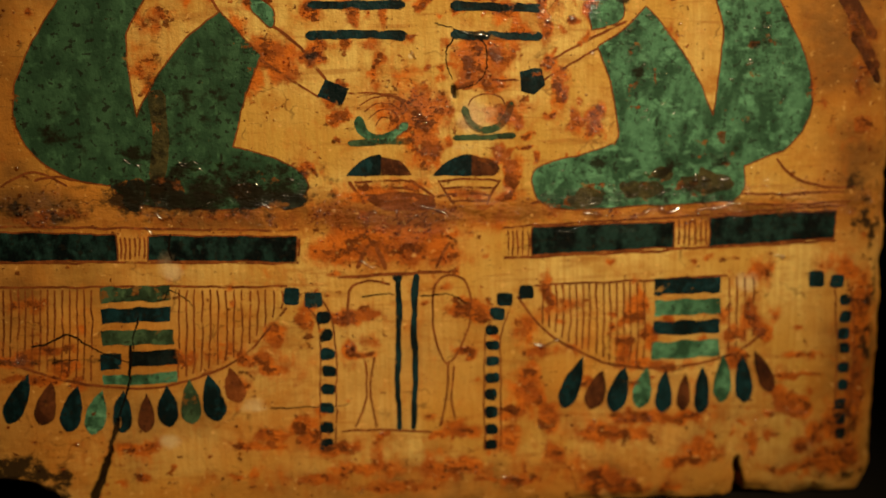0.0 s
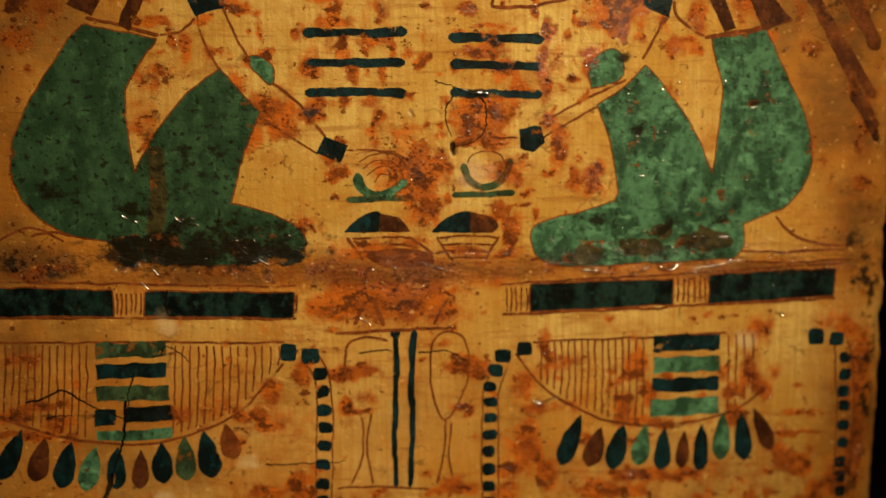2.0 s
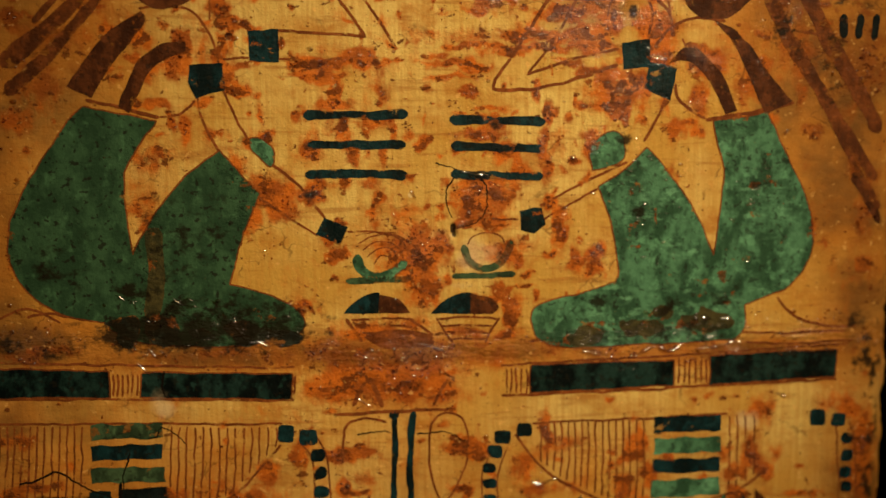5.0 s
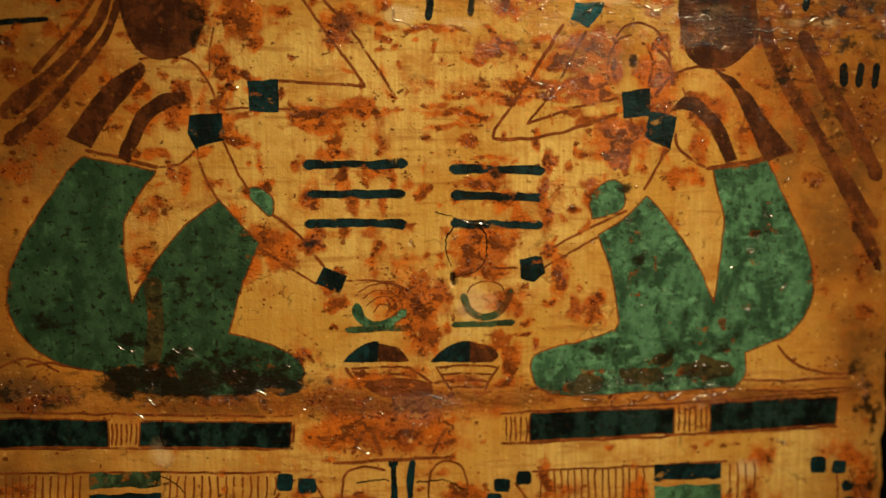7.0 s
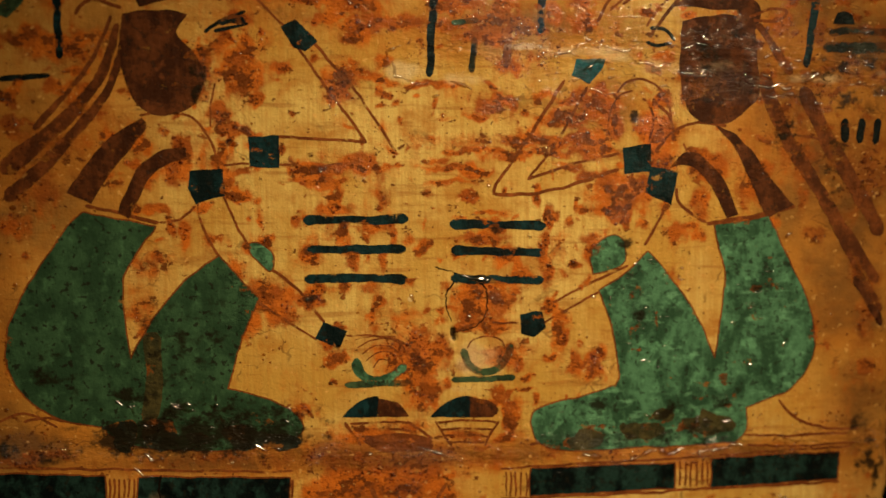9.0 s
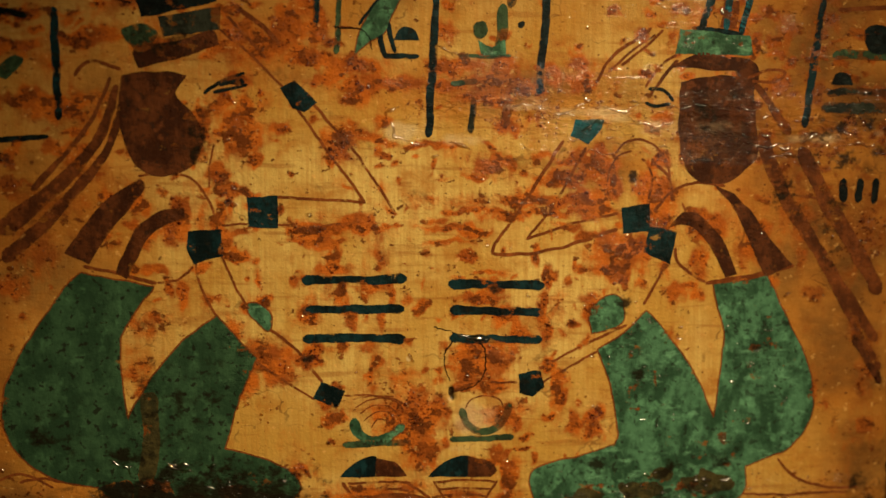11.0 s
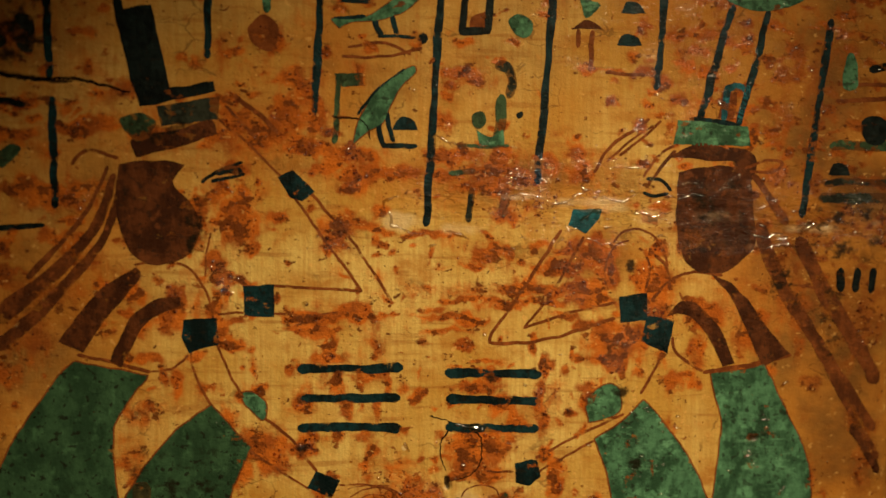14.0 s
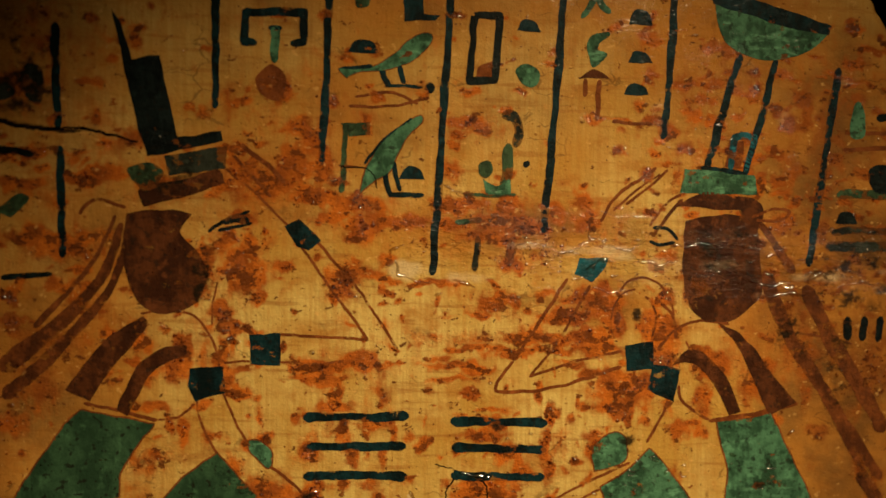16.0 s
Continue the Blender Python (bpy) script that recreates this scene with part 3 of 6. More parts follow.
specks(150, 10, 24, 6, 21, 1.0, 1.8)
specks(120, -8, 11, -9, 7, 0.9, 0.9)
specks(90, -24, -8, -2, 16, 0.9, 1.2)
specks(110, -24, 24, -27, -13, 0.8, 1.2)


def blobs(x, z, rows):
    total = np.zeros(np.shape(x))
    for cx, cz, rx, rz, gain in rows:
        total = np.maximum(total, gain * np.exp(-(((x - cx) / rx) ** 2 + ((z - cz) / rz) ** 2)))
    return total


def along(x, z, line, width):
    return np.exp(-((near_line(x, z, line) / width) ** 2))


def height(x, z):
    """Relief of the gesso in centimetres, towards the viewer."""
    wobx, wobz = x + 0.6 * fbm(x * 0.8, z * 0.8, 5), z + 0.5 * fbm(x * 0.9, z * 0.9, 9)
    h = 0.05 * fbm(x * 0.12, z * 0.12, 1, 3) + 0.012 * fbm(x * 0.9, z * 0.9, 2, 3)
    for line, width in RIDGES:
        lump = along(wobx, wobz, line, width)
        h = h + lump * (0.012 + 0.075 * fbm(x * 1.0, z * 1.7, 21, 3))
    rough = np.clip(stain(x, z), 0, 1)
    h = h + 0.012 * rough * fbm(x * 1.4, z * 1.6, 31, 2)
    h = h - 0.6 * np.exp(-(np.clip(24.8 - x, 0, 9) / 1.0) ** 1.5)
    for line, width, depth in CRACKS:
        d = near_line(x + 0.16 * fbm(x * 1.1, z * 1.1, 41, 3), z + 0.16 * fbm(x * 1.1, z * 1.1, 47, 3), line)
        h = h - depth * np.exp(-((d / width) ** 4))
    return h


PITCH, WEST, SOUTH = 0.06, -26.0, -31.0


def spill_map():
    """All spills laid out once on a fine grid, so that a place can be looked up."""
    field = np.zeros((1000, 880), np.float32)
    for cx, cz, rx, rz, gain in SPILLS:
        i0, i1 = (int((cx + k * rx * 2.9 - WEST) / PITCH) for k in (-1, 1))
        j0, j1 = (int((cz + k * rz * 2.9 - SOUTH) / PITCH) for k in (-1, 1))
        i0, j0, i1, j1 = max(i0, 0), max(j0, 0), min(i1, 879), min(j1, 999)
        x, z = WEST + np.arange(i0, i1 + 1) * PITCH, SOUTH + np.arange(j0, j1 + 1)[:, None] * PITCH
        spot = gain * np.exp(-(((x - cx) / rx) ** 2 + ((z - cz) / rz) ** 2) ** 1.2)
        field[j0:j1 + 1, i0:i1 + 1] = np.maximum(field[j0:j1 + 1, i0:i1 + 1], spot)
    return field


SPILL_MAP = spill_map()


def stain(x, z):
    """How much of the rust-red resin stain a spot carries, 0 to 1."""
    u = (x + 0.45 * fbm(x * 1.5, z * 1.5, 131, 3) - WEST) / PITCH
    v = (z + 0.45 * fbm(x * 1.5, z * 1.5, 137, 3) - SOUTH) / PITCH
    i, j = np.clip(u.astype(int), 0, 878), np.clip(v.astype(int), 0, 998)
    fu, fv = np.clip(u - i, 0, 1), np.clip(v - j, 0, 1)
    spots = (SPILL_MAP[j, i] * (1 - fu) + SPILL_MAP[j, i + 1] * fu) * (1 - fv) + (SPILL_MAP[j + 1, i] * (1 - fu) + SPILL_MAP[j + 1, i + 1] * fu) * fv
    wash = blobs(x, z, STAINS_LOW) + blobs(x, z, STAINS_MID) + blobs(x, z, STAINS_HIGH)
    return np.clip(np.maximum(spots, 0.5 * wash), 0, 1.2)


def grime_shade(x, z):
    dark = np.clip(blobs(x, z, GRIME_SHADE), 0, 1)
    # the shade down in the cracks is painted in here as well
    for line, width, depth in CRACKS:
        d = near_line(x + 0.16 * fbm(x * 1.1, z * 1.1, 41, 3), z + 0.16 * fbm(x * 1.1, z * 1.1, 47, 3), line)
        dark = np.maximum(dark, min(2.0, 0.55 + 4 * depth) * np.exp(-((d / (width * 1.1)) ** 4)))
    return dark


def aged_dim(x, z):
    """Broad browning of the old varnish, with light falloff to the edges painted in."""
    return np.clip(blobs(x, z, AGED_DIM), 0, 1)


def pale(x, z):
    return np.clip(blobs(x, z, PALE), 0, 1)


def ridge_mask(x, z):
    return sum(along(x, z, line, width * 1.3) for line, width in RIDGES)


def dress(mesh):
    """Writes stain, soiling and shade, pale and resin amounts on the vertices, by their place on the panel."""
    n = len(mesh.vertices)
    co = np.empty(n * 3)
    mesh.vertices.foreach_get("co", co)
    x, z = co[0::3] * 100, (co[2::3] - LEVEL) * 100
    for name, values in (("stain", stain(x, z)), ("grime_shade", grime_shade(x, z)), ("pale", pale(x, z)), ("aged_dim", aged_dim(x, z)), ("resin", ridge_mask(x, z))):
        mesh.attributes.new(name, "FLOAT", "POINT").data.foreach_set("value", values.astype(np.float32))
    mesh.polygons.foreach_set("use_smooth", np.ones(len(mesh.polygons), bool))
    mesh.update()


# ---- materials ----
class Nodes:
    def __init__(self, name):
        self.mat = bpy.data.materials.new(name)
        self.mat.use_nodes = True
        self.tree = self.mat.node_tree
        self.bsdf = self.tree.nodes["Principled BSDF"]
        self.place = self.tree.nodes.new("ShaderNodeTexCoord").outputs["Object"]

    def put(self, socket, value):
        if isinstance(value, bpy.types.NodeSocket):
            self.tree.links.new(value, socket)
        elif isinstance(value, tuple) and len(value) == 3 and socket.type == "RGBA":
            socket.default_value = (*value, 1)
        else:
            socket.default_value = value

    def attribute(self, name):
        node = self.tree.nodes.new("ShaderNodeAttribute")
        node.attribute_name = name
        return node.outputs["Fac"]

    def noise(self, scale, detail=4.0, stretch=(1, 1, 1), roughness=0.55, shift=0.0):
        m = self.tree.nodes.new("ShaderNodeMapping")
        self.put(m.inputs["Vector"], self.place)
        m.inputs["Scale"].default_value = stretch
        m.inputs["Location"].default_value = (shift, shift, shift)
        node = self.tree.nodes.new("ShaderNodeTexNoise")
        self.put(node.inputs["Vector"], m.outputs["Vector"])
        node.inputs["Scale"].default_value, node.inputs["Detail"].default_value = scale, detail
        node.inputs["Roughness"].default_value = roughness
        return node.outputs["Fac"]

    def cells(self, scale, feature, flat, warp):
        """Cracked cells, wider than tall by 1 / flat, with their edges bent by a warp in metres."""
        bend = self.tree.nodes.new("ShaderNodeTexNoise")
        self.put(bend.inputs["Vector"], self.place)
        bend.inputs["Scale"].default_value = 130
        mul = self.tree.nodes.new("ShaderNodeVectorMath")
        mul.operation = "MULTIPLY_ADD"
        self.put(mul.inputs[0], bend.outputs["Color"])
        mul.inputs[1].default_value = (warp, 0, warp)
        self.put(mul.inputs[2], self.place)
        m = self.tree.nodes.new("ShaderNodeMapping")
        self.put(m.inputs["Vector"], mul.outputs["Vector"])
        m.inputs["Scale"].default_value = (flat, 0.2, 1)
        node = self.tree.nodes.new("ShaderNodeTexVoronoi")
        node.feature = feature
        self.put(node.inputs["Vector"], m.outputs["Vector"])
        node.inputs["Scale"].default_value = scale
        return node.outputs["Distance"]

    def math(self, kind, a, b=0.0, c=0.0):
        node = self.tree.nodes.new("ShaderNodeMath")
        node.operation = kind
        for socket, value in zip(node.inputs, (a, b, c)):
            self.put(socket, value)
        return node.outputs["Value"]

    def span(self, value, low, high, to_low=0.0, to_high=1.0):
        node = self.tree.nodes.new("ShaderNodeMapRange")
        node.interpolation_type = "SMOOTHSTEP"
        for key, v in (("Value", value), ("From Min", low), ("From Max", high), ("To Min", to_low), ("To Max", to_high)):
            self.put(node.inputs[key], v)
        return node.outputs["Result"]

    def mix(self, fac, a, b, blend="MIX"):
        node = self.tree.nodes.new("ShaderNodeMix")
        node.data_type, node.blend_type = "RGBA", blend
        self.put(node.inputs[0], fac)
        self.put(node.inputs[6], a)
        self.put(node.inputs[7], b)
        return node.outputs[2]

    def finish(self, colour, roughness, relief, depth, coat=0.0, film=None):
        bump = self.tree.nodes.new("ShaderNodeBump")
        bump.inputs["Distance"].default_value = depth
        bump.inputs["Strength"].default_value = 1.0
        self.put(bump.inputs["Height"], relief)
        self.put(self.bsdf.inputs["Normal"], bump.outputs["Normal"])
        self.put(self.bsdf.inputs["Base Color"], colour)
        self.put(self.bsdf.inputs["Roughness"], roughness)
        self.put(self.bsdf.inputs["Coat Weight"], coat)
        self.bsdf.inputs["Coat Roughness"].default_value = 0.10
        self.bsdf.inputs["Specular IOR Level"].default_value = 0.06
        if film is not None:
            skin = self.tree.nodes.new("ShaderNodeBump")
            skin.inputs["Distance"].default_value = depth
            self.put(skin.inputs["Height"], film)
            self.put(self.bsdf.inputs["Coat Normal"], skin.outputs["Normal"])
        return self.mat


def flake_field(n):
    """Over 0.6 where the varnish has flaked; more so in the stains."""
    return n.math("ADD", n.math("MULTIPLY", n.attribute("stain"), 0.15), n.noise(170, 6, (0.75, 1, 1), 0.64, 5.3))


def gesso_colour(n):
    """The ochre ground: brush streaks, resin blotches, rust-red flakes, dark specks, pale losses and painted sheen."""
    ochre = n.mix(n.span(n.noise(14, 4), 0.36, 0.64), (0.47, 0.272, 0.054), (0.63, 0.455, 0.145))
    ochre = n.mix(n.span(n.noise(480, 2, (1, 1, 0.04)), 0.36, 0.66, 0.0, 0.4), ochre, (0.40, 0.18, 0.03))
    ochre = n.mix(n.span(n.noise(55, 5, (0.8, 1, 1.2), 0.6, 3.1), 0.5, 0.72, 0.0, 0.75), ochre, (0.36, 0.135, 0.018))
    ochre = n.mix(n.span(n.noise(210, 4, (0.10, 1, 1), shift=3.1), 0.55, 0.66, 0.0, 0.5), ochre, (0.28, 0.10, 0.018))
    ochre = n.mix(n.span(n.attribute("aged_dim"), 0.0, 0.6, 0.0, 0.8), ochre, n.mix(n.span(n.noise(26, 4, shift=19.3), 0.4, 0.6), (0.50, 0.175, 0.020), (0.42, 0.175, 0.028)))
    ochre = n.mix(n.span(n.math("ADD", n.attribute("aged_dim"), n.math("MULTIPLY", n.math("SUBTRACT", n.noise(38, 5, (0.7, 1, 1), 0.62, 12.4), 0.5), 1.2)), 0.08, 0.95, 0.0, 0.92), ochre, n.mix(n.span(n.noise(24, 4, shift=14.2), 0.42, 0.6), (0.33, 0.128, 0.020), (0.12, 0.050, 0.013)))
    stains = n.attribute("stain")
    ragged = n.math("ADD", n.noise(45, 5, roughness=0.6), n.math("MULTIPLY", n.math("SUBTRACT", n.noise(190, 5, (1, 1, 0.6), 0.6, 8.8), 0.5), 0.9))
    wash = n.math("ADD", n.math("MULTIPLY", stains, 0.92), n.math("MULTIPLY", n.math("SUBTRACT", ragged, 0.47), 1.25))
    orange = n.mix(n.span(n.noise(80, 4, shift=1.7), 0.35, 0.65), (0.51, 0.122, 0.010), (0.27, 0.056, 0.007))
    orange = n.mix(n.span(n.attribute("aged_dim"), 0.3, 0.9, 0.0, 0.8), orange, (0.17, 0.054, 0.011))
    colour = n.mix(n.span(wash, 0.10, 0.66, 0.0, 0.94), ochre, orange)
    flakes = flake_field(n)
    colour = n.mix(n.span(flakes, 0.640, 0.668, 0.0, 0.9), colour, n.mix(n.span(n.noise(70, 3, shift=9.1), 0.36, 0.54), (0.29, 0.072, 0.010), (0.11, 0.029, 0.006)))
    chips = n.math("ADD", n.math("MULTIPLY", stains, 0.035), n.noise(380, 4, (0.8, 1, 1), 0.6, 7.3))
    colour = n.mix(n.span(chips, 0.665, 0.69, 0.0, 0.85), colour, (0.075, 0.022, 0.006))
    lines = n.cells(95, "DISTANCE_TO_EDGE", 0.35, 0.012)
    where = n.span(n.noise(30, 3, shift=16.6), 0.54, 0.62)
    colour = n.mix(n.math("MULTIPLY", where, n.span(lines, 0.010, 0.028, 0.45, 0.0)), colour, (0.055, 0.020, 0.006))
    bare = n.noise(240, 5, (0.8, 1, 1), 0.6, 11.9)
    colour = n.mix(n.span(bare, 0.62, 0.66, 0.0, 0.5), colour, (0.70, 0.40, 0.12))
    loss_sheen = n.math("ADD", n.attribute("pale"), n.math("MULTIPLY", n.math("SUBTRACT", n.noise(60, 4, shift=2.2), 0.5), 0.9))
    colour = n.mix(n.span(loss_sheen, 0.42, 0.75, 0.0, 0.65), colour, (0.60, 0.46, 0.26))
    dirt_shade = n.math("ADD", n.math("MULTIPLY", n.attribute("grime_shade"), 0.8), n.math("MULTIPLY", n.math("SUBTRACT", n.noise(110, 6, (0.8, 1, 1), 0.65, 6.1), 0.5), 3.2))
    return n.mix(n.math("MULTIPLY", n.span(n.attribute("grime_shade"), 0.05, 0.3), n.span(dirt_shade, 0.22, 0.7, 0.0, 0.95)), colour, (0.016, 0.010, 0.005))


def surface_relief(n):
    fine = n.math("MULTIPLY", n.noise(330, 4, (1, 1, 0.35)), 0.30)
    grains = n.math("MULTIPLY", n.math("SUBTRACT", n.noise(750, 3, shift=4.4), 0.5), n.math("ADD", 0.18, n.math("MULTIPLY", n.attribute("stain"), 0.35)))
    lumps = n.math("MULTIPLY", n.math("SUBTRACT", n.noise(190, 6, (0.7, 1, 1), 0.64, 5.3), 0.5), n.math("ADD", 0.5, n.math("MULTIPLY", n.attribute("stain"), 1.3)))
    wrinkles = n.math("MULTIPLY", n.math("SUBTRACT", n.noise(170, 5, (0.4, 1, 1), 0.6, 9.9), 0.5), n.math("MULTIPLY", n.attribute("resin"), 2.2))
    lips = n.span(flake_field(n), 0.635, 0.67, 0.0, 0.14)
    return n.math("ADD", n.math("ADD", fine, n.math("ADD", grains, lips)), n.math("ADD", lumps, wrinkles))


def resin_film(n):
    """The varnish skin: smooth, but puckered over flakes, chips and the ridges."""
    stains, resin = n.attribute("stain"), n.attribute("resin")
    broad = n.math("MULTIPLY", n.math("SUBTRACT", n.noise(95, 3, (0.6, 1, 1), 0.5, 5.3), 0.5), n.math("ADD", 0.15, n.math("MULTIPLY", stains, 0.15)))
    chips = n.math("MULTIPLY", n.math("SUBTRACT", n.noise(420, 3, (0.8, 1, 1), 0.55, 7.3), 0.5), n.math("ADD", 0.22, n.math("MULTIPLY", stains, 0.5)))
    crease = n.math("ABSOLUTE", n.math("SUBTRACT", n.noise(120, 4, (0.45, 1, 1), 0.55, 9.9), 0.5))
    wrinkles = n.math("MULTIPLY", n.span(crease, 0.0, 0.07, 1.0, 0.0), n.math("MULTIPLY", resin, 1.5))
    lips = n.span(flake_field(n), 0.635, 0.67, 0.0, 0.2)
    return n.math("ADD", n.math("ADD", broad, lips), n.math("ADD", chips, wrinkles))


def varnish(n):
    resin = n.math("ADD", n.attribute("stain"), n.math("MULTIPLY", n.attribute("resin"), 2.2))
    return n.span(n.math("ADD", n.math("MULTIPLY", resin, 0.18), n.noise(70, 5, shift=1.1)), 0.52, 0.76, 0.03, 0.55)


def make_gesso():
    n = Nodes("ochre_gesso")
    rough = n.span(n.noise(60, 4, shift=3.9), 0.3, 0.7, 0.5, 0.7)
    return n.finish(gesso_colour(n), rough, surface_relief(n), 0.0013, varnish(n), resin_film(n))


def make_paint(name, light, dark, worn=0.5, rough=0.42, pits=0.3, fleck=0.0, bare=0.72):
    """A thin pigment layer that is flaked down to the ground here and there."""
    n = Nodes(name)
    colour = n.mix(n.span(n.noise(60, 6, (1.2, 1, 0.8), 0.62, 2.8), 0.42, 0.58), light, dark)
    colour = n.mix(n.span(n.noise(230, 5, shift=0.6), 0.45, 0.7, 0.0, 0.7), colour, dark)
    bright = tuple(min(1.0, 1.7 * c) for c in light)
    colour = n.mix(n.span(n.noise(140, 5, shift=6.6), 0.55, 0.68, 0.0, 0.6), colour, bright)
    if fleck:
        rows = n.noise(210, 4, (0.35, 1, 1), 0.6, 13.7)
        where = n.span(n.noise(34, 3, shift=17.1), 0.44, 0.56)
        colour = n.mix(n.math("MULTIPLY", where, n.span(rows, 0.52, 0.66, 0.0, fleck)), colour, tuple(1.15 * c + 0.02 for c in bright))
    hole = n.noise(270, 3, shift=5.9)
    colour = n.mix(n.span(hole, 0.59, 0.62, 0.0, pits * 2), colour, (0.010, 0.009, 0.006))
    wear = n.math("ADD", n.noise(120, 6, (0.8, 1, 1), 0.64, 4.1), n.math("ADD", n.math("MULTIPLY", n.attribute("stain"), 0.17), n.math("MULTIPLY", n.attribute("rim"), 0.09)))
    colour = n.mix(n.span(wear, 0.72 - 0.16 * worn, 0.76 - 0.16 * worn, 0.0, 0.88), colour, n.mix(bare, gesso_colour(n), (0.075, 0.026, 0.007)))
    # milky film, and the painted glint on the bar
    bloom_glint = n.math("ADD", n.attribute("pale"), n.math("MULTIPLY", n.math("SUBTRACT", n.noise(75, 5, shift=2.2), 0.5), 1.2))
    colour = n.mix(n.span(bloom_glint, 0.45, 0.85, 0.0, 0.5), colour, (0.30, 0.24, 0.16))
    dirt_shade = n.math("ADD", n.math("MULTIPLY", n.attribute("grime_shade"), 0.8), n.math("MULTIPLY", n.math("SUBTRACT", n.noise(110, 6, (0.8, 1, 1), 0.65, 6.1), 0.5), 3.2))
    colour = n.mix(n.math("MULTIPLY", n.span(n.attribute("grime_shade"), 0.05, 0.3), n.span(dirt_shade, 0.22, 0.7, 0.0, 0.92)), colour, (0.009, 0.007, 0.003))
    return n.finish(colour, n.span(n.noise(80, 3), 0.3, 0.7, rough, rough + 0.2), surface_relief(n), 0.0012, varnish(n), resin_film(n))


def make_plain(name, a, b, scale, rough):
    n = Nodes(name)
    colour = n.mix(n.noise(scale, 4), a, b)
    return n.finish(colour, rough, n.noise(scale * 6, 3), 0.0004)


GESSO = make_gesso()
TEAL = make_paint("blue_black_pigment", (0.006, 0.026, 0.032), (0.003, 0.008, 0.009), 0.42, 0.4, bare=0.45)
FADED = make_paint("faded_black_pigment", (0.030, 0.036, 0.026), (0.010, 0.012, 0.009), 1.0, 0.5)
BLOCK = make_paint("green_black_pigment", (0.011, 0.031, 0.027), (0.002, 0.004, 0.004), 0.3, 0.4)
# the blue-black pigment again, its colour brightened to look lit
TEAL_LIT = make_paint("lit_blue_black_pigment", (0.018, 0.13, 0.18), (0.006, 0.045, 0.06), 0.3, 0.4)
INK = make_paint("black_pigment", (0.008, 0.014, 0.014), (0.003, 0.005, 0.005), 0.15, 0.42)
GREEN_DEEP = make_paint("deep_green_pigment", (0.034, 0.084, 0.043), (0.018, 0.046, 0.024), 0.2, 0.45, 0.4)
GREEN = make_paint("verdigris_pigment", (0.070, 0.188, 0.108), (0.022, 0.062, 0.034), 0.40, 0.45, fleck=0.6)
GREEN_OLD = make_paint("worn_green_pigment", (0.046, 0.085, 0.042), (0.020, 0.036, 0.018), 0.8, 0.5)
OLIVE = make_paint("olive_brown_pigment", (0.060, 0.050, 0.018), (0.026, 0.026, 0.011), 0.25, 0.5)
BROWN = make_paint("red_brown_pigment", (0.098, 0.030, 0.010), (0.038, 0.012, 0.005), 0.5, 0.5, 0.25)
SASH = make_paint("faded_red_brown_pigment", (0.16, 0.046, 0.012), (0.070, 0.021, 0.007), 0.5, 0.5, 0.1, bare=0.4)
RUST = make_paint("faded_red_line_pigment", (0.20, 0.056, 0.013), (0.12, 0.032, 0.008), 0.15, 0.5, 0.0, bare=0.2)


def make_resin(name, gleam, rough, thin, thick):
    """Clear amber: lets the paint below show and glints on top."""
    n = Nodes(name)
    tree = n.tree
    clear, gloss, mixed = (tree.nodes.new(k) for k in ("ShaderNodeBsdfTransparent", "ShaderNodeBsdfGlossy", "ShaderNodeMixShader"))
    n.put(clear.inputs["Color"], n.mix(n.span(n.noise(140, 3), 0.4, 0.65), thin, thick))
    gloss.inputs["Roughness"].default_value = rough
    mixed.inputs[0].default_value = gleam
    tree.links.new(clear.outputs[0], mixed.inputs[1])
    tree.links.new(gloss.outputs[0], mixed.inputs[2])
    tree.links.new(mixed.outputs[0], tree.nodes["Material Output"].inputs["Surface"])
    return n.mat


RESIN = make_resin("amber_resin", 0.25, 0.12, (0.92, 0.78, 0.58), (0.7, 0.46, 0.25))
FOLD = make_resin("clear_resin_fold", 0.3, 0.16, (0.98, 0.94, 0.86), (0.93, 0.82, 0.64))
CRACK = make_plain("crack_shadow_dirt", (0.007, 0.004, 0.002), (0.004, 0.003, 0.002), 200, 0.9)
WOOD = make_plain("bare_old_wood", (0.06, 0.03, 0.012), (0.025, 0.013, 0.006), 40, 0.7)
PLINTH = make_plain("black_felt", (0.008, 0.007, 0.006), (0.014, 0.012, 0.010), 300, 0.95)
WALL = make_plain("dark_gallery_paint", (0.010, 0.009, 0.008), (0.016, 0.014, 0.012), 30, 0.9)


# ---- building helpers ----
def link(name, mesh, material, parent=None, label=""):
    mesh.materials.append(material)
    ob = new(name, mesh)
    ob.parent = parent
    if parent is not None and parent.type == "EMPTY":
        ob.location = -parent.location
    return tagged(ob, label) if label else ob


def part(name, bm, material, parent, label=""):
    bmesh.ops.recalc_face_normals(bm, faces=bm.faces)
    mesh = bpy.data.meshes.new(name)
    bm.to_mesh(mesh)
    bm.free()
    return link(name, mesh, material, parent, label)


def box(name, low, high, material, parent=None, bevel=0.004, label=""):
    bm = bmesh.new()
    bmesh.ops.create_cube(bm, size=1)
    for v in bm.verts:
        v.co = [low[k] + (v.co[k] + 0.5) * (high[k] - low[k]) for k in range(3)]
    if bevel:
        bmesh.ops.bevel(bm, geom=bm.edges[:], offset=bevel, segments=2, affect="EDGES", profile=0.5)
    return part(name, bm, material, parent, label)


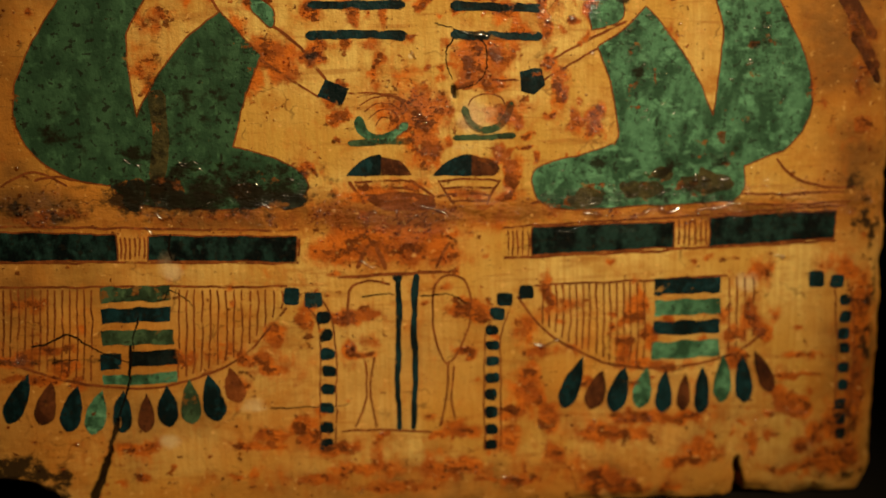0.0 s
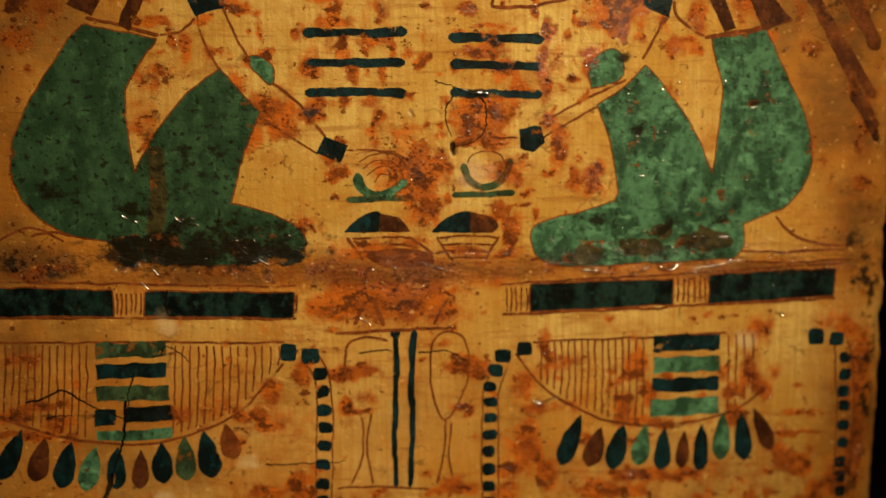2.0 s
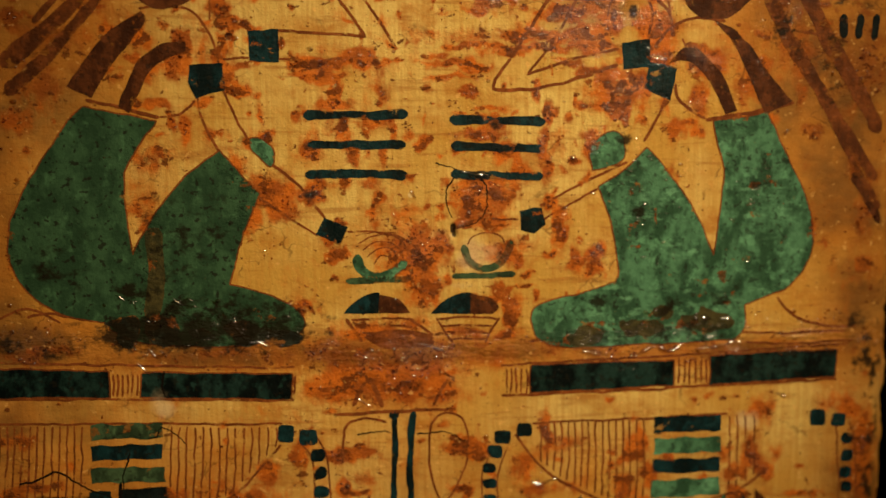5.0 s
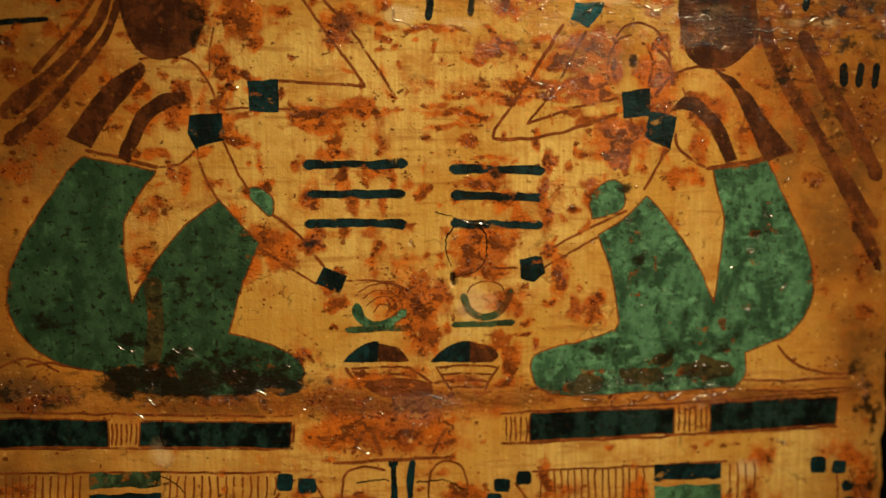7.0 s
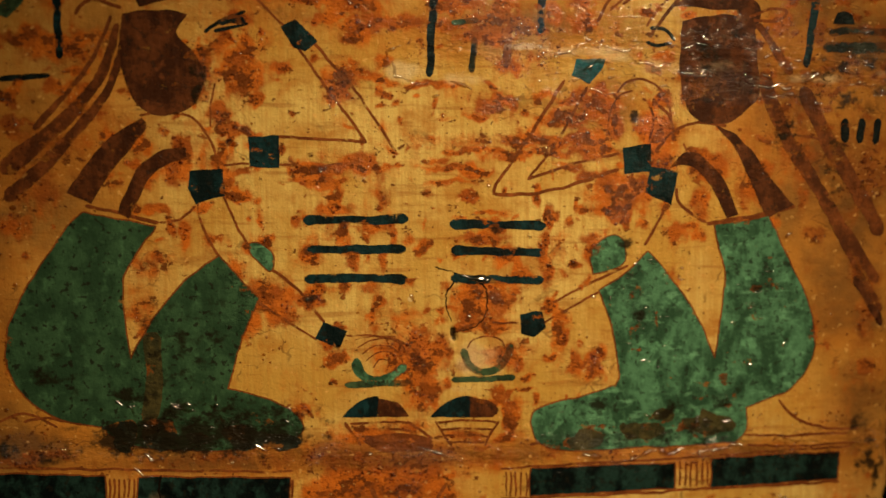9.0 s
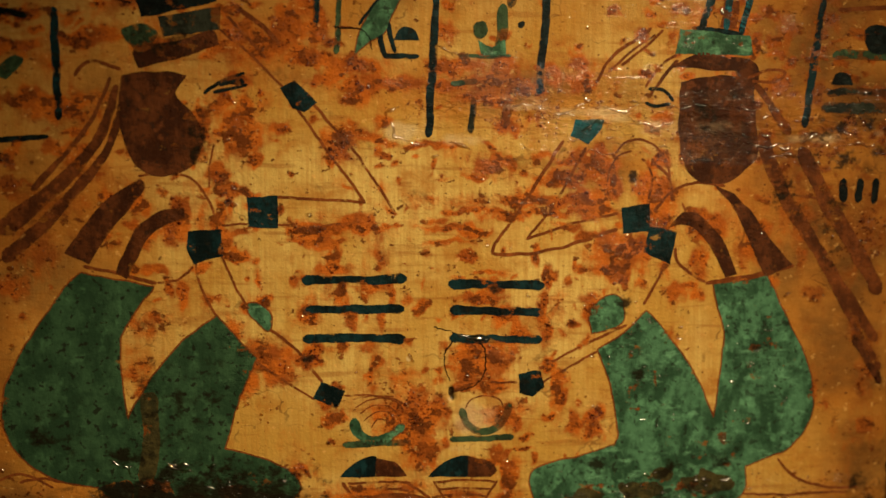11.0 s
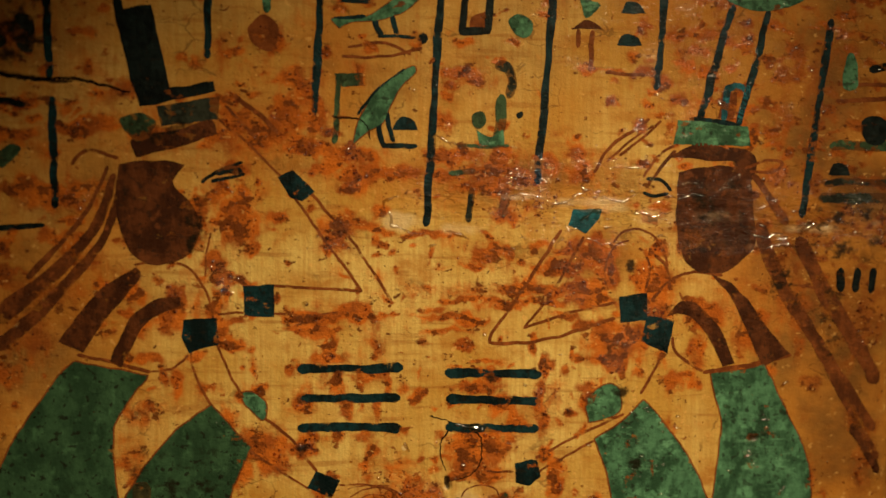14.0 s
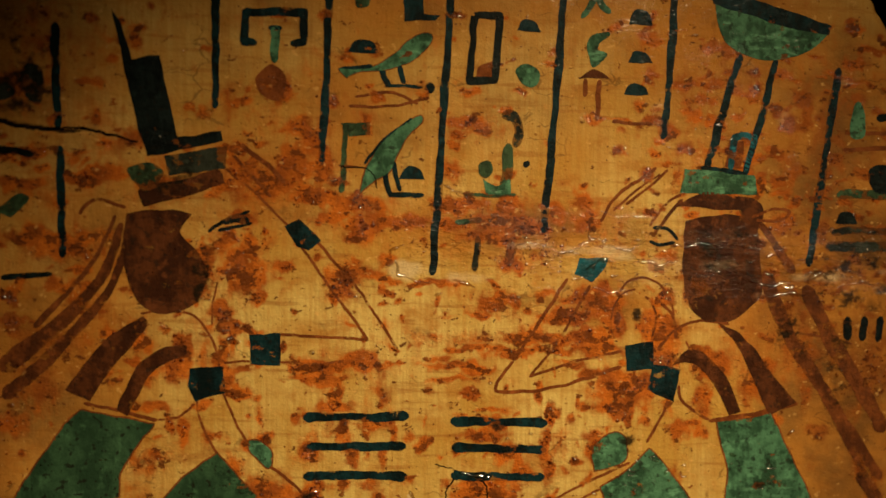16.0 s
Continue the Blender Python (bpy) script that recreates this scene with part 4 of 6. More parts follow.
def spline(text, closed, step=0.12):
    """A smooth line in centimetres through a few marks; a mark with a star is a corner."""
    marks = text.split()
    pts = []
    for m in marks:
        p = tuple(float(v) for v in m.strip("*").split(","))
        pts += [p, p] if m.endswith("*") else [p]
    pts = np.array(pts)
    n = len(pts)
    ring = [pts[k % n] if closed else pts[min(max(k, 0), n - 1)] for k in range(-1, n + 2)]
    out = []
    for k in range(1, n + (1 if closed else 0)):
        a, b, c, d = ring[k - 1], ring[k], ring[k + 1], ring[k + 2]
        length = np.hypot(*(c - b))
        if length < 1e-6:
            continue
        for s in np.arange(0, 1, 1 / max(1, round(length / step))):
            out.append(0.5 * (2 * b + (c - a) * s + (2 * a - 5 * b + 4 * c - d) * s**2 + (3 * b - a - 3 * c + d) * s**3))
    if not closed:
        out.append(pts[-1])
    return np.array(out)


def waver(p, amount, seed):
    x, z = p[:, 0], p[:, 1]
    return p + amount * np.stack([fbm(x * 1.3 + seed, z * 1.3, 61, 3), fbm(x * 1.3, z * 1.3 + seed, 67, 3)], 1)


def settle(bm, lift, name, material, label, parent=None):
    """Lays a flat outline in centimetres on the relief, as a thin layer with turned-down edges."""
    co = np.array([v.co for v in bm.verts])
    y = -(height(co[:, 0], co[:, 2]) + lift)
    for v, d in zip(bm.verts, y):
        v.co = (v.co.x / 100, d / 100, LEVEL + v.co.z / 100)
    rim = [e for e in bm.edges if len(e.link_faces) == 1]
    for e in rim:
        e.smooth = False
    made = bmesh.ops.extrude_edge_only(bm, edges=rim)["geom"]
    for v in made:
        if isinstance(v, bmesh.types.BMVert):
            v.co.y += 0.0003
    bm.verts.index_update()
    border = np.zeros(len(bm.verts), np.float32)
    border[[v.index for e in rim for v in e.verts]] = 1
    ob = part(name, bm, material, parent or panel, label)
    dress(ob.data)
    ob.data.attributes.new("rim", "FLOAT", "POINT").data.foreach_set("value", border)
    return ob


COUNT = [0]


def fill(name, material, text, label="", lift=0.016, rough=0.10, outline=0.0, parent=None):
    """A painted patch with an uneven hand-drawn edge."""
    COUNT[0] += 1
    p = waver(spline(text, True), rough, COUNT[0] * 1.7)
    bm = bmesh.new()
    verts = [bm.verts.new((a, 0, b)) for a, b in p]
    for tri in tessellate_polygon([[Vector((a, b, 0)) for a, b in p]]):
        if len(set(tri)) == 3:
            bm.faces.new([verts[k] for k in tri])
    low, high = p.min(0), p.max(0)
    for axis, normal in ((0, (1, 0, 0)), (1, (0, 0, 1))):
        for value in np.arange(low[axis] + 0.1, high[axis], 0.17):
            at = (value, 0, 0) if axis == 0 else (0, 0, value)
            bmesh.ops.bisect_plane(bm, geom=bm.verts[:] + bm.edges[:] + bm.faces[:], plane_co=at, plane_no=normal, dist=1e-5)
    ob = settle(bm, lift, name, material, label, parent)
    if outline and parent is None:
        ribbon("outline", RUST, waver(spline(text, True), rough, COUNT[0] * 1.7), outline, outline, True, "", lift - 0.006, parent=ob)
    return ob


def ribbon(name, material, p, start, end, closed=False, label="", lift=0.014, middle=None, parent=None):
    COUNT[0] += 1
    if closed:
        p = np.vstack([p, p[:1]])
    d = np.gradient(p, axis=0)
    d /= np.maximum(np.hypot(d[:, 0], d[:, 1]), 1e-9)[:, None]
    side = np.stack([-d[:, 1], d[:, 0]], 1)
    s = np.linspace(0, 1, len(p))
    w = start + (end - start) * s
    if middle is not None:
        w = middle + (w - middle) * np.abs(2 * s - 1) ** 3
    run = np.r_[0, np.cumsum(np.hypot(*np.diff(p, axis=0).T))]
    w = w * (1 + 0.30 * fbm(run * 0.9 + COUNT[0], s * 0, 71, 3))
    if not closed:
        left = np.minimum(run, run[-1] - run)
        w = w * np.sqrt(np.clip(left / (0.5 * w + 1e-6), 0.08, 1))
    rows = max(1, int(np.ceil(w.max() / 0.17)))
    bm = bmesh.new()
    grid = [[bm.verts.new((*(a + b * wi * (k / rows - 0.5))[[0]], 0, (a + b * wi * (k / rows - 0.5))[1])) for k in range(rows + 1)] for a, b, wi in zip(p, side, w)]
    for r0, r1 in zip(grid, grid[1:]):
        for k in range(rows):
            bm.faces.new((r0[k], r0[k + 1], r1[k + 1], r1[k]))
    return settle(bm, lift, name, material, label, parent)


def stroke(name, material, text, start, end=None, label="", closed=False, middle=None, lift=0.014, parent=None):
    """A brush stroke of a width in centimetres."""
    p = waver(spline(text, closed), 0.09, COUNT[0] * 2.3)
    thin = 0.8 if material is RUST and start < 0.3 else 1.0
    return ribbon(name, material, p, start * thin, (start if end is None else end) * thin, closed, label, lift, middle, parent)


def petal(material, tip, foot, width, label="", parent=None):
    """A drop-shaped petal from its tip to its round foot."""
    (ax, az), (bx, bz) = tip, foot
    d = np.array([bx - ax, bz - az])
    length = np.hypot(*d)
    d, n = d / length, np.array([-d[1], d[0]]) / length
    marks = [f"{ax:.2f},{az:.2f}*"]
    for s, w in ((0.3, 0.34), (0.62, 0.5), (0.88, 0.45), (1.05, 0.0), (0.88, -0.45), (0.62, -0.5), (0.3, -0.34)):
        q = np.array(tip) + d * s * length + n * w * width
        marks.append(f"{q[0]:.2f},{q[1]:.2f}")
    return fill("petal", material, " ".join(marks), label, parent=parent)


def cap(material, x, z, w, h, name="half_disc_sign"):
    """A half-disc sign on its flat base."""
    return fill(name, material, f"{x - w / 2:.2f},{z - h / 2:.2f}* {x - w * 0.3:.2f},{z + h * 0.35:.2f} {x:.2f},{z + h / 2:.2f} {x + w * 0.32:.2f},{z + h * 0.3:.2f} {x + w / 2:.2f},{z - h / 2:.2f}*")


def bead(material, x, z, w, h, name="bead", parent=None):
    """A bead with rounded corners, a little out of square."""
    slant = 0.10 * float(fbm(x * 3.1, z * 3.7, 77, 2))
    marks = [(-0.5, -0.28), (-0.36, -0.48), (0.36, -0.48), (0.5, -0.28), (0.5, 0.28), (0.36, 0.48), (-0.36, 0.48), (-0.5, 0.28)]
    return fill(name, material, " ".join(f"{x + a * w:.3f},{z + b * h + a * slant:.3f}" for a, b in marks), rough=0.14, parent=parent)


# ---- the setting ----
def setting():
    tagged(box("floor", (-3, -4, -0.1), (3, 1.2, 0), WALL, None, 0), "dark matt gallery floor", "floor", kind="structure")
    tagged(box("wall_back", (-3, 1.2, 0), (3, 1.35, 3.2), WALL, None, 0), "dark painted gallery wall behind the panel", "wall", kind="structure")
    tagged(box("wall_front", (-3, -4.15, 0), (3, -4, 3.2), WALL, None, 0), "dark painted gallery wall", "wall", kind="structure")
    tagged(box("wall_left", (-3.15, -4, 0), (-3, 1.2, 3.2), WALL, None, 0), "dark painted gallery wall", "wall", kind="structure")
    tagged(box("wall_right", (3, -4, 0), (3.15, 1.2, 3.2), WALL, None, 0), "dark painted gallery wall", "wall", kind="structure")
    tagged(box("ceiling", (-3, -4, 3.2), (3, 1.2, 3.3), WALL, None, 0), "dark matt gallery ceiling", "ceiling", kind="structure")
    tagged(box("plinth", (-0.5, -0.16, 0), (0.5, 0.3, BASE), PLINTH, None, 0.006), "black felt-covered plinth under the painted panel", "plinth")


setting()

# ---- the painted panel ----
panel = new("painted_panel")
panel.location = (0, 0, BASE)
tagged(panel, "ancient ochre painted wooden coffin panel with cracked varnish", "painted panel")


def edges(z):
    """The left and right edge of the board at a height, in centimetres."""
    wear = 0.25 * fbm(z * 0.5, z * 0 + 3.3, 81, 4)
    right = np.where(z < -8, 24.65 + 0.012 * (z + 13), 24.75) + wear
    right = np.where(z < -26.4, right - 0.25 * (z + 26.4) ** 2, right)
    right = np.where(z > 15, 24.75 - 0.056 * (z - 15) ** 2 * 1.15 + wear, right)
    left = -24.6 + 0.25 * fbm(z * 0.6, z * 0 + 7.7, 83, 4)
    left = np.where(z > 15, -24.6 + 0.06 * (z - 15) ** 2, left)
    return left, right


def build_board():
    step = 0.085
    bottom, top = -28.4, 26.0
    rows, cols = int((top - bottom) / step), 575
    v = np.linspace(0, 1, rows)[:, None] * np.ones(cols)
    u = np.linspace(0, 1, cols)[None] * np.ones((rows, 1))
    z = bottom + v * (top - bottom)
    left, right = edges(z)
    x = left + u * (right - left)
    sag = BOTTOM_WEAR(x)
    z = z + (1 - v) ** 12 * sag
    h = height(x, z)
    rim = np.minimum(np.minimum(u, 1 - u) * (right - left), np.minimum(v, 1 - v) * (top - bottom))
    h = h - 0.35 * np.exp(-((rim / 0.45) ** 1.5)) * (1 + fbm(x, z, 91, 3))
    front = np.stack([x / 100, -h / 100, LEVEL + z / 100], -1).reshape(-1, 3)
    idx = np.arange(rows * cols).reshape(rows, cols)
    quads = np.stack([idx[:-1, :-1], idx[:-1, 1:], idx[1:, 1:], idx[1:, :-1]], -1).reshape(-1, 4)
    loop = np.r_[idx[0, :], idx[1:, -1], idx[-1, -2::-1], idx[-2:0:-1, 0]]
    back = front[loop].copy()
    back[:, 1] = 0.026
    n = len(front)
    ring = n + np.arange(len(loop))
    after, ring_after = np.roll(loop, -1), np.roll(ring, -1)
    skirt = np.stack([after, loop, ring, ring_after], -1)
    mesh = bpy.data.meshes.new("board")
    verts, faces = np.vstack([front, back]), np.vstack([quads, skirt])
    mesh.vertices.add(len(verts))
    mesh.vertices.foreach_set("co", verts.ravel())
    mesh.loops.add(faces.size)
    mesh.loops.foreach_set("vertex_index", faces.ravel().astype(np.int32))
    mesh.polygons.add(len(faces))
    mesh.polygons.foreach_set("loop_start", np.arange(0, faces.size, 4, dtype=np.int32))
    mesh.update(calc_edges=True)
    mesh.validate()
    dress(mesh)
    link("board", mesh, GESSO, panel, "ochre gesso ground with rust stains and cracks")
    box("backing", (-0.22, 0.0262, BASE + 0.006), (0.22, 0.034, LEVEL + 0.235), WOOD, panel, 0.002, "bare dark wooden back")


def BOTTOM_WEAR(x):
    """How far the worn lower edge stands above the lowest point, in centimetres."""
    gone = 2.6 * np.exp(-(((x + 24.2) / 3.6) ** 4))
    notch = 0.9 * np.exp(-(((x - 16.4) / 0.3) ** 4))
    return gone + notch + 0.2 * np.exp(-(((x - 17.2) / 1.6) ** 4)) + 0.3 * (fbm(x * 0.4, x * 0, 95, 4) + 0.5)


build_board()

# garments and sashes of the two kneeling painted shapes
fill("garment", GREEN_DEEP, "-17.79,0.88* -14.33,0.23* -15.78,-1.92 -16.03,-3.33 -15.93,-5.04 -15.68,-6.47* -14.99,-5.11 -13.19,-2.73 -11.25,-1.24* -10.38,-2.29 -9.37,-3.39* -10.19,-5.39 -10.99,-7.99* -9.55,-8.36 -8.00,-9.07 -7.29,-9.88 -7.45,-10.47 -8.61,-10.98 -10.34,-11.15 -12.33,-11.19 -14.03,-11.10 -15.71,-10.83 -16.94,-10.22 -17.07,-9.92 -18.72,-9.60 -20.20,-8.85 -21.25,-7.82 -21.72,-6.39 -21.57,-4.97 -20.89,-3.29 -19.72,-1.48 -18.55,0.18", "deep green painted garment patch", outline=0.15)
fill("garment", GREEN, "14.16,0.26* 15.24,0.34 16.99,0.69* 17.88,-1.08 19.04,-3.32 19.69,-5.44 19.50,-7.11 18.46,-8.47 17.08,-9.06 16.10,-9.41* 16.14,-10.57 15.60,-11.33* 13.13,-11.44 9.45,-11.51 6.71,-11.61 5.20,-11.27 4.66,-10.50 4.74,-9.60 5.63,-9.10 7.58,-8.65 9.08,-8.07* 9.22,-7.41 8.89,-5.32 8.11,-3.18* 9.29,-2.45 10.55,-1.14* 11.38,-1.93 12.62,-3.57 13.57,-5.07 14.30,-6.88* 14.51,-5.68 14.65,-4.18 14.78,-2.40 14.43,-0.92", "mottled verdigris green painted garment patch", outline=0.15)
fill("leaf", GREEN, "-9.78,-0.68 -9.36,-0.60 -8.73,-1.05 -8.57,-1.54 -8.81,-2.02 -9.38,-1.53 -9.71,-1.11", outline=0.14)
fill("leaf", GREEN, "7.72,-1.04 8.81,-0.31 9.41,-0.61* 9.28,-1.78 7.80,-2.29*", outline=0.14)
fill("sash", BROWN, "-14.79,5.60* -16.27,4.70 -17.62,3.17 -18.56,1.92* -17.36,1.31* -16.28,3.04 -14.66,4.99", "red-brown painted sash")
fill("sash", BROWN, "-12.76,4.11* -13.85,4.02 -14.93,3.32 -15.61,2.20 -16.15,0.94* -15.61,0.66* -14.93,1.92 -14.12,3.04 -12.76,3.66*", "red-brown painted sash")
fill("sash", BROWN, "14.00,5.44* 15.52,4.57 17.41,2.22 18.36,1.27* 16.86,0.59* 16.21,1.92 15.24,3.98", "red-brown painted sash")
fill("sash", BROWN, "11.63,3.15* 12.41,3.97 13.46,3.74 14.54,2.57 15.35,0.74* 14.75,0.59* 14.05,1.92 13.18,3.04 12.34,3.33", "red-brown painted sash")
stroke("belt", RUST, "-17.69,1.29 -15.94,0.87 -14.18,0.40", 0.22)
stroke("belt", RUST, "-14.18,0.40 -13.08,0.59 -12.36,1.29", 0.15)
stroke("belt", RUST, "13.73,0.26 16.14,0.69 18.41,1.19", 0.26)
stroke("belt", RUST, "12.03,2.15 12.36,1.19 13.73,0.32", 0.18)
fill("wig", BROWN, "-15.59,10.55* -13.58,10.80 -12.50,10.60* -13.09,9.71 -12.36,8.89 -11.81,7.79 -11.95,6.68 -12.76,5.89 -13.85,5.69 -14.79,5.96 -15.46,7.06 -15.78,8.57 -15.72,9.95", "red-brown rounded painted patch")
fill("wig_band", BROWN, "-14.92,11.88 -13.04,12.19 -11.28,12.77 -10.93,12.09* -13.04,11.36 -14.78,10.92*")
fill("wig", BROWN, "12.18,10.64* 14.09,10.96 15.88,10.78* 16.09,8.82 16.29,7.09 15.72,6.21 14.84,5.57 13.64,5.42 12.74,5.91 12.27,7.06 12.08,8.50", "worn red-brown rounded painted patch")
fill("wig_band", BROWN, "11.58,11.35* 13.18,12.08 14.66,11.82 15.33,11.17* 13.79,11.21 12.02,11.35")
fill("wig_band", BROWN, "14.66,11.91* 15.73,11.75 16.23,11.13 15.90,10.09 15.35,10.49 14.98,11.11", lift=0.013)
stroke("drawn_line", SASH, "12.01,11.69 11.43,11.17 10.98,10.49 10.58,9.97", 0.2)
fill("hat", FADED, "-13.84,13.40* -10.88,13.93* -10.82,12.83* -13.58,12.39*", "worn green painted hat band")
fill("hat", GREEN_OLD, "-15.56,12.74 -14.43,12.98 -13.84,12.50 -14.60,11.66 -15.13,12.01")
fill("hat", GREEN, "11.99,13.27* 15.70,12.94* 15.88,11.99* 11.82,12.01*", "verdigris painted hat band")
fill("crown", INK, "-16.28,20.36* -15.86,19.71* -15.33,17.95* -14.05,18.23* -13.20,14.26* -11.10,14.61* -11.04,14.12* -13.25,13.60 -14.59,13.30* -15.05,14.60 -15.65,17.29", "black painted tall crown")

# bowl on two posts
host = fill("bowl", GREEN, "13.32,21.71* 15.28,21.12 19.41,20.32* 18.60,19.52 17.42,18.98 15.94,18.85 14.45,19.26 13.72,20.23", "verdigris painted bowl with a dark rim")
fill("bowl_rim", TEAL, "13.13,22.04* 14.66,22.04 19.51,20.61* 19.32,20.14* 16.77,20.63 13.27,21.54*", lift=0.024, parent=host)
stroke("post", TEAL, "14.81,19.10 14.09,16.69 13.17,13.24", 0.44, 0.41)
stroke("post", TEAL, "16.66,18.87 16.03,16.17 15.19,12.99", 0.38, 0.38)
stroke("post", TEAL_LIT, "14.38,13.21 14.50,14.13 14.63,14.82* 15.12,15.00 15.60,14.92* 15.45,14.00 15.22,13.11", 0.35)
stroke("post", TEAL, "12.81,13.32 15.40,12.99", 0.26)
fill("garment_fold", OLIVE, "-15.08,-5.33 -14.30,-5.20 -14.17,-7.07 -14.42,-9.39 -15.21,-9.52 -14.95,-7.06", "worn brownish fold", lift=0.022)

# cuffs
fill("cuff", TEAL, "-6.14,-4.63* -4.92,-5.16* -5.36,-6.06* -6.55,-5.52*", "blue-black painted cuff")
fill("cuff", TEAL, "3.91,-4.38* 5.09,-4.15* 5.27,-5.04* 4.71,-5.51* 3.97,-5.35*", "blue-black painted cuff")
fill("cuff", TEAL, "-12.59,2.95* -11.01,3.10* -10.89,1.71* -12.36,1.37* -12.70,2.12*", "blue-black painted cuff")
fill("cuff", TEAL, "-9.73,4.71* -8.15,4.71* -8.24,3.10* -9.68,3.18*", "blue-black painted cuff")
fill("cuff", TEAL, "9.23,4.15* 10.65,4.45* 10.73,3.01* 9.34,2.92*", "blue-black painted cuff")
fill("cuff", TEAL, "10.73,3.24* 12.16,3.02* 11.84,1.31* 10.34,2.00*", "blue-black painted cuff")
fill("cuff", TEAL, "-8.00,10.06* -7.31,10.40* -6.28,9.39* -6.88,8.88* -7.44,9.09*", "blue-black painted cuff")
# same pigment as the other cuffs; the light on it is in the colour
fill("cuff", TEAL_LIT, "6.71,8.64* 8.25,8.63* 8.09,8.14* 7.40,7.42* 6.52,7.84*", "blue-black painted cuff, coloured brighter as if lit")

# six bars in two columns
stroke("bar", TEAL, "-7.06,0.53 -4.41,0.52 -1.78,0.60", 0.64, 0.58, label="blue-black painted bar", middle=0.41, lift=0.02)
stroke("bar", TEAL, "-7.09,-0.98 -4.43,-0.96 -1.88,-0.94", 0.64, 0.58, label="blue-black painted bar", middle=0.41, lift=0.02)
stroke("bar", TEAL, "-7.07,-2.46 -4.45,-2.42 -1.84,-2.49", 0.64, 0.58, label="blue-black painted bar", middle=0.41, lift=0.02)
stroke("bar", TEAL, "0.31,0.34 2.77,0.28 5.29,0.22", 0.64, 0.58, label="blue-black painted bar", middle=0.41, lift=0.02)
stroke("bar", TEAL, "0.37,-1.01 2.78,-1.10 5.27,-1.14", 0.64, 0.58, label="blue-black painted bar", middle=0.41, lift=0.02)
stroke("bar", TEAL, "0.36,-2.48 2.78,-2.53 5.16,-2.57", 0.64, 0.58, label="blue-black painted bar", middle=0.41, lift=0.02)

# drawn limbs, hems and loops
stroke("drawn_line", RUST, "-6.47,9.30 -4.22,6.74 -2.36,3.86", 0.18)
stroke("drawn_line", RUST, "-7.36,9.23 -5.34,6.45 -3.92,4.45* -6.16,4.58 -8.24,4.66", 0.18)
stroke("drawn_line", RUST, "-10.98,3.30 -8.65,3.28 -6.42,3.20 -4.19,3.46", 0.15)
stroke("drawn_line", RUST, "-14.93,5.68 -13.58,5.88 -12.35,5.56 -11.67,4.73 -11.26,3.75 -11.12,2.91", 0.15)
stroke("drawn_line", RUST, "-12.22,1.43 -11.86,-0.25 -10.39,-2.52 -9.02,-3.82 -6.50,-5.52", 0.15)
stroke("drawn_line", RUST, "-10.97,1.85 -10.45,0.45 -9.79,-0.77", 0.15)
stroke("drawn_line", RUST, "-8.69,-1.91 -7.58,-2.83 -6.05,-4.63", 0.18)
stroke("drawn_line", RUST, "-5.00,-5.36 -2.76,-5.48 -1.46,-6.23", 0.11)
stroke("drawn_line", RUST, "6.15,7.55 4.19,4.52 2.65,2.21 2.95,1.78 5.69,2.07 9.03,3.09", 0.22)
stroke("drawn_line", RUST, "7.32,7.27 5.78,4.53 4.32,2.62* 6.68,3.37 9.01,3.90", 0.18)
stroke("drawn_line", RUST, "10.93,3.97 11.78,4.99 13.10,5.52 14.60,5.30", 0.22)
stroke("drawn_line", RUST, "10.70,6.72 11.62,5.72 11.80,4.55", 0.22)
stroke("drawn_line", RUST, "9.80,2.00 9.38,0.70 9.09,0.27", 0.18)
stroke("drawn_line", RUST, "11.54,1.37 10.89,-0.03 10.45,-0.76", 0.18)
stroke("drawn_line", RUST, "9.58,-1.84 7.51,-2.79 5.00,-4.15", 0.18)
stroke("drawn_line", RUST, "8.05,-3.24 6.33,-4.16 5.21,-4.86", 0.15)
stroke("drawn_line", RUST, "3.91,-4.79 1.91,-4.80 0.44,-5.28", 0.15)
stroke("drawn_line", RUST, "17.86,-9.07 19.00,-10.17 20.59,-10.66 22.33,-10.70", 0.18)
stroke("drawn_line", RUST, "16.23,-11.50 19.37,-11.63 22.21,-11.47", 0.15)
stroke("drawn_line", RUST, "-17.85,10.46 -17.53,10.96 -16.79,11.19 -15.67,10.82", 0.22)
stroke("drawn_line", RUST, "15.62,10.83 16.80,11.29 17.64,11.13 17.12,10.71 15.68,10.69", 0.18)
stroke("drawn_line", RUST, "-10.88,12.77 -9.51,11.70 -7.80,10.01", 0.15)
stroke("drawn_line", RUST, "-10.20,14.02 -8.97,13.09 -8.01,12.14", 0.29)
stroke("drawn_line", RUST, "-10.55,13.47 -9.38,12.25 -8.69,11.44", 0.18)
stroke("drawn_line", RUST, "7.74,10.51 8.66,11.87 10.58,13.25", 0.22)
stroke("drawn_line", RUST, "8.39,11.10 9.39,11.97 10.76,12.96", 0.15)
stroke("drawn_line", RUST, "9.05,11.39 10.26,12.33 11.17,13.20", 0.18)
stroke("drawn_line", RUST, "10.31,10.32 11.02,11.34 11.88,11.93", 0.18)
stroke("drawn_line", RUST, "-5.40,13.10 -4.01,12.91 -3.58,12.08", 0.11)
stroke("drawn_line", RUST, "-21.06,-9.55 -19.82,-9.38 -18.17,-9.75", 0.18)
stroke("drawn_line", RUST, "-22.75,-9.78 -21.01,-9.10 -19.39,-9.85", 0.15)
stroke("drawn_line", RUST, "-11.27,7.24 -11.46,6.12 -11.54,5.15", 0.11)
stroke("drawn_line", RUST, "4.53,-11.23 6.36,-11.03 9.42,-11.28", 0.18)

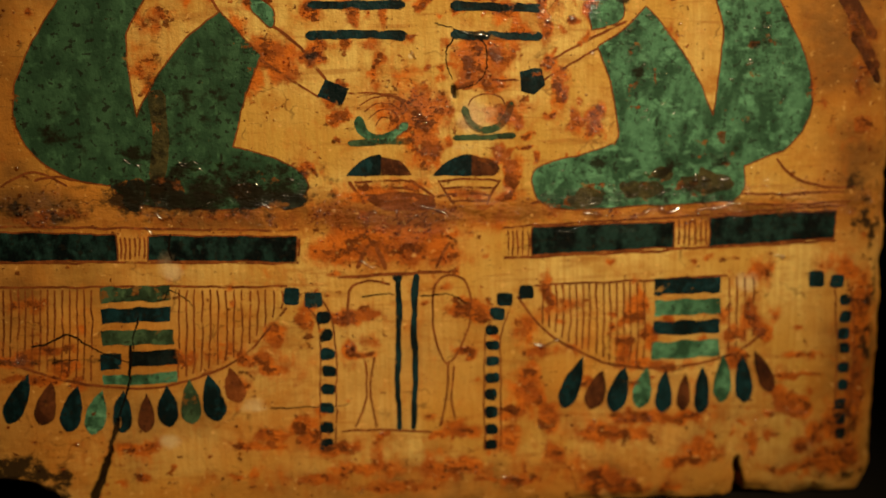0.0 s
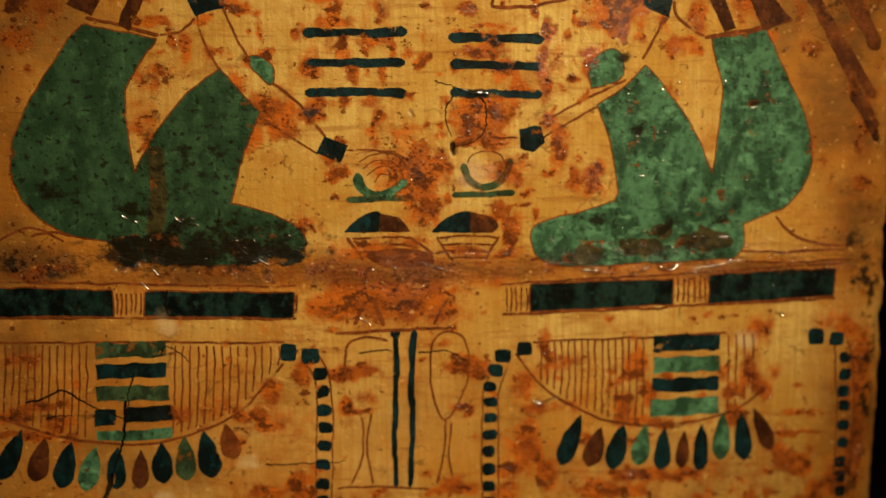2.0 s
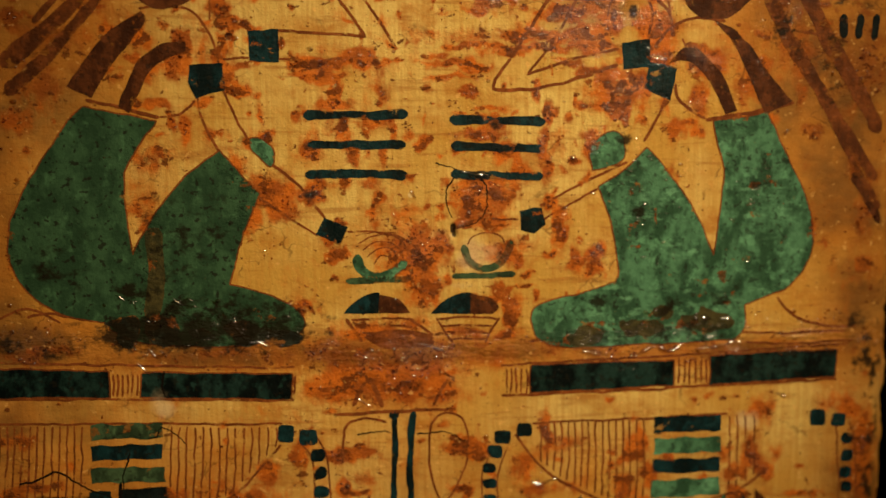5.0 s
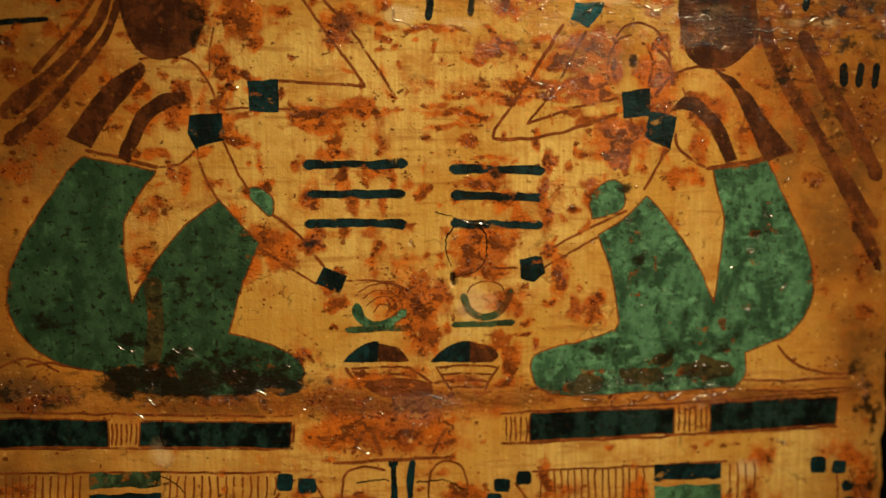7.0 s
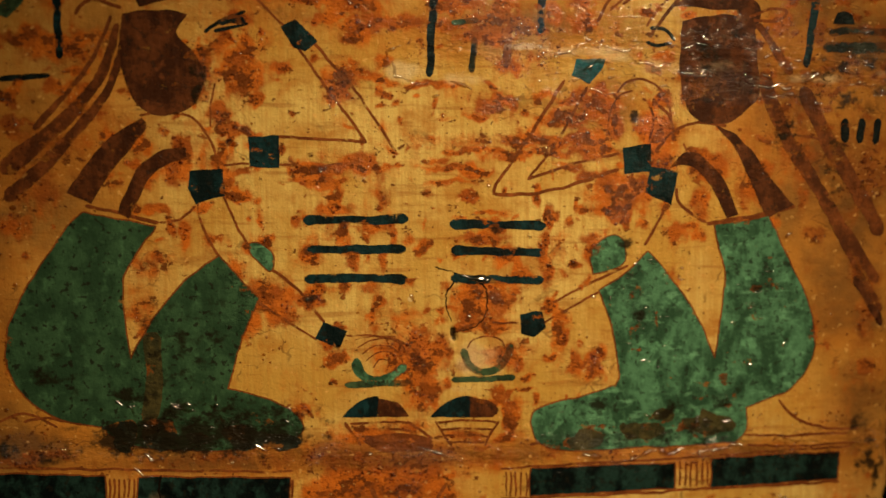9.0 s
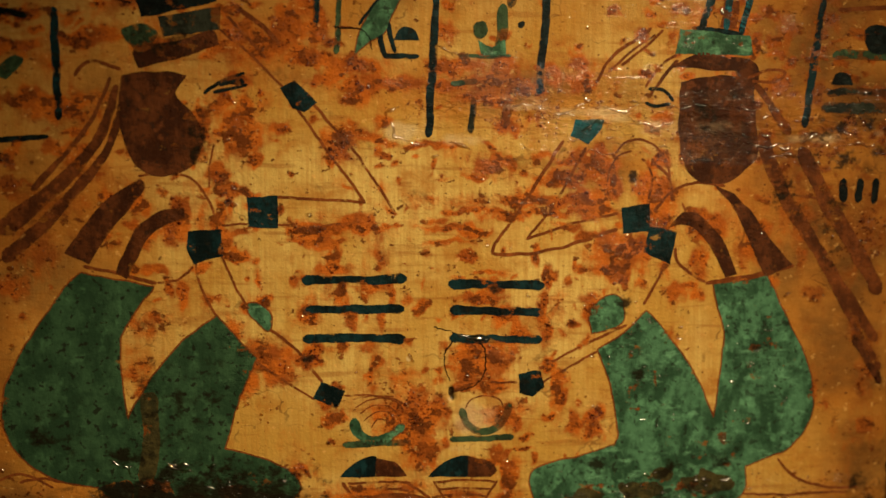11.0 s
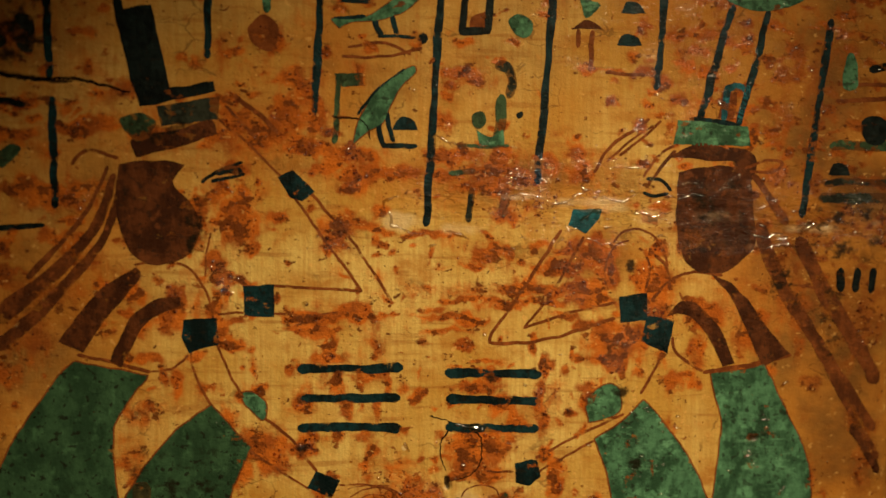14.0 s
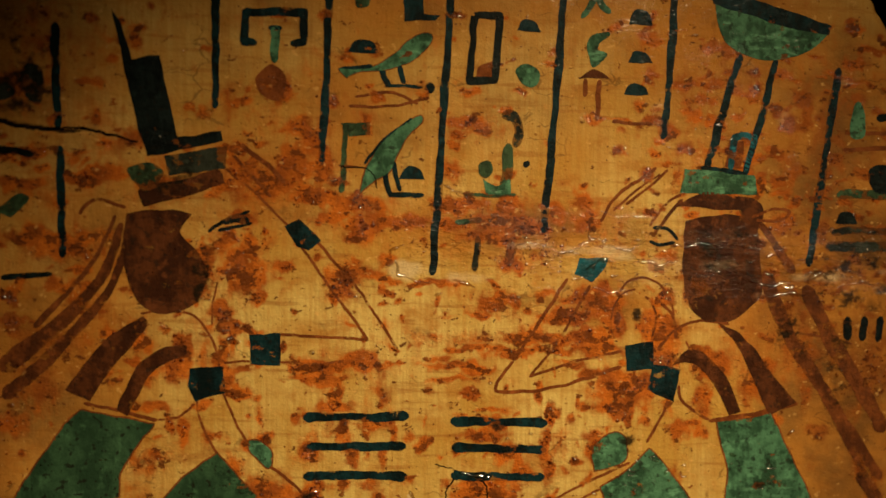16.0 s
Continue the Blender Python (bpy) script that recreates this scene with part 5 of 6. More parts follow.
# collar rings, food lines over the dishes
stroke("drawn_line", RUST, "8.86,6.94 9.32,7.51 10.11,7.68 11.00,7.24 11.52,6.34 11.78,5.05", 0.16)
stroke("drawn_line", RUST, "8.61,4.61 8.42,5.32 8.53,6.17 8.98,6.83 9.68,7.09", 0.14)
stroke("drawn_line", RUST, "10.55,4.62 10.77,5.48 10.58,6.33 10.16,6.72", 0.16)
stroke("drawn_line", RUST, "12.39,4.48 12.55,3.91 12.36,3.42", 0.14)
stroke("drawn_line", RUST, "-4.44,-6.01 -3.63,-5.61 -2.76,-5.59 -2.01,-6.04 -1.79,-6.78", 0.08)
stroke("drawn_line", RUST, "-4.21,-6.36 -3.52,-5.90 -2.77,-5.94 -2.25,-6.33 -2.08,-6.86", 0.08)
stroke("drawn_line", RUST, "-3.99,-6.72 -3.40,-6.26 -2.77,-6.26 -2.42,-6.62", 0.08)
stroke("drawn_line", RUST, "-3.64,-7.02 -3.21,-6.61 -2.71,-6.68", 0.07)
stroke("drawn_line", RUST, "-4.49,-5.57 -3.63,-5.37 -2.47,-5.45", 0.08)
stroke("drawn_line", RUST, "1.19,-6.08 1.49,-5.65 2.19,-5.45 2.93,-5.66 3.16,-6.11", 0.1)
stroke("drawn_line", RUST, "15.87,-10.93 18.68,-11.05 21.82,-10.93", 0.16)
fill("sign_patch", RUST, "14.30,14.70* 15.14,14.66* 14.94,13.33* 14.11,13.37*", lift=0.008)

# hanging sash ends
stroke("sash_end", SASH, "-15.86,10.08 -16.67,7.74 -18.41,5.52 -21.61,2.89", 0.29, 0.95, label="faded red-brown painted sash end")
stroke("sash_end", SASH, "-15.56,9.26 -16.40,6.91 -18.68,4.14 -21.49,1.51", 0.29, 0.73, label="faded red-brown painted sash end")
stroke("sash_end", SASH, "-16.12,10.49 -17.33,8.01 -20.01,4.96", 0.15, 0.33, label="faded red-brown painted sash end")
stroke("sash_end", SASH, "16.37,8.08 17.45,5.46 19.54,2.22 23.12,-2.88", 0.76, 0.58, label="faded red-brown painted sash end")
stroke("sash_end", SASH, "18.59,7.38 20.06,4.59 21.04,3.11 23.27,-0.32", 0.76, 0.88, label="faded red-brown painted sash end")
stroke("sash_end", SASH, "16.08,10.55 17.02,9.26 17.97,7.95", 0.32, 0.47, label="faded red-brown painted sash end")
stroke("sash_end", SASH, "18.11,4.92 19.95,4.64 21.18,4.35", 0.11, 0.11, label="faded red-brown painted sash end")
stroke("sash_end", SASH, "19.72,1.63 21.85,-1.97 23.44,-4.40", 0.29, 0.41, label="faded red-brown painted sash end")
stroke("sash_end", BROWN, "21.80,-2.44 22.63,-3.65 23.49,-5.18", 0.64, 0.41)

# eye strokes
stroke("eye_stroke", INK, "-11.74,9.67 -10.73,10.35 -9.73,10.75", 0.18)
stroke("eye_stroke", INK, "-11.27,9.79 -10.32,9.97 -9.59,10.15", 0.18)
stroke("eye_stroke", INK, "-11.00,10.15 -10.46,10.36 -9.78,10.31", 0.35)
stroke("eye_stroke", INK, "10.46,10.21 11.20,10.16 11.80,9.62", 0.18)
stroke("eye_stroke", INK, "10.33,9.60 10.92,9.41 11.66,9.48", 0.18)

# column rules
stroke("column_rule", TEAL, "-18.91,19.61 -18.90,17.20 -18.83,14.57", 0.41, 0.38, label="blue-black painted rule")
stroke("column_rule", TEAL, "-18.71,13.76 -18.69,11.27 -18.63,8.32", 0.41, 0.38, label="blue-black painted rule")
stroke("column_rule", TEAL, "-11.36,21.60 -11.40,18.49 -11.40,15.72", 0.41, 0.38, label="blue-black painted rule")
stroke("column_rule", TEAL, "-5.92,21.79 -6.07,17.56 -6.26,13.09", 0.41, 0.38, label="blue-black painted rule")
stroke("column_rule", TEAL, "0.02,22.00 -0.21,17.16 -0.48,12.14 -0.72,7.68", 0.41, 0.38, label="blue-black painted rule")
stroke("column_rule", TEAL, "5.63,22.20 5.37,16.75 5.04,12.52 4.86,9.85", 0.41, 0.38, label="blue-black painted rule")
stroke("column_rule", TEAL, "11.32,22.40 11.10,17.75 10.83,14.73", 0.41, 0.38, label="blue-black painted rule")
stroke("column_rule", TEAL, "19.95,18.56 19.36,13.65 18.71,8.34", 0.41, 0.38, label="blue-black painted rule")

# signs between the rules
stroke("sign_stroke", INK, "-21.57,7.41 -20.38,7.43 -19.14,7.52", 0.26)
stroke("sign_stroke", INK, "-22.03,13.42 -20.99,13.44 -20.00,13.30", 0.38)
stroke("sign_stroke", INK, "-21.93,10.18 -21.54,10.41", 0.88)
fill("sign_patch", GREEN_OLD, "-21.80,10.54* -20.75,11.37 -20.17,11.19 -21.02,10.28*")
fill("sign_patch", FADED, "-20.30,17.64 -19.60,17.50 -19.40,16.65 -19.66,15.73 -20.24,16.04 -20.49,16.89")
fill("sign_patch", FADED, "-22.00,16.98* -20.96,16.88 -20.84,16.08 -22.01,15.78*")
stroke("frame_sign", TEAL, "-9.41,18.96 -10.03,19.02* -9.98,20.38* -7.16,20.47* -7.15,19.06* -7.78,18.98", 0.38, 0.38)
stroke("sign_stroke", GREEN, "-8.52,19.80 -8.54,18.85 -8.54,17.98", 0.50, 0.38)
stroke("sign_stroke", TEAL, "-8.90,19.71 -8.19,19.68", 0.26)
fill("sign_patch", RUST, "-9.48,17.19 -8.72,17.87 -7.96,17.23 -8.31,16.18 -9.12,16.38")
fill("sign_patch", TEAL, "-2.31,21.56* -1.34,21.60* -1.27,20.53* -0.54,20.53* -0.76,20.24* -2.29,20.22*")
fill("sign_patch", GREEN_OLD, "-4.71,21.48* -3.97,21.51* -4.04,20.90 -4.65,20.83")
cap(TEAL, -4.27, 18.92, 1.52, 0.64)
cap(TEAL, 3.91, 20.17, 1.23, 0.58)
cap(TEAL, 9.56, 20.77, 1.28, 0.76)
cap(TEAL, 9.56, 18.80, 1.23, 0.58)
cap(TEAL, 9.40, 17.19, 1.28, 0.58)
cap(TEAL, -1.83, 12.78, 1.23, 0.64)
cap(INK, 20.64, 10.88, 1.23, 0.64)
fill("bird_sign", GREEN, "-5.44,17.79* -4.06,17.83 -2.96,18.47 -1.65,19.55 -1.03,19.63 -0.92,19.25 -1.71,18.37 -2.96,17.86 -4.34,17.66 -5.03,17.37*", "verdigris painted bird shape", outline=0.09)
stroke("sign_stroke", TEAL, "-5.44,17.74 -4.34,17.88 -3.79,18.00", 0.26)
stroke("sign_stroke", TEAL, "-3.35,17.96 -3.23,17.50 -2.95,17.04", 0.29)
stroke("sign_stroke", TEAL, "-2.52,18.04 -2.34,17.38 -2.17,17.11", 0.26)
stroke("sign_stroke", TEAL, "-3.17,17.03 -2.11,17.03 -1.28,17.00", 0.18)
fill("sign_dot", TEAL, "-1.28,17.00 -1.00,17.28 -0.72,17.07 -0.94,16.73")
stroke("sign_stroke", RUST, "-4.66,16.44 -2.94,16.68 -1.49,16.16", 0.18)
stroke("sign_stroke", RUST, "-4.93,16.05 -2.94,16.04 -0.99,16.53", 0.18)
fill("bird_sign", GREEN, "-4.36,11.73* -4.07,13.05 -3.19,14.31 -1.76,15.40 -1.37,15.58 -1.31,15.25 -2.02,14.56 -2.57,13.72 -2.90,12.87 -3.67,12.36", "verdigris painted bird shape", outline=0.12)
stroke("sign_stroke", TEAL, "-2.96,13.82 -3.12,12.51 -2.83,11.67* -1.20,11.67", 0.26)
stroke("sign_stroke", TEAL, "-2.68,13.35 -2.61,12.52 -2.38,11.82", 0.23)
stroke("sign_stroke", TEAL, "-4.15,13.18 -3.19,14.37 -1.81,15.46", 0.15)
fill("flag_sign", GREEN_OLD, "-5.31,15.15* -3.90,15.21* -3.89,14.58* -4.92,14.50*")
stroke("flag_pole", GREEN_OLD, "-5.11,15.05 -5.15,13.44 -5.30,11.71", 0.29)
stroke("frame_sign", INK, "1.19,20.58* 2.43,20.62* 2.23,17.40* 1.02,17.36*", 0.38, 0.38, closed=True)
fill("sign_patch", RUST, "1.46,18.10 2.30,18.34 2.26,17.51 1.38,17.43", lift=0.01)
fill("sign_patch", GREEN, "3.27,18.04 3.83,18.33 4.49,18.02 4.42,17.34 3.94,17.13 3.45,17.48")
stroke("sign_stroke", FADED, "2.63,15.67 3.26,15.63 3.55,15.02 3.29,14.12", 0.55, 0.41)
stroke("sign_stroke", GREEN_OLD, "3.00,14.31 2.94,13.04 2.82,11.91", 0.53)
fill("sign_patch", GREEN_OLD, "1.54,13.30 2.02,13.45 2.23,12.97 1.89,12.57 1.55,12.79")
fill("sign_patch", GREEN, "1.75,12.60* 2.47,12.19 3.11,12.71* 3.19,11.78* 1.96,11.76*")
stroke("sign_stroke", GREEN_OLD, "0.83,11.71 2.19,11.73 3.39,11.75", 0.18)
fill("bird_sign", GREEN, "7.05,19.77 7.97,19.96 7.92,19.68 7.47,19.39 7.42,19.05 7.91,18.84 7.27,18.15 7.02,18.65 6.84,19.20", "verdigris painted bird shape")
fill("sign_patch", BROWN, "6.47,17.57* 7.21,18.09 8.03,17.66* 7.22,17.64")
stroke("sign_stroke", RUST, "6.82,17.63 6.78,16.73", 0.29)
stroke("sign_stroke", RUST, "7.51,17.65 7.44,15.54", 0.29)
stroke("sign_stroke", RUST, "8.19,15.52 10.32,15.43", 0.22)
stroke("sign_stroke", GREEN, "6.52,20.64 6.91,21.13 7.18,21.70", 0.32)
stroke("sign_stroke", GREEN, "7.35,21.70 7.59,21.24 8.00,20.86", 0.32)
fill("sign_patch", GREEN, "20.87,16.63 21.29,16.70 21.47,15.14 20.69,15.09")
stroke("sign_stroke", RUST, "20.41,15.20 21.47,15.26 23.29,15.24", 0.26)
stroke("sign_stroke", RUST, "20.30,14.36 21.50,14.45 23.32,14.54", 0.29)
stroke("sign_stroke", GREEN_OLD, "20.08,12.04 21.60,12.12 23.43,12.09", 0.47)
stroke("sign_stroke", FADED, "19.58,9.38 21.40,9.37 23.54,9.43", 0.53)
stroke("sign_stroke", FADED, "19.85,10.11 21.37,10.25 23.51,10.22", 0.35)
stroke("sign_stroke", INK, "22.05,16.02 23.25,16.20", 0.41)
stroke("sign_stroke", INK, "20.93,5.78 20.95,4.48", 0.44)
stroke("sign_stroke", INK, "21.85,5.78 21.75,4.48", 0.41)
stroke("sign_stroke", INK, "22.77,5.79 22.67,4.42", 0.44)
stroke("sign_stroke", GREEN_OLD, "0.37,10.38 1.79,10.48", 0.35)
stroke("sign_stroke", FADED, "1.57,9.63 1.41,7.87", 0.35)
stroke("sign_stroke", RUST, "3.31,9.71 3.17,8.23", 0.38)
stroke("sign_stroke", RUST, "12.62,9.78 12.99,9.21", 0.29)
fill("sign_dot", INK, "21.79,13.41 22.75,13.66 23.38,13.15 22.96,12.20 22.04,12.30")
fill("sign_dot", INK, "3.76,13.40 4.04,13.51 4.10,13.29 3.88,13.17")

# offering bowls and dishes
fill("loaf", TEAL, "-5.18,-9.62* -4.53,-8.86 -3.54,-8.55 -3.37,-8.62* -3.38,-9.63*", "blue-black half of a painted loaf")
fill("loaf", BROWN, "-3.43,-8.59* -2.35,-8.90 -1.74,-9.66* -3.44,-9.62*", "red-brown half of a painted loaf", lift=0.011)
fill("loaf", TEAL, "-0.69,-9.68* 0.29,-8.83 1.38,-8.58* 1.38,-9.71*", "blue-black half of a painted loaf")
fill("loaf", BROWN, "1.29,-8.58* 2.35,-8.86 2.86,-9.35 2.50,-9.74* 1.29,-9.71*", "red-brown half of a painted loaf", lift=0.011)
stroke("dish", GREEN, "-4.50,-6.51 -4.28,-7.27 -3.30,-7.73 -2.43,-7.39 -1.96,-6.84", 0.50)
stroke("dish", GREEN_OLD, "-5.10,-7.88 -3.36,-7.88 -1.73,-7.81", 0.38)
stroke("dish", GREEN_OLD, "1.03,-6.11 1.32,-6.94 2.14,-7.37 3.03,-6.97 3.53,-5.91", 0.44)
stroke("dish", GREEN_OLD, "0.38,-7.76 1.91,-7.69 3.69,-7.66", 0.35)
stroke("basket_line", RUST, "-5.07,-9.86 -4.61,-10.52 -4.27,-11.07", 0.26)
stroke("basket_line", RUST, "-1.92,-9.86 -1.19,-10.38 -0.52,-10.85", 0.18)
stroke("basket_line", RUST, "-4.84,-9.92 -3.09,-9.90 -1.63,-9.99", 0.15)
stroke("basket_line", RUST, "-4.26,-10.29 -2.80,-10.26 -1.63,-10.34", 0.15)
stroke("basket_line", RUST, "-4.27,-10.65 -2.51,-10.57 -1.63,-10.58", 0.15)
stroke("basket_line", RUST, "-0.39,-9.95 1.32,-9.92 2.80,-10.01", 0.15)
stroke("basket_line", RUST, "-0.22,-10.31 1.32,-10.31 2.57,-10.37", 0.15)
stroke("basket_line", RUST, "0.07,-10.68 1.32,-10.67 2.33,-10.73", 0.15)
stroke("basket_line", RUST, "0.31,-11.04 1.32,-11.04 2.15,-11.08", 0.15)
stroke("basket_line", RUST, "-0.45,-9.89 0.13,-10.86 0.43,-11.23", 0.15)
stroke("basket_line", RUST, "2.86,-9.95 2.36,-10.85 2.15,-11.26", 0.15)
fill("basket", RUST, "-4.21,-10.89* -3.10,-10.49 -1.34,-10.59 -0.52,-10.97* -0.76,-11.44 -3.11,-11.45")

# bench band
host = fill("band_block", BLOCK, "-23.79,-12.13* -17.17,-12.43* -17.18,-13.73* -23.93,-13.64*", "blue-black painted bench block", outline=0.16)
stroke("hatch", RUST, "-16.92,-12.53 -16.93,-13.12 -17.00,-13.71", 0.13, parent=host)
stroke("hatch", RUST, "-16.69,-12.53 -16.70,-13.12 -16.77,-13.71", 0.13, parent=host)
stroke("hatch", RUST, "-16.46,-12.54 -16.47,-13.13 -16.54,-13.72", 0.13, parent=host)
stroke("hatch", RUST, "-16.20,-12.55 -16.22,-13.14 -16.28,-13.73", 0.13, parent=host)
stroke("hatch", RUST, "-15.98,-12.55 -15.99,-13.14 -16.05,-13.73", 0.13, parent=host)
stroke("hatch", RUST, "-15.72,-12.56 -15.73,-13.15 -15.80,-13.74", 0.13, parent=host)
host = fill("band_block", BLOCK, "-15.54,-12.50* -7.91,-12.72* -8.02,-14.03* -15.62,-13.74*", "blue-black painted bench block", outline=0.16)
host = fill("band_block", BLOCK, "4.62,-12.54* 12.29,-12.41* 12.26,-13.76* 4.52,-13.97*", "blue-black painted bench block", outline=0.16)
stroke("hatch", RUST, "3.28,-12.66 3.30,-13.32 3.27,-14.00", 0.13, parent=host)
stroke("hatch", RUST, "3.52,-12.66 3.55,-13.33 3.51,-14.00", 0.13, parent=host)
stroke("hatch", RUST, "3.79,-12.67 3.82,-13.34 3.79,-14.01", 0.13, parent=host)
stroke("hatch", RUST, "4.07,-12.67 4.09,-13.34 4.06,-14.02", 0.13, parent=host)
stroke("hatch", RUST, "4.34,-12.68 4.37,-13.35 4.34,-14.02", 0.13, parent=host)
stroke("hatch", RUST, "12.54,-12.32 12.59,-13.00 12.57,-13.68", 0.13, parent=host)
stroke("hatch", RUST, "12.85,-12.33 12.90,-13.01 12.88,-13.69", 0.13, parent=host)
stroke("hatch", RUST, "13.16,-12.34 13.21,-13.02 13.20,-13.69", 0.13, parent=host)
stroke("hatch", RUST, "13.48,-12.35 13.52,-13.02 13.51,-13.70", 0.13, parent=host)
stroke("hatch", RUST, "13.79,-12.35 13.84,-13.03 13.82,-13.71", 0.13, parent=host)
stroke("hatch", RUST, "14.10,-12.36 14.15,-13.04 14.14,-13.72", 0.13, parent=host)
host = fill("band_block", BLOCK, "14.35,-12.24* 18.19,-12.08 21.37,-12.03* 21.31,-13.46* 14.36,-13.82*", "blue-black painted bench block", outline=0.16)
stroke("drawn_line", RUST, "-23.94,-13.70 -15.98,-13.88 -7.82,-14.13", 0.15)
stroke("drawn_line", RUST, "-24.06,-15.00 -17.50,-15.12 -8.46,-15.35", 0.15)
stroke("drawn_line", RUST, "2.99,-14.14 11.95,-13.94 21.44,-13.62", 0.18)
stroke("drawn_line", RUST, "4.67,-15.66 11.04,-15.56 15.45,-15.43", 0.15)
stroke("drawn_line", RUST, "-23.77,-11.84 -15.86,-12.11 -7.75,-12.39", 0.15)
stroke("drawn_line", RUST, "3.00,-12.47 12.54,-12.14 21.99,-11.67", 0.15)
stroke("drawn_line", RUST, "-5.77,-14.91 -3.08,-14.86 0.25,-14.77", 0.22)
stroke("drawn_line", RUST, "-7.76,-12.75 -7.88,-14.10", 0.15)

# pleated bowls with striped panels
host = stroke("pleated_bowl", RUST, "-24.36,-18.34 -23.55,-18.82 -21.32,-19.75 -18.47,-20.47 -15.54,-20.58 -13.14,-20.05 -11.01,-19.04 -8.57,-16.51", 0.18, label="faded red outline of a pleated bowl")
stroke("pleat", RUST, "-23.78,-15.09 -23.90,-16.70 -24.10,-18.32", 0.12, parent=host)
stroke("pleat", RUST, "-23.41,-15.10 -23.54,-16.80 -23.75,-18.51", 0.12, parent=host)
stroke("pleat", RUST, "-23.05,-15.11 -23.18,-16.90 -23.39,-18.71", 0.12, parent=host)
stroke("pleat", RUST, "-22.68,-15.13 -22.81,-16.97 -23.03,-18.84", 0.12, parent=host)
stroke("pleat", RUST, "-22.31,-15.14 -22.45,-17.04 -22.67,-19.00", 0.12, parent=host)
stroke("pleat", RUST, "-21.94,-15.15 -22.08,-17.12 -22.31,-19.14", 0.12, parent=host)
stroke("pleat", RUST, "-21.57,-15.16 -21.72,-17.22 -21.95,-19.30", 0.12, parent=host)
stroke("pleat", RUST, "-21.20,-15.17 -21.35,-17.29 -21.58,-19.44", 0.12, parent=host)
stroke("pleat", RUST, "-20.83,-15.18 -20.98,-17.36 -21.22,-19.57", 0.12, parent=host)
stroke("pleat", RUST, "-20.46,-15.19 -20.61,-17.40 -20.85,-19.68", 0.12, parent=host)
stroke("pleat", RUST, "-20.09,-15.20 -20.24,-17.48 -20.48,-19.78", 0.12, parent=host)
stroke("pleat", RUST, "-19.72,-15.21 -19.87,-17.52 -20.11,-19.86", 0.12, parent=host)
stroke("pleat", RUST, "-19.35,-15.22 -19.50,-17.56 -19.74,-19.96", 0.12, parent=host)
stroke("pleat", RUST, "-18.98,-15.23 -19.13,-17.60 -19.37,-20.04", 0.12, parent=host)
stroke("pleat", RUST, "-18.61,-15.24 -18.76,-17.68 -19.00,-20.15", 0.12, parent=host)
stroke("pleat", RUST, "-14.16,-15.37 -14.27,-17.73 -14.48,-20.16", 0.12, parent=host)
stroke("pleat", RUST, "-13.75,-15.38 -13.86,-17.68 -14.06,-20.05", 0.12, parent=host)
stroke("pleat", RUST, "-13.34,-15.39 -13.45,-17.67 -13.64,-19.97", 0.12, parent=host)
stroke("pleat", RUST, "-12.94,-15.41 -13.03,-17.62 -13.22,-19.86", 0.12, parent=host)
stroke("pleat", RUST, "-12.53,-15.42 -12.62,-17.54 -12.80,-19.69", 0.12, parent=host)
stroke("pleat", RUST, "-12.12,-15.43 -12.20,-17.43 -12.37,-19.49", 0.12, parent=host)
stroke("pleat", RUST, "-11.71,-15.44 -11.78,-17.35 -11.94,-19.29", 0.12, parent=host)
stroke("pleat", RUST, "-11.30,-15.45 -11.36,-17.24 -11.52,-19.08", 0.12, parent=host)
stroke("pleat", RUST, "-10.89,-15.46 -10.94,-17.17 -11.09,-18.88", 0.12, parent=host)
stroke("pleat", RUST, "-10.48,-15.48 -10.52,-16.93 -10.65,-18.43", 0.12, parent=host)
stroke("pleat", RUST, "-10.06,-15.49 -10.09,-16.73 -10.21,-17.99", 0.12, parent=host)
stroke("pleat", RUST, "-9.65,-15.50 -9.67,-16.50 -9.78,-17.54", 0.12, parent=host)
stroke("pleat", RUST, "-9.24,-15.51 -9.24,-16.30 -9.34,-17.09", 0.12, parent=host)
stroke("pleat", RUST, "-8.82,-15.52 -8.82,-16.07 -8.90,-16.62", 0.12, parent=host)
fill("stripe", GREEN_OLD, "-18.14,-15.17* -14.53,-15.18* -14.57,-15.96* -18.20,-15.94*", rough=0.16, parent=host)
fill("stripe", TEAL, "-18.22,-16.27* -14.65,-16.29* -14.70,-17.05* -18.28,-17.03*", rough=0.16, parent=host)
fill("stripe", GREEN_OLD, "-18.25,-17.42* -14.55,-17.51* -14.60,-18.30* -18.30,-18.21*", rough=0.16, parent=host)
fill("stripe", TEAL, "-18.37,-18.66* -17.35,-18.70* -17.41,-19.56* -18.43,-19.52*", rough=0.16, parent=host)
fill("stripe", INK, "-16.93,-18.59* -14.44,-18.55* -14.49,-19.38* -16.99,-19.42*", rough=0.16, parent=host)
fill("stripe", GREEN, "-18.34,-19.89* -14.52,-19.78* -14.55,-20.31* -18.38,-20.42*", rough=0.16, parent=host)
petal(TEAL, (-22.12, -19.63), (-23.40, -22.14), 1.05, parent=host)
petal(BROWN, (-21.00, -20.07), (-21.68, -22.37), 1.05, parent=host)
petal(TEAL, (-19.68, -20.34), (-20.39, -22.73), 1.11, parent=host)
petal(GREEN, (-18.48, -20.69), (-19.15, -22.94), 1.05, parent=host)
petal(TEAL, (-17.37, -20.67), (-17.55, -22.91), 0.99, parent=host)
petal(BROWN, (-16.15, -20.93), (-16.34, -22.96), 0.88, parent=host)
petal(TEAL, (-15.06, -20.51), (-15.08, -22.69), 1.05, parent=host)
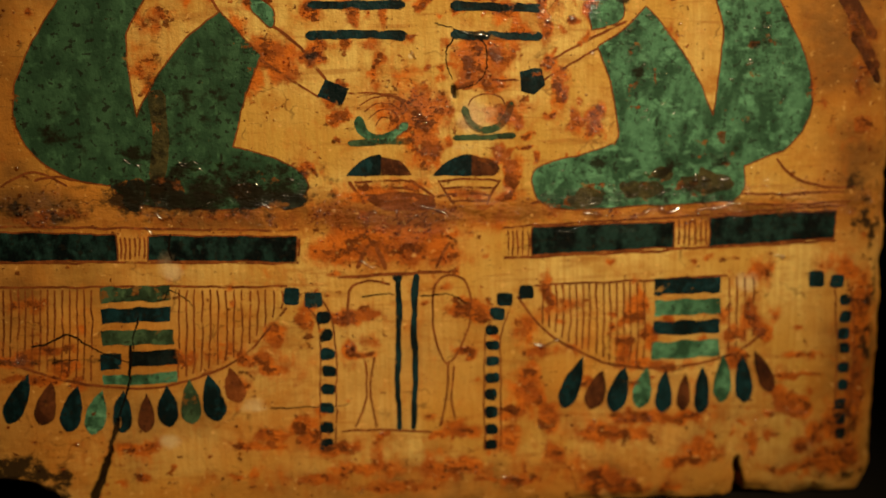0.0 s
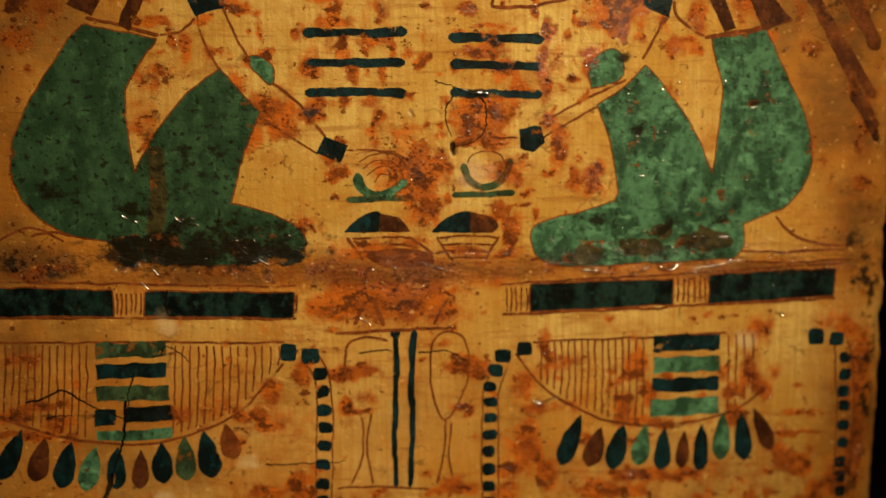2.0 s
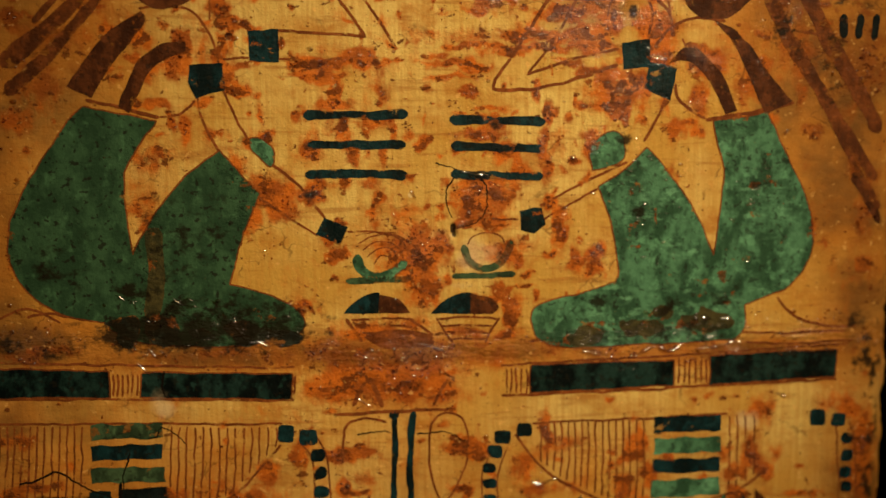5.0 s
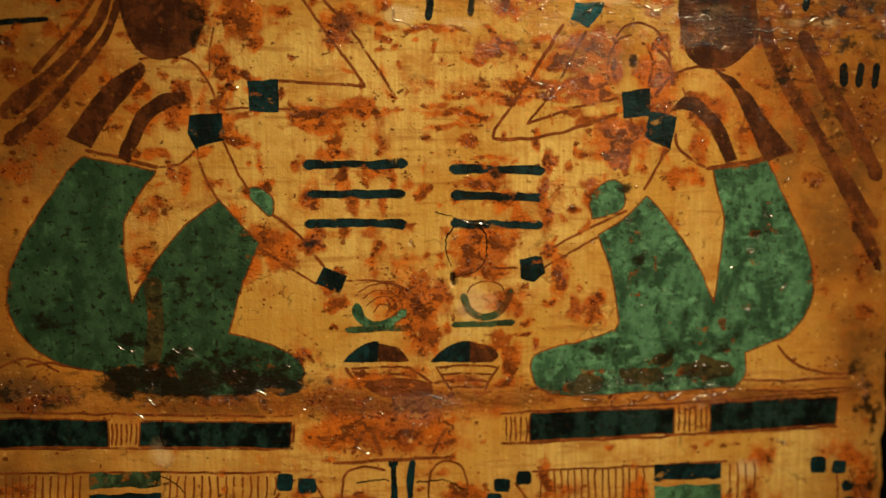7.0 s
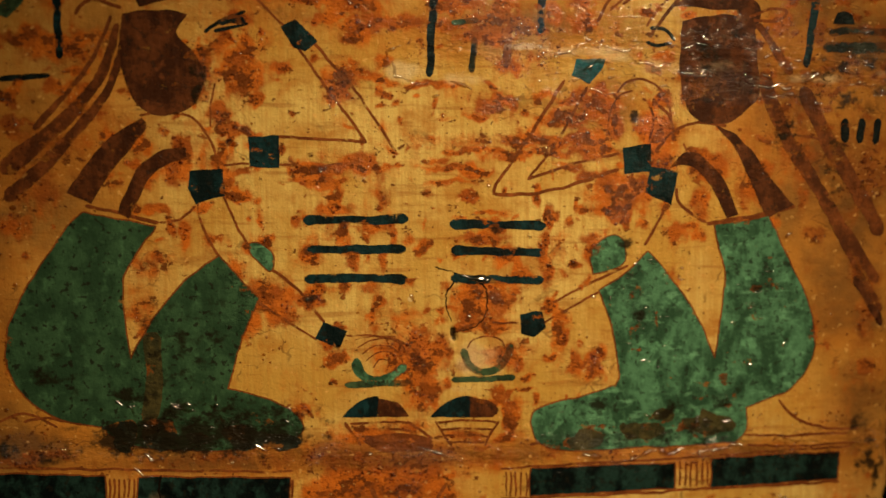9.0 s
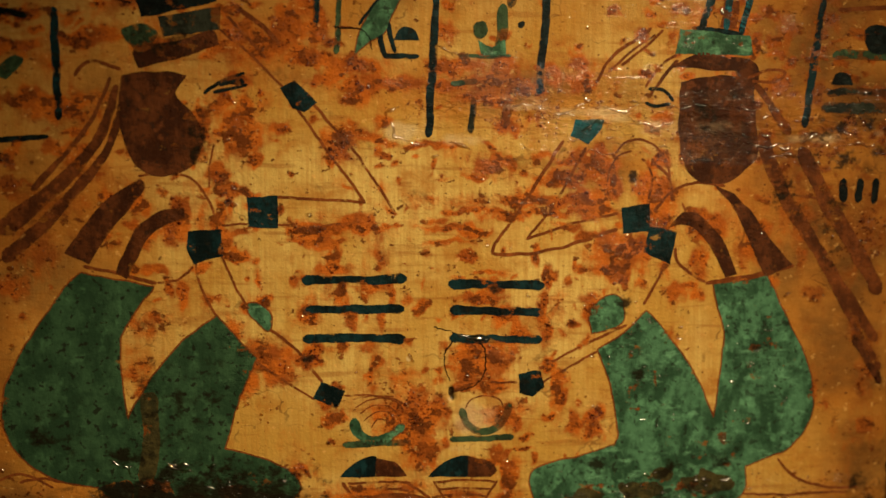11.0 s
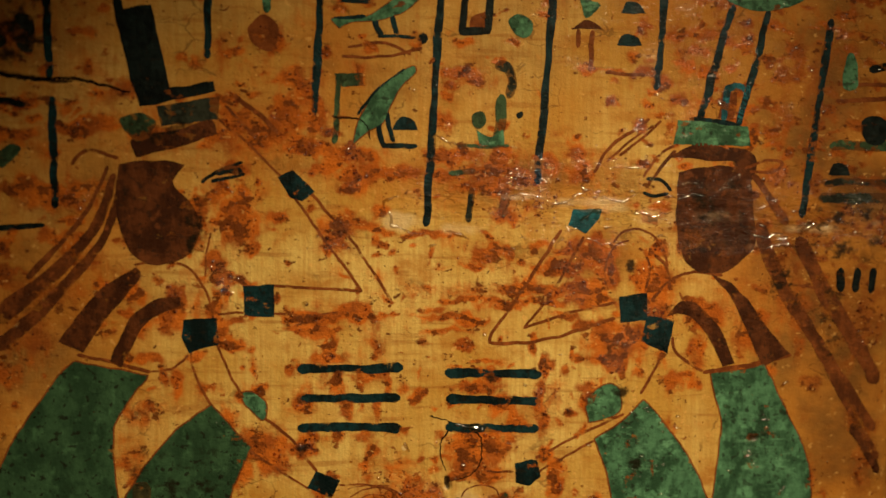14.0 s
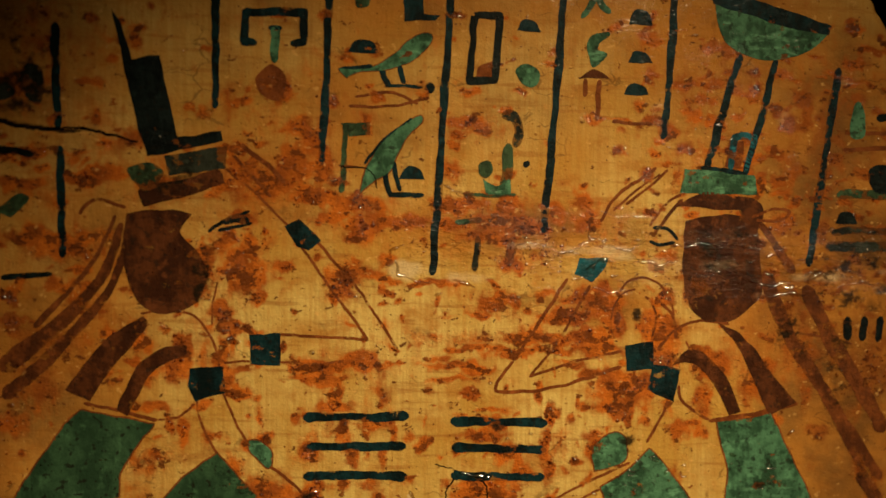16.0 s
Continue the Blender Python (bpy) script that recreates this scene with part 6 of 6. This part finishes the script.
petal(GREEN_OLD, (-13.89, -20.24), (-13.88, -22.62), 1.05, parent=host)
petal(TEAL, (-12.90, -19.96), (-12.53, -22.48), 1.17, parent=host)
petal(RUST, (-11.78, -19.63), (-11.37, -21.52), 1.05, parent=host)
host = stroke("pleated_bowl", RUST, "3.74,-16.26 5.13,-18.01 6.69,-19.17 8.90,-20.20 11.44,-20.51 13.99,-20.28 16.22,-19.65 17.79,-18.42", 0.18, label="faded red outline of a pleated bowl")
stroke("pleat", RUST, "5.13,-15.65 5.16,-16.73 5.10,-17.83", 0.12, parent=host)
stroke("pleat", RUST, "5.50,-15.66 5.53,-16.87 5.47,-18.09", 0.12, parent=host)
stroke("pleat", RUST, "5.87,-15.64 5.90,-17.01 5.84,-18.35", 0.12, parent=host)
stroke("pleat", RUST, "6.24,-15.65 6.28,-17.14 6.22,-18.65", 0.12, parent=host)
stroke("pleat", RUST, "6.61,-15.63 6.65,-17.28 6.59,-18.91", 0.12, parent=host)
stroke("pleat", RUST, "6.99,-15.64 7.02,-17.35 6.97,-19.12", 0.12, parent=host)
stroke("pleat", RUST, "7.36,-15.61 7.40,-17.46 7.35,-19.29", 0.12, parent=host)
stroke("pleat", RUST, "7.73,-15.63 7.77,-17.53 7.72,-19.46", 0.12, parent=host)
stroke("pleat", RUST, "8.10,-15.60 8.15,-17.61 8.10,-19.63", 0.12, parent=host)
stroke("pleat", RUST, "8.48,-15.62 8.53,-17.71 8.48,-19.80", 0.12, parent=host)
stroke("pleat", RUST, "8.85,-15.59 8.90,-17.79 8.86,-20.01", 0.12, parent=host)
stroke("pleat", RUST, "9.22,-15.61 9.28,-17.80 9.24,-20.05", 0.12, parent=host)
stroke("pleat", RUST, "9.60,-15.58 9.66,-17.81 9.62,-20.10", 0.12, parent=host)
stroke("pleat", RUST, "9.97,-15.60 10.04,-17.86 10.00,-20.14", 0.12, parent=host)
stroke("pleat", RUST, "10.35,-15.57 10.41,-17.87 10.38,-20.19", 0.12, parent=host)
stroke("pleat", RUST, "10.72,-15.59 10.79,-17.88 10.77,-20.23", 0.12, parent=host)
stroke("pleat", RUST, "15.45,-15.53 15.55,-17.55 15.54,-19.63", 0.12, parent=host)
stroke("pleat", RUST, "15.87,-15.51 15.96,-17.50 15.96,-19.51", 0.12, parent=host)
stroke("pleat", RUST, "16.34,-15.52 16.44,-17.36 16.43,-19.24", 0.12, parent=host)
stroke("pleat", RUST, "16.82,-15.50 16.91,-17.18 16.90,-18.87", 0.12, parent=host)
fill("stripe", TEAL, "11.29,-15.51* 15.04,-15.45* 15.06,-16.34* 11.30,-16.38*", rough=0.16, parent=host)
fill("stripe", GREEN, "11.28,-16.70* 15.01,-16.62* 15.03,-17.50* 11.29,-17.58*", rough=0.16, parent=host)
fill("stripe", TEAL, "11.23,-17.86* 14.95,-17.79* 14.97,-18.62* 11.25,-18.69*", rough=0.16, parent=host)
fill("stripe", GREEN, "11.19,-19.03* 15.01,-18.90* 15.04,-19.93* 11.21,-20.06*", rough=0.16, parent=host)
petal(TEAL, (7.38, -19.73), (6.32, -22.45), 1.05, parent=host)
petal(BROWN, (8.52, -20.51), (7.81, -22.64), 1.11, parent=host)
petal(TEAL, (9.75, -20.39), (9.08, -22.79), 1.11, parent=host)
petal(GREEN, (10.96, -20.43), (10.58, -22.68), 1.05, parent=host)
petal(TEAL, (12.01, -20.63), (11.90, -22.99), 0.93, parent=host)
petal(BROWN, (13.11, -20.83), (13.02, -22.94), 0.76, parent=host)
petal(TEAL, (14.16, -20.48), (14.06, -23.08), 0.88, parent=host)
petal(GREEN, (15.26, -19.88), (15.27, -22.47), 0.99, parent=host)
petal(TEAL, (16.29, -19.81), (16.57, -22.52), 0.99, parent=host)
petal(BROWN, (17.03, -19.68), (18.08, -21.99), 0.88, parent=host)

# strings of beads
host = stroke("bead_string", RUST, "-6.85,-15.79 -6.29,-17.03 -6.09,-18.90 -6.12,-21.40 -6.35,-24.42", 0.11, label="faded red edge of a bead string")
stroke("string_edge", RUST, "-7.47,-16.54 -6.99,-17.32 -6.93,-19.49 -7.14,-24.39", 0.11, parent=host)
bead(TEAL, -8.28, -15.90, 0.82, 0.93, parent=host)
bead(TEAL, -7.13, -16.09, 0.93, 0.82, parent=host)
bead(TEAL, -6.69, -17.11, 0.73, 0.64, parent=host)
bead(TEAL, -6.54, -18.07, 0.73, 0.64, parent=host)
bead(TEAL, -6.52, -19.13, 0.73, 0.64, parent=host)
bead(TEAL, -6.50, -20.07, 0.73, 0.64, parent=host)
bead(TEAL, -6.56, -21.07, 0.73, 0.64, parent=host)
bead(TEAL, -6.66, -22.11, 0.73, 0.64, parent=host)
bead(TEAL, -6.70, -23.19, 0.73, 0.64, parent=host)
bead(TEAL, -6.80, -24.18, 0.73, 0.64, parent=host)
host = stroke("bead_string", RUST, "2.75,-24.97 2.81,-21.42 2.83,-18.57 3.43,-16.71", 0.11, label="faded red edge of a bead string")
stroke("string_edge", RUST, "1.90,-24.77 1.91,-21.07 2.03,-18.23 2.66,-16.84", 0.11, parent=host)
bead(TEAL, 4.21, -16.02, 0.82, 0.76, parent=host)
bead(TEAL, 3.06, -16.39, 0.88, 0.76, parent=host)
bead(TEAL, 2.66, -17.16, 0.82, 0.70, parent=host)
bead(TEAL, 2.40, -18.08, 0.70, 0.58, parent=host)
bead(TEAL, 2.36, -18.90, 0.70, 0.58, parent=host)
bead(TEAL, 2.36, -19.72, 0.70, 0.58, parent=host)
bead(TEAL, 2.35, -20.67, 0.70, 0.58, parent=host)
bead(TEAL, 2.31, -21.63, 0.70, 0.58, parent=host)
bead(TEAL, 2.30, -22.65, 0.70, 0.58, parent=host)
bead(TEAL, 2.29, -23.65, 0.70, 0.58, parent=host)
bead(TEAL, 2.28, -24.56, 0.70, 0.58, parent=host)
host = stroke("bead_string", RUST, "22.21,-16.00 22.70,-17.93 22.77,-21.83 22.67,-25.15", 0.11, label="faded red edge of a bead string")
stroke("string_edge", RUST, "21.51,-16.30 21.72,-19.19 21.81,-22.46 21.66,-24.94", 0.11, parent=host)
bead(TEAL, 20.42, -15.79, 0.88, 0.88, parent=host)
bead(TEAL, 21.65, -15.89, 0.76, 0.76, parent=host)
bead(TEAL, 22.16, -16.95, 0.64, 0.64, parent=host)
bead(TEAL, 22.14, -17.91, 0.64, 0.64, parent=host)
bead(TEAL, 22.12, -18.88, 0.64, 0.64, parent=host)
bead(TEAL, 22.16, -19.69, 0.64, 0.64, parent=host)
bead(TEAL, 22.19, -20.83, 0.64, 0.64, parent=host)
bead(TEAL, 22.24, -21.81, 0.64, 0.64, parent=host)
bead(TEAL, 22.13, -22.96, 0.64, 0.64, parent=host)
bead(TEAL, 22.11, -23.79, 0.64, 0.64, parent=host)
bead(TEAL, 22.15, -24.73, 0.64, 0.64, parent=host)

# lotus stems between the strings
stroke("stem", TEAL, "-2.66,-14.88 -2.65,-17.15 -2.79,-20.26 -2.78,-23.51", 0.32, 0.29, label="blue-black painted stem")
stroke("stem", TEAL, "-1.63,-14.84 -1.82,-16.55 -1.84,-20.30 -2.01,-23.48", 0.35, 0.32, label="blue-black painted stem")
stroke("stem", TEAL, "-2.93,-15.05 -2.42,-15.06", 0.53)
stroke("lotus_line", RUST, "-0.86,-17.20 -0.68,-15.51 0.09,-14.98 1.00,-15.41 1.18,-17.27 0.64,-18.97 -0.14,-19.79 -0.68,-18.61", 0.15, closed=True)
stroke("lotus_line", RUST, "-5.35,-17.53 -5.26,-15.69 -4.34,-15.16 -3.03,-15.38", 0.18)
stroke("lotus_line", RUST, "-4.71,-19.10 -4.47,-20.20 -4.65,-22.09 -5.20,-23.22", 0.15)
stroke("lotus_line", RUST, "-3.99,-19.34 -4.34,-21.15 -4.04,-23.27", 0.15)
stroke("lotus_line", RUST, "0.01,-19.73 -0.18,-21.63 -0.58,-23.41", 0.15)
stroke("lotus_line", RUST, "0.28,-19.99 0.10,-21.64 0.29,-23.25", 0.15)
stroke("lotus_line", RUST, "-5.92,-23.45 -3.61,-23.41 -0.99,-23.71", 0.15)
stroke("lotus_line", RUST, "-4.80,-14.51 -4.23,-13.32 -3.87,-13.27 -3.25,-14.62", 0.29)
stroke("lotus_line", RUST, "-0.60,-14.57 -0.04,-13.55 0.12,-13.31", 0.22)
stroke("lotus_line", RUST, "-5.55,-18.91 -4.71,-19.26 -3.95,-19.03", 0.29)


def crack(text, width):
    """A jagged hairline crack in the gesso, its shade painted as a black ribbon."""
    rng = random.Random(len(text) * 7 + int(width * 1000))
    p = spline(text, False, 0.09)
    p = waver(p, 0.16, rng.uniform(0, 50)) + np.array([[rng.uniform(-1, 1), rng.uniform(-1, 1)] for _ in p]) * 0.028
    return ribbon("crack", CRACK, p, width, width * 0.5, lift=0.019)


# open cracks
crack("-21.91,-18.18 -20.89,-17.97 -20.00,-17.61 -19.17,-18.15 -18.47,-18.48 -17.62,-18.87 -16.86,-19.21", 0.11)
crack("-16.80,-18.29 -16.88,-19.45 -17.14,-20.68 -17.55,-21.59 -17.89,-22.99", 0.16)
crack("-16.28,-16.73 -16.66,-17.93 -16.85,-19.15", 0.09)
crack("-15.39,-16.00 -14.89,-15.86 -14.63,-15.42 -13.78,-15.89 -13.37,-16.36", 0.08)
crack("-14.33,-12.44 -14.49,-13.18 -14.41,-13.84", 0.15)
crack("0.45,-2.16 1.55,-2.60 2.14,-3.19 2.26,-4.07 1.85,-4.83 0.88,-5.17", 0.09)
crack("0.59,-2.37 0.21,-3.18 0.15,-4.05 0.44,-4.64", 0.08)
crack("-0.42,-1.87 0.45,-2.10", 0.07)
crack("-4.61,-16.10 -3.40,-15.89 -2.80,-15.97", 0.09)
crack("-1.60,-16.07 -0.08,-15.99 1.13,-16.49", 0.08)
crack("-9.65,-21.96 -7.23,-21.99 -5.41,-21.94", 0.07)
crack("-21.89,15.03 -19.94,14.54 -18.36,14.58 -16.51,14.40 -15.05,14.00", 0.18)
crack("-5.40,13.10 -4.29,12.99 -3.73,12.63 -3.50,11.94", 0.09)
crack("-20.98,-19.15 -20.68,-19.01 -19.52,-18.99", 0.07)


# worn brown places on the foot of the verdigris garment
fill("worn_patch", OLIVE, "9.10,-10.42 10.01,-10.13 11.38,-10.28 11.86,-10.84 10.94,-11.13 9.57,-10.92", lift=0.021, rough=0.45)
fill("worn_patch", OLIVE, "12.61,-10.18 13.67,-9.78 14.91,-9.98 15.54,-10.55 14.94,-11.03 13.39,-10.87", lift=0.021, rough=0.45)
fill("worn_patch", OLIVE, "6.39,-10.85 7.59,-10.51 8.50,-10.77 8.21,-11.37 6.85,-11.41", lift=0.021, rough=0.45)
fill("worn_patch", OLIVE, "10.92,-9.85 11.52,-9.49 12.14,-9.75 11.84,-10.17", lift=0.021, rough=0.45)

# dirt crusts under the deep green garment
fill("dirt_crust", FADED, "-17.16,-9.96 -16.64,-10.24 -16.42,-11.00 -15.92,-11.13 -15.51,-10.55 -15.37,-9.91 -15.78,-9.61 -16.62,-9.71", lift=0.026, rough=0.3)
fill("dirt_crust", FADED, "-15.32,-10.03 -15.07,-10.80 -14.44,-11.16 -13.86,-10.82 -13.47,-10.13 -13.97,-9.77 -14.81,-9.69", lift=0.026, rough=0.3)
fill("dirt_crust", FADED, "-13.14,-10.43 -12.53,-10.80 -11.96,-10.57 -12.29,-10.15", lift=0.026, rough=0.3)
fill("dirt_crust", FADED, "-11.30,-10.17 -10.61,-11.02 -10.04,-11.21 -9.18,-11.08 -8.32,-11.19 -7.39,-10.91 -7.73,-10.43 -8.88,-10.52 -10.01,-10.02", lift=0.026, rough=0.3)


def resin_ridge(text, width):
    """A thin raised fold of clear resin: a low uneven dome that breaks off here and there."""
    COUNT[0] += 1
    p = waver(spline(text, False, 0.05), 0.35, COUNT[0] * 1.3)
    d = np.gradient(p, axis=0)
    d /= np.maximum(np.hypot(d[:, 0], d[:, 1]), 1e-9)[:, None]
    side = np.stack([-d[:, 1], d[:, 0]], 1)
    s = np.linspace(0, 1, len(p))
    run = np.r_[0, np.cumsum(np.hypot(*np.diff(p, axis=0).T))]
    w = width * 1.5 * np.sqrt(np.clip(4 * s * (1 - s), 0.02, 1)) * np.clip(0.9 + 1.3 * fbm(run * 2.1 + COUNT[0] * 3.7, s * 0, 151, 3), 0.15, 2)
    u = np.array([-0.5, -0.3, -0.1, 0.1, 0.3, 0.5])
    x, z = (p[:, [k]] + side[:, [k]] * w[:, None] * u for k in (0, 1))
    y = -(height(x, z) + 0.018 + 0.38 * w[:, None] * np.cos(u * np.pi))
    bm = bmesh.new()
    grid = [[bm.verts.new((a / 100, b / 100, LEVEL + c / 100)) for a, b, c in zip(*row)] for row in zip(x, y, z)]
    for r0, r1 in zip(grid, grid[1:]):
        for k in range(5):
            bm.faces.new((r0[k], r0[k + 1], r1[k + 1], r1[k])).smooth = True
    ob = part("resin_ridge", bm, FOLD, panel)
    dress(ob.data)
    return ob


# folds of resin along the two joints
resin_ridge("6.98,8.22 7.91,8.42 8.78,8.37", 0.13)
resin_ridge("9.21,8.57 10.53,8.42 11.85,8.60", 0.11)
resin_ridge("7.06,7.09 8.22,6.99 9.09,7.22", 0.09)
resin_ridge("7.89,9.34 9.06,9.13 10.22,9.54", 0.08)
resin_ridge("10.81,8.87 12.27,9.39 13.75,9.18", 0.07)
resin_ridge("15.73,7.56 16.78,7.37 17.82,7.58", 0.1)
resin_ridge("18.72,7.76 19.46,8.05 19.83,7.71", 0.22)
resin_ridge("16.96,6.60 17.69,7.01 18.60,6.90", 0.16)
resin_ridge("20.39,7.37 21.90,7.62 22.83,7.39", 0.13)
resin_ridge("19.58,8.85 20.34,8.69", 0.09)
resin_ridge("0.46,7.49 0.88,7.27 1.36,7.16", 0.14)
resin_ridge("-2.64,8.51 -2.37,7.68 -1.24,7.30 -0.62,7.48", 0.1)
resin_ridge("7.25,-11.84 7.76,-11.73 8.28,-11.90", 0.26)
resin_ridge("9.74,-12.05 10.96,-11.74 11.88,-11.95 12.86,-11.60", 0.24)
resin_ridge("13.42,-11.86 14.65,-11.76 15.88,-11.48", 0.1)
resin_ridge("-4.28,-11.64 -3.84,-11.53", 0.16)
resin_ridge("-3.11,-11.60 -2.67,-11.49", 0.14)
resin_ridge("-1.49,-11.28 -0.76,-11.42 0.07,-11.80", 0.12)
resin_ridge("-15.81,-11.13 -15.43,-11.32 -14.31,-11.49", 0.1)
resin_ridge("-11.18,-11.18 -10.04,-11.06 -8.32,-11.36", 0.07)
resin_ridge("-13.94,-8.83 -13.10,-9.14 -12.54,-9.15", 0.09)
resin_ridge("-16.72,-8.58 -15.90,-8.97 -15.63,-9.32", 0.07)
resin_ridge("-15.73,-12.02 -15.13,-12.45 -14.74,-12.58", 0.08)
resin_ridge("-10.04,-11.06 -10.62,-11.55", 0.07)
resin_ridge("17.96,-14.47 18.44,-14.39 18.79,-14.52", 0.16)
resin_ridge("4.50,-18.94 5.28,-19.03 6.12,-18.80", 0.09)
resin_ridge("-5.75,-14.37 -4.55,-14.22 -3.81,-14.48", 0.07)
resin_ridge("-0.51,12.27 0.20,12.01 0.63,11.73", 0.07)
resin_ridge("2.83,8.23 3.95,9.38 5.54,9.11 7.13,9.36", 0.07)
resin_ridge("7.66,11.14 8.84,10.73 10.00,10.78", 0.06)
resin_ridge("5.55,8.69 6.56,8.93 7.14,8.62", 0.06)
resin_ridge("-2.56,8.17 -2.85,8.87 -2.15,9.30", 0.12)


def short_folds(count, west, east, south, north, size):
    """Short glossy wrinkles of resin, mostly level, strewn over a field of the panel."""
    rng = random.Random(int(count + 7 * west + 31 * south))
    for _ in range(count):
        x, z, long = rng.uniform(west, east), rng.uniform(south, north), size * rng.uniform(0.5, 1.5)
        rise = rng.uniform(-0.3, 0.3) * long
        resin_ridge(f"{x:.2f},{z:.2f} {x + long / 2:.2f},{z + rise:.2f} {x + long:.2f},{z + rise * 0.4:.2f}", rng.uniform(0.05, 0.11))


short_folds(26, 9.0, 12.5, -7.5, -1.5, 0.30)
short_folds(22, 14.8, 18.6, -7.5, 0.0, 0.30)
short_folds(18, 5.0, 16.0, -11.4, -9.6, 0.40)
short_folds(20, -16.5, -8.0, -11.0, -8.6, 0.40)
short_folds(30, 6.0, 23.0, 7.2, 10.2, 0.50)
short_folds(26, 10.0, 23.0, 11.0, 20.0, 0.35)
short_folds(22, -12.0, -6.0, 2.0, 11.0, 0.20)
short_folds(24, -1.0, 11.0, -6.0, 7.0, 0.22)
resin_ridge("0.87,-2.28 1.60,-2.46 2.24,-2.58", 0.22)
resin_ridge("-1.88,-3.36 -1.53,-3.59", 0.2)

# ---- drops of hardened resin along the stains and the ridges ----
def resin_drops(count):
    rng = np.random.default_rng(11)
    x, z = rng.uniform(-23.5, 23.5, 400000), rng.uniform(-27, 23, 400000)
    chance = 0.02 + np.clip(stain(x, z) - 0.3, 0, 1) * 0.9 + np.clip(ridge_mask(x, z), 0, 1) * 0.45
    chance *= np.clip(fbm(x * 0.9, z * 0.9, 101, 3) * 3.2, 0, 1) ** 1.3
    left, right = edges(z)
    keep = (rng.uniform(0, 1, len(x)) < chance) & (x > left + 0.6) & (x < right - 0.6) & (z < 22)
    x, z = x[keep][:count], z[keep][:count]
    n, sides = len(x), 9
    r = np.clip(np.exp(rng.normal(-3.3, 0.4, n)), 0.022, 0.14)
    tall, lean = r * rng.uniform(0.18, 0.42, n), rng.uniform(0.55, 1.5, n)
    y = -(height(x, z) + 0.004)
    turn = np.arange(sides) * 2 * np.pi / sides
    rings = []
    for k, lift in ((1.0, -0.25), (0.88, 0.35), (0.55, 0.8)):
        wob = 1 + 0.25 * (rng.uniform(0, 1, (n, sides)) - 0.5)
        rings.append(np.stack([x[:, None] + r[:, None] * k * wob * np.cos(turn) * lean[:, None],
                               (y - tall * lift)[:, None] + 0 * turn,
                               z[:, None] + r[:, None] * k * wob * np.sin(turn)], -1))
    tops = np.stack([x, y - tall, z], -1)[:, None]
    verts = np.concatenate([*rings, tops], 1).reshape(-1, 3)
    verts = np.stack([verts[:, 0] / 100, verts[:, 1] / 100, LEVEL + verts[:, 2] / 100], 1)
    per, faces = 3 * sides + 1, []
    one = []
    for a in range(sides):
        b = (a + 1) % sides
        for k in range(2):
            one += [(k * sides + a, k * sides + b, (k + 1) * sides + b), (k * sides + a, (k + 1) * sides + b, (k + 1) * sides + a)]
        one.append((2 * sides + a, 2 * sides + b, 3 * sides))
    faces = (np.array(one)[None] + per * np.arange(n)[:, None, None]).reshape(-1, 3)
    mesh = bpy.data.meshes.new("resin")
    mesh.from_pydata(verts.tolist(), [], faces.tolist())
    dress(mesh)
    ob = link("resin", mesh, RESIN, panel, "glossy amber drops of hardened resin")
    tagged(ob, kind="stuff")


resin_drops(8000)
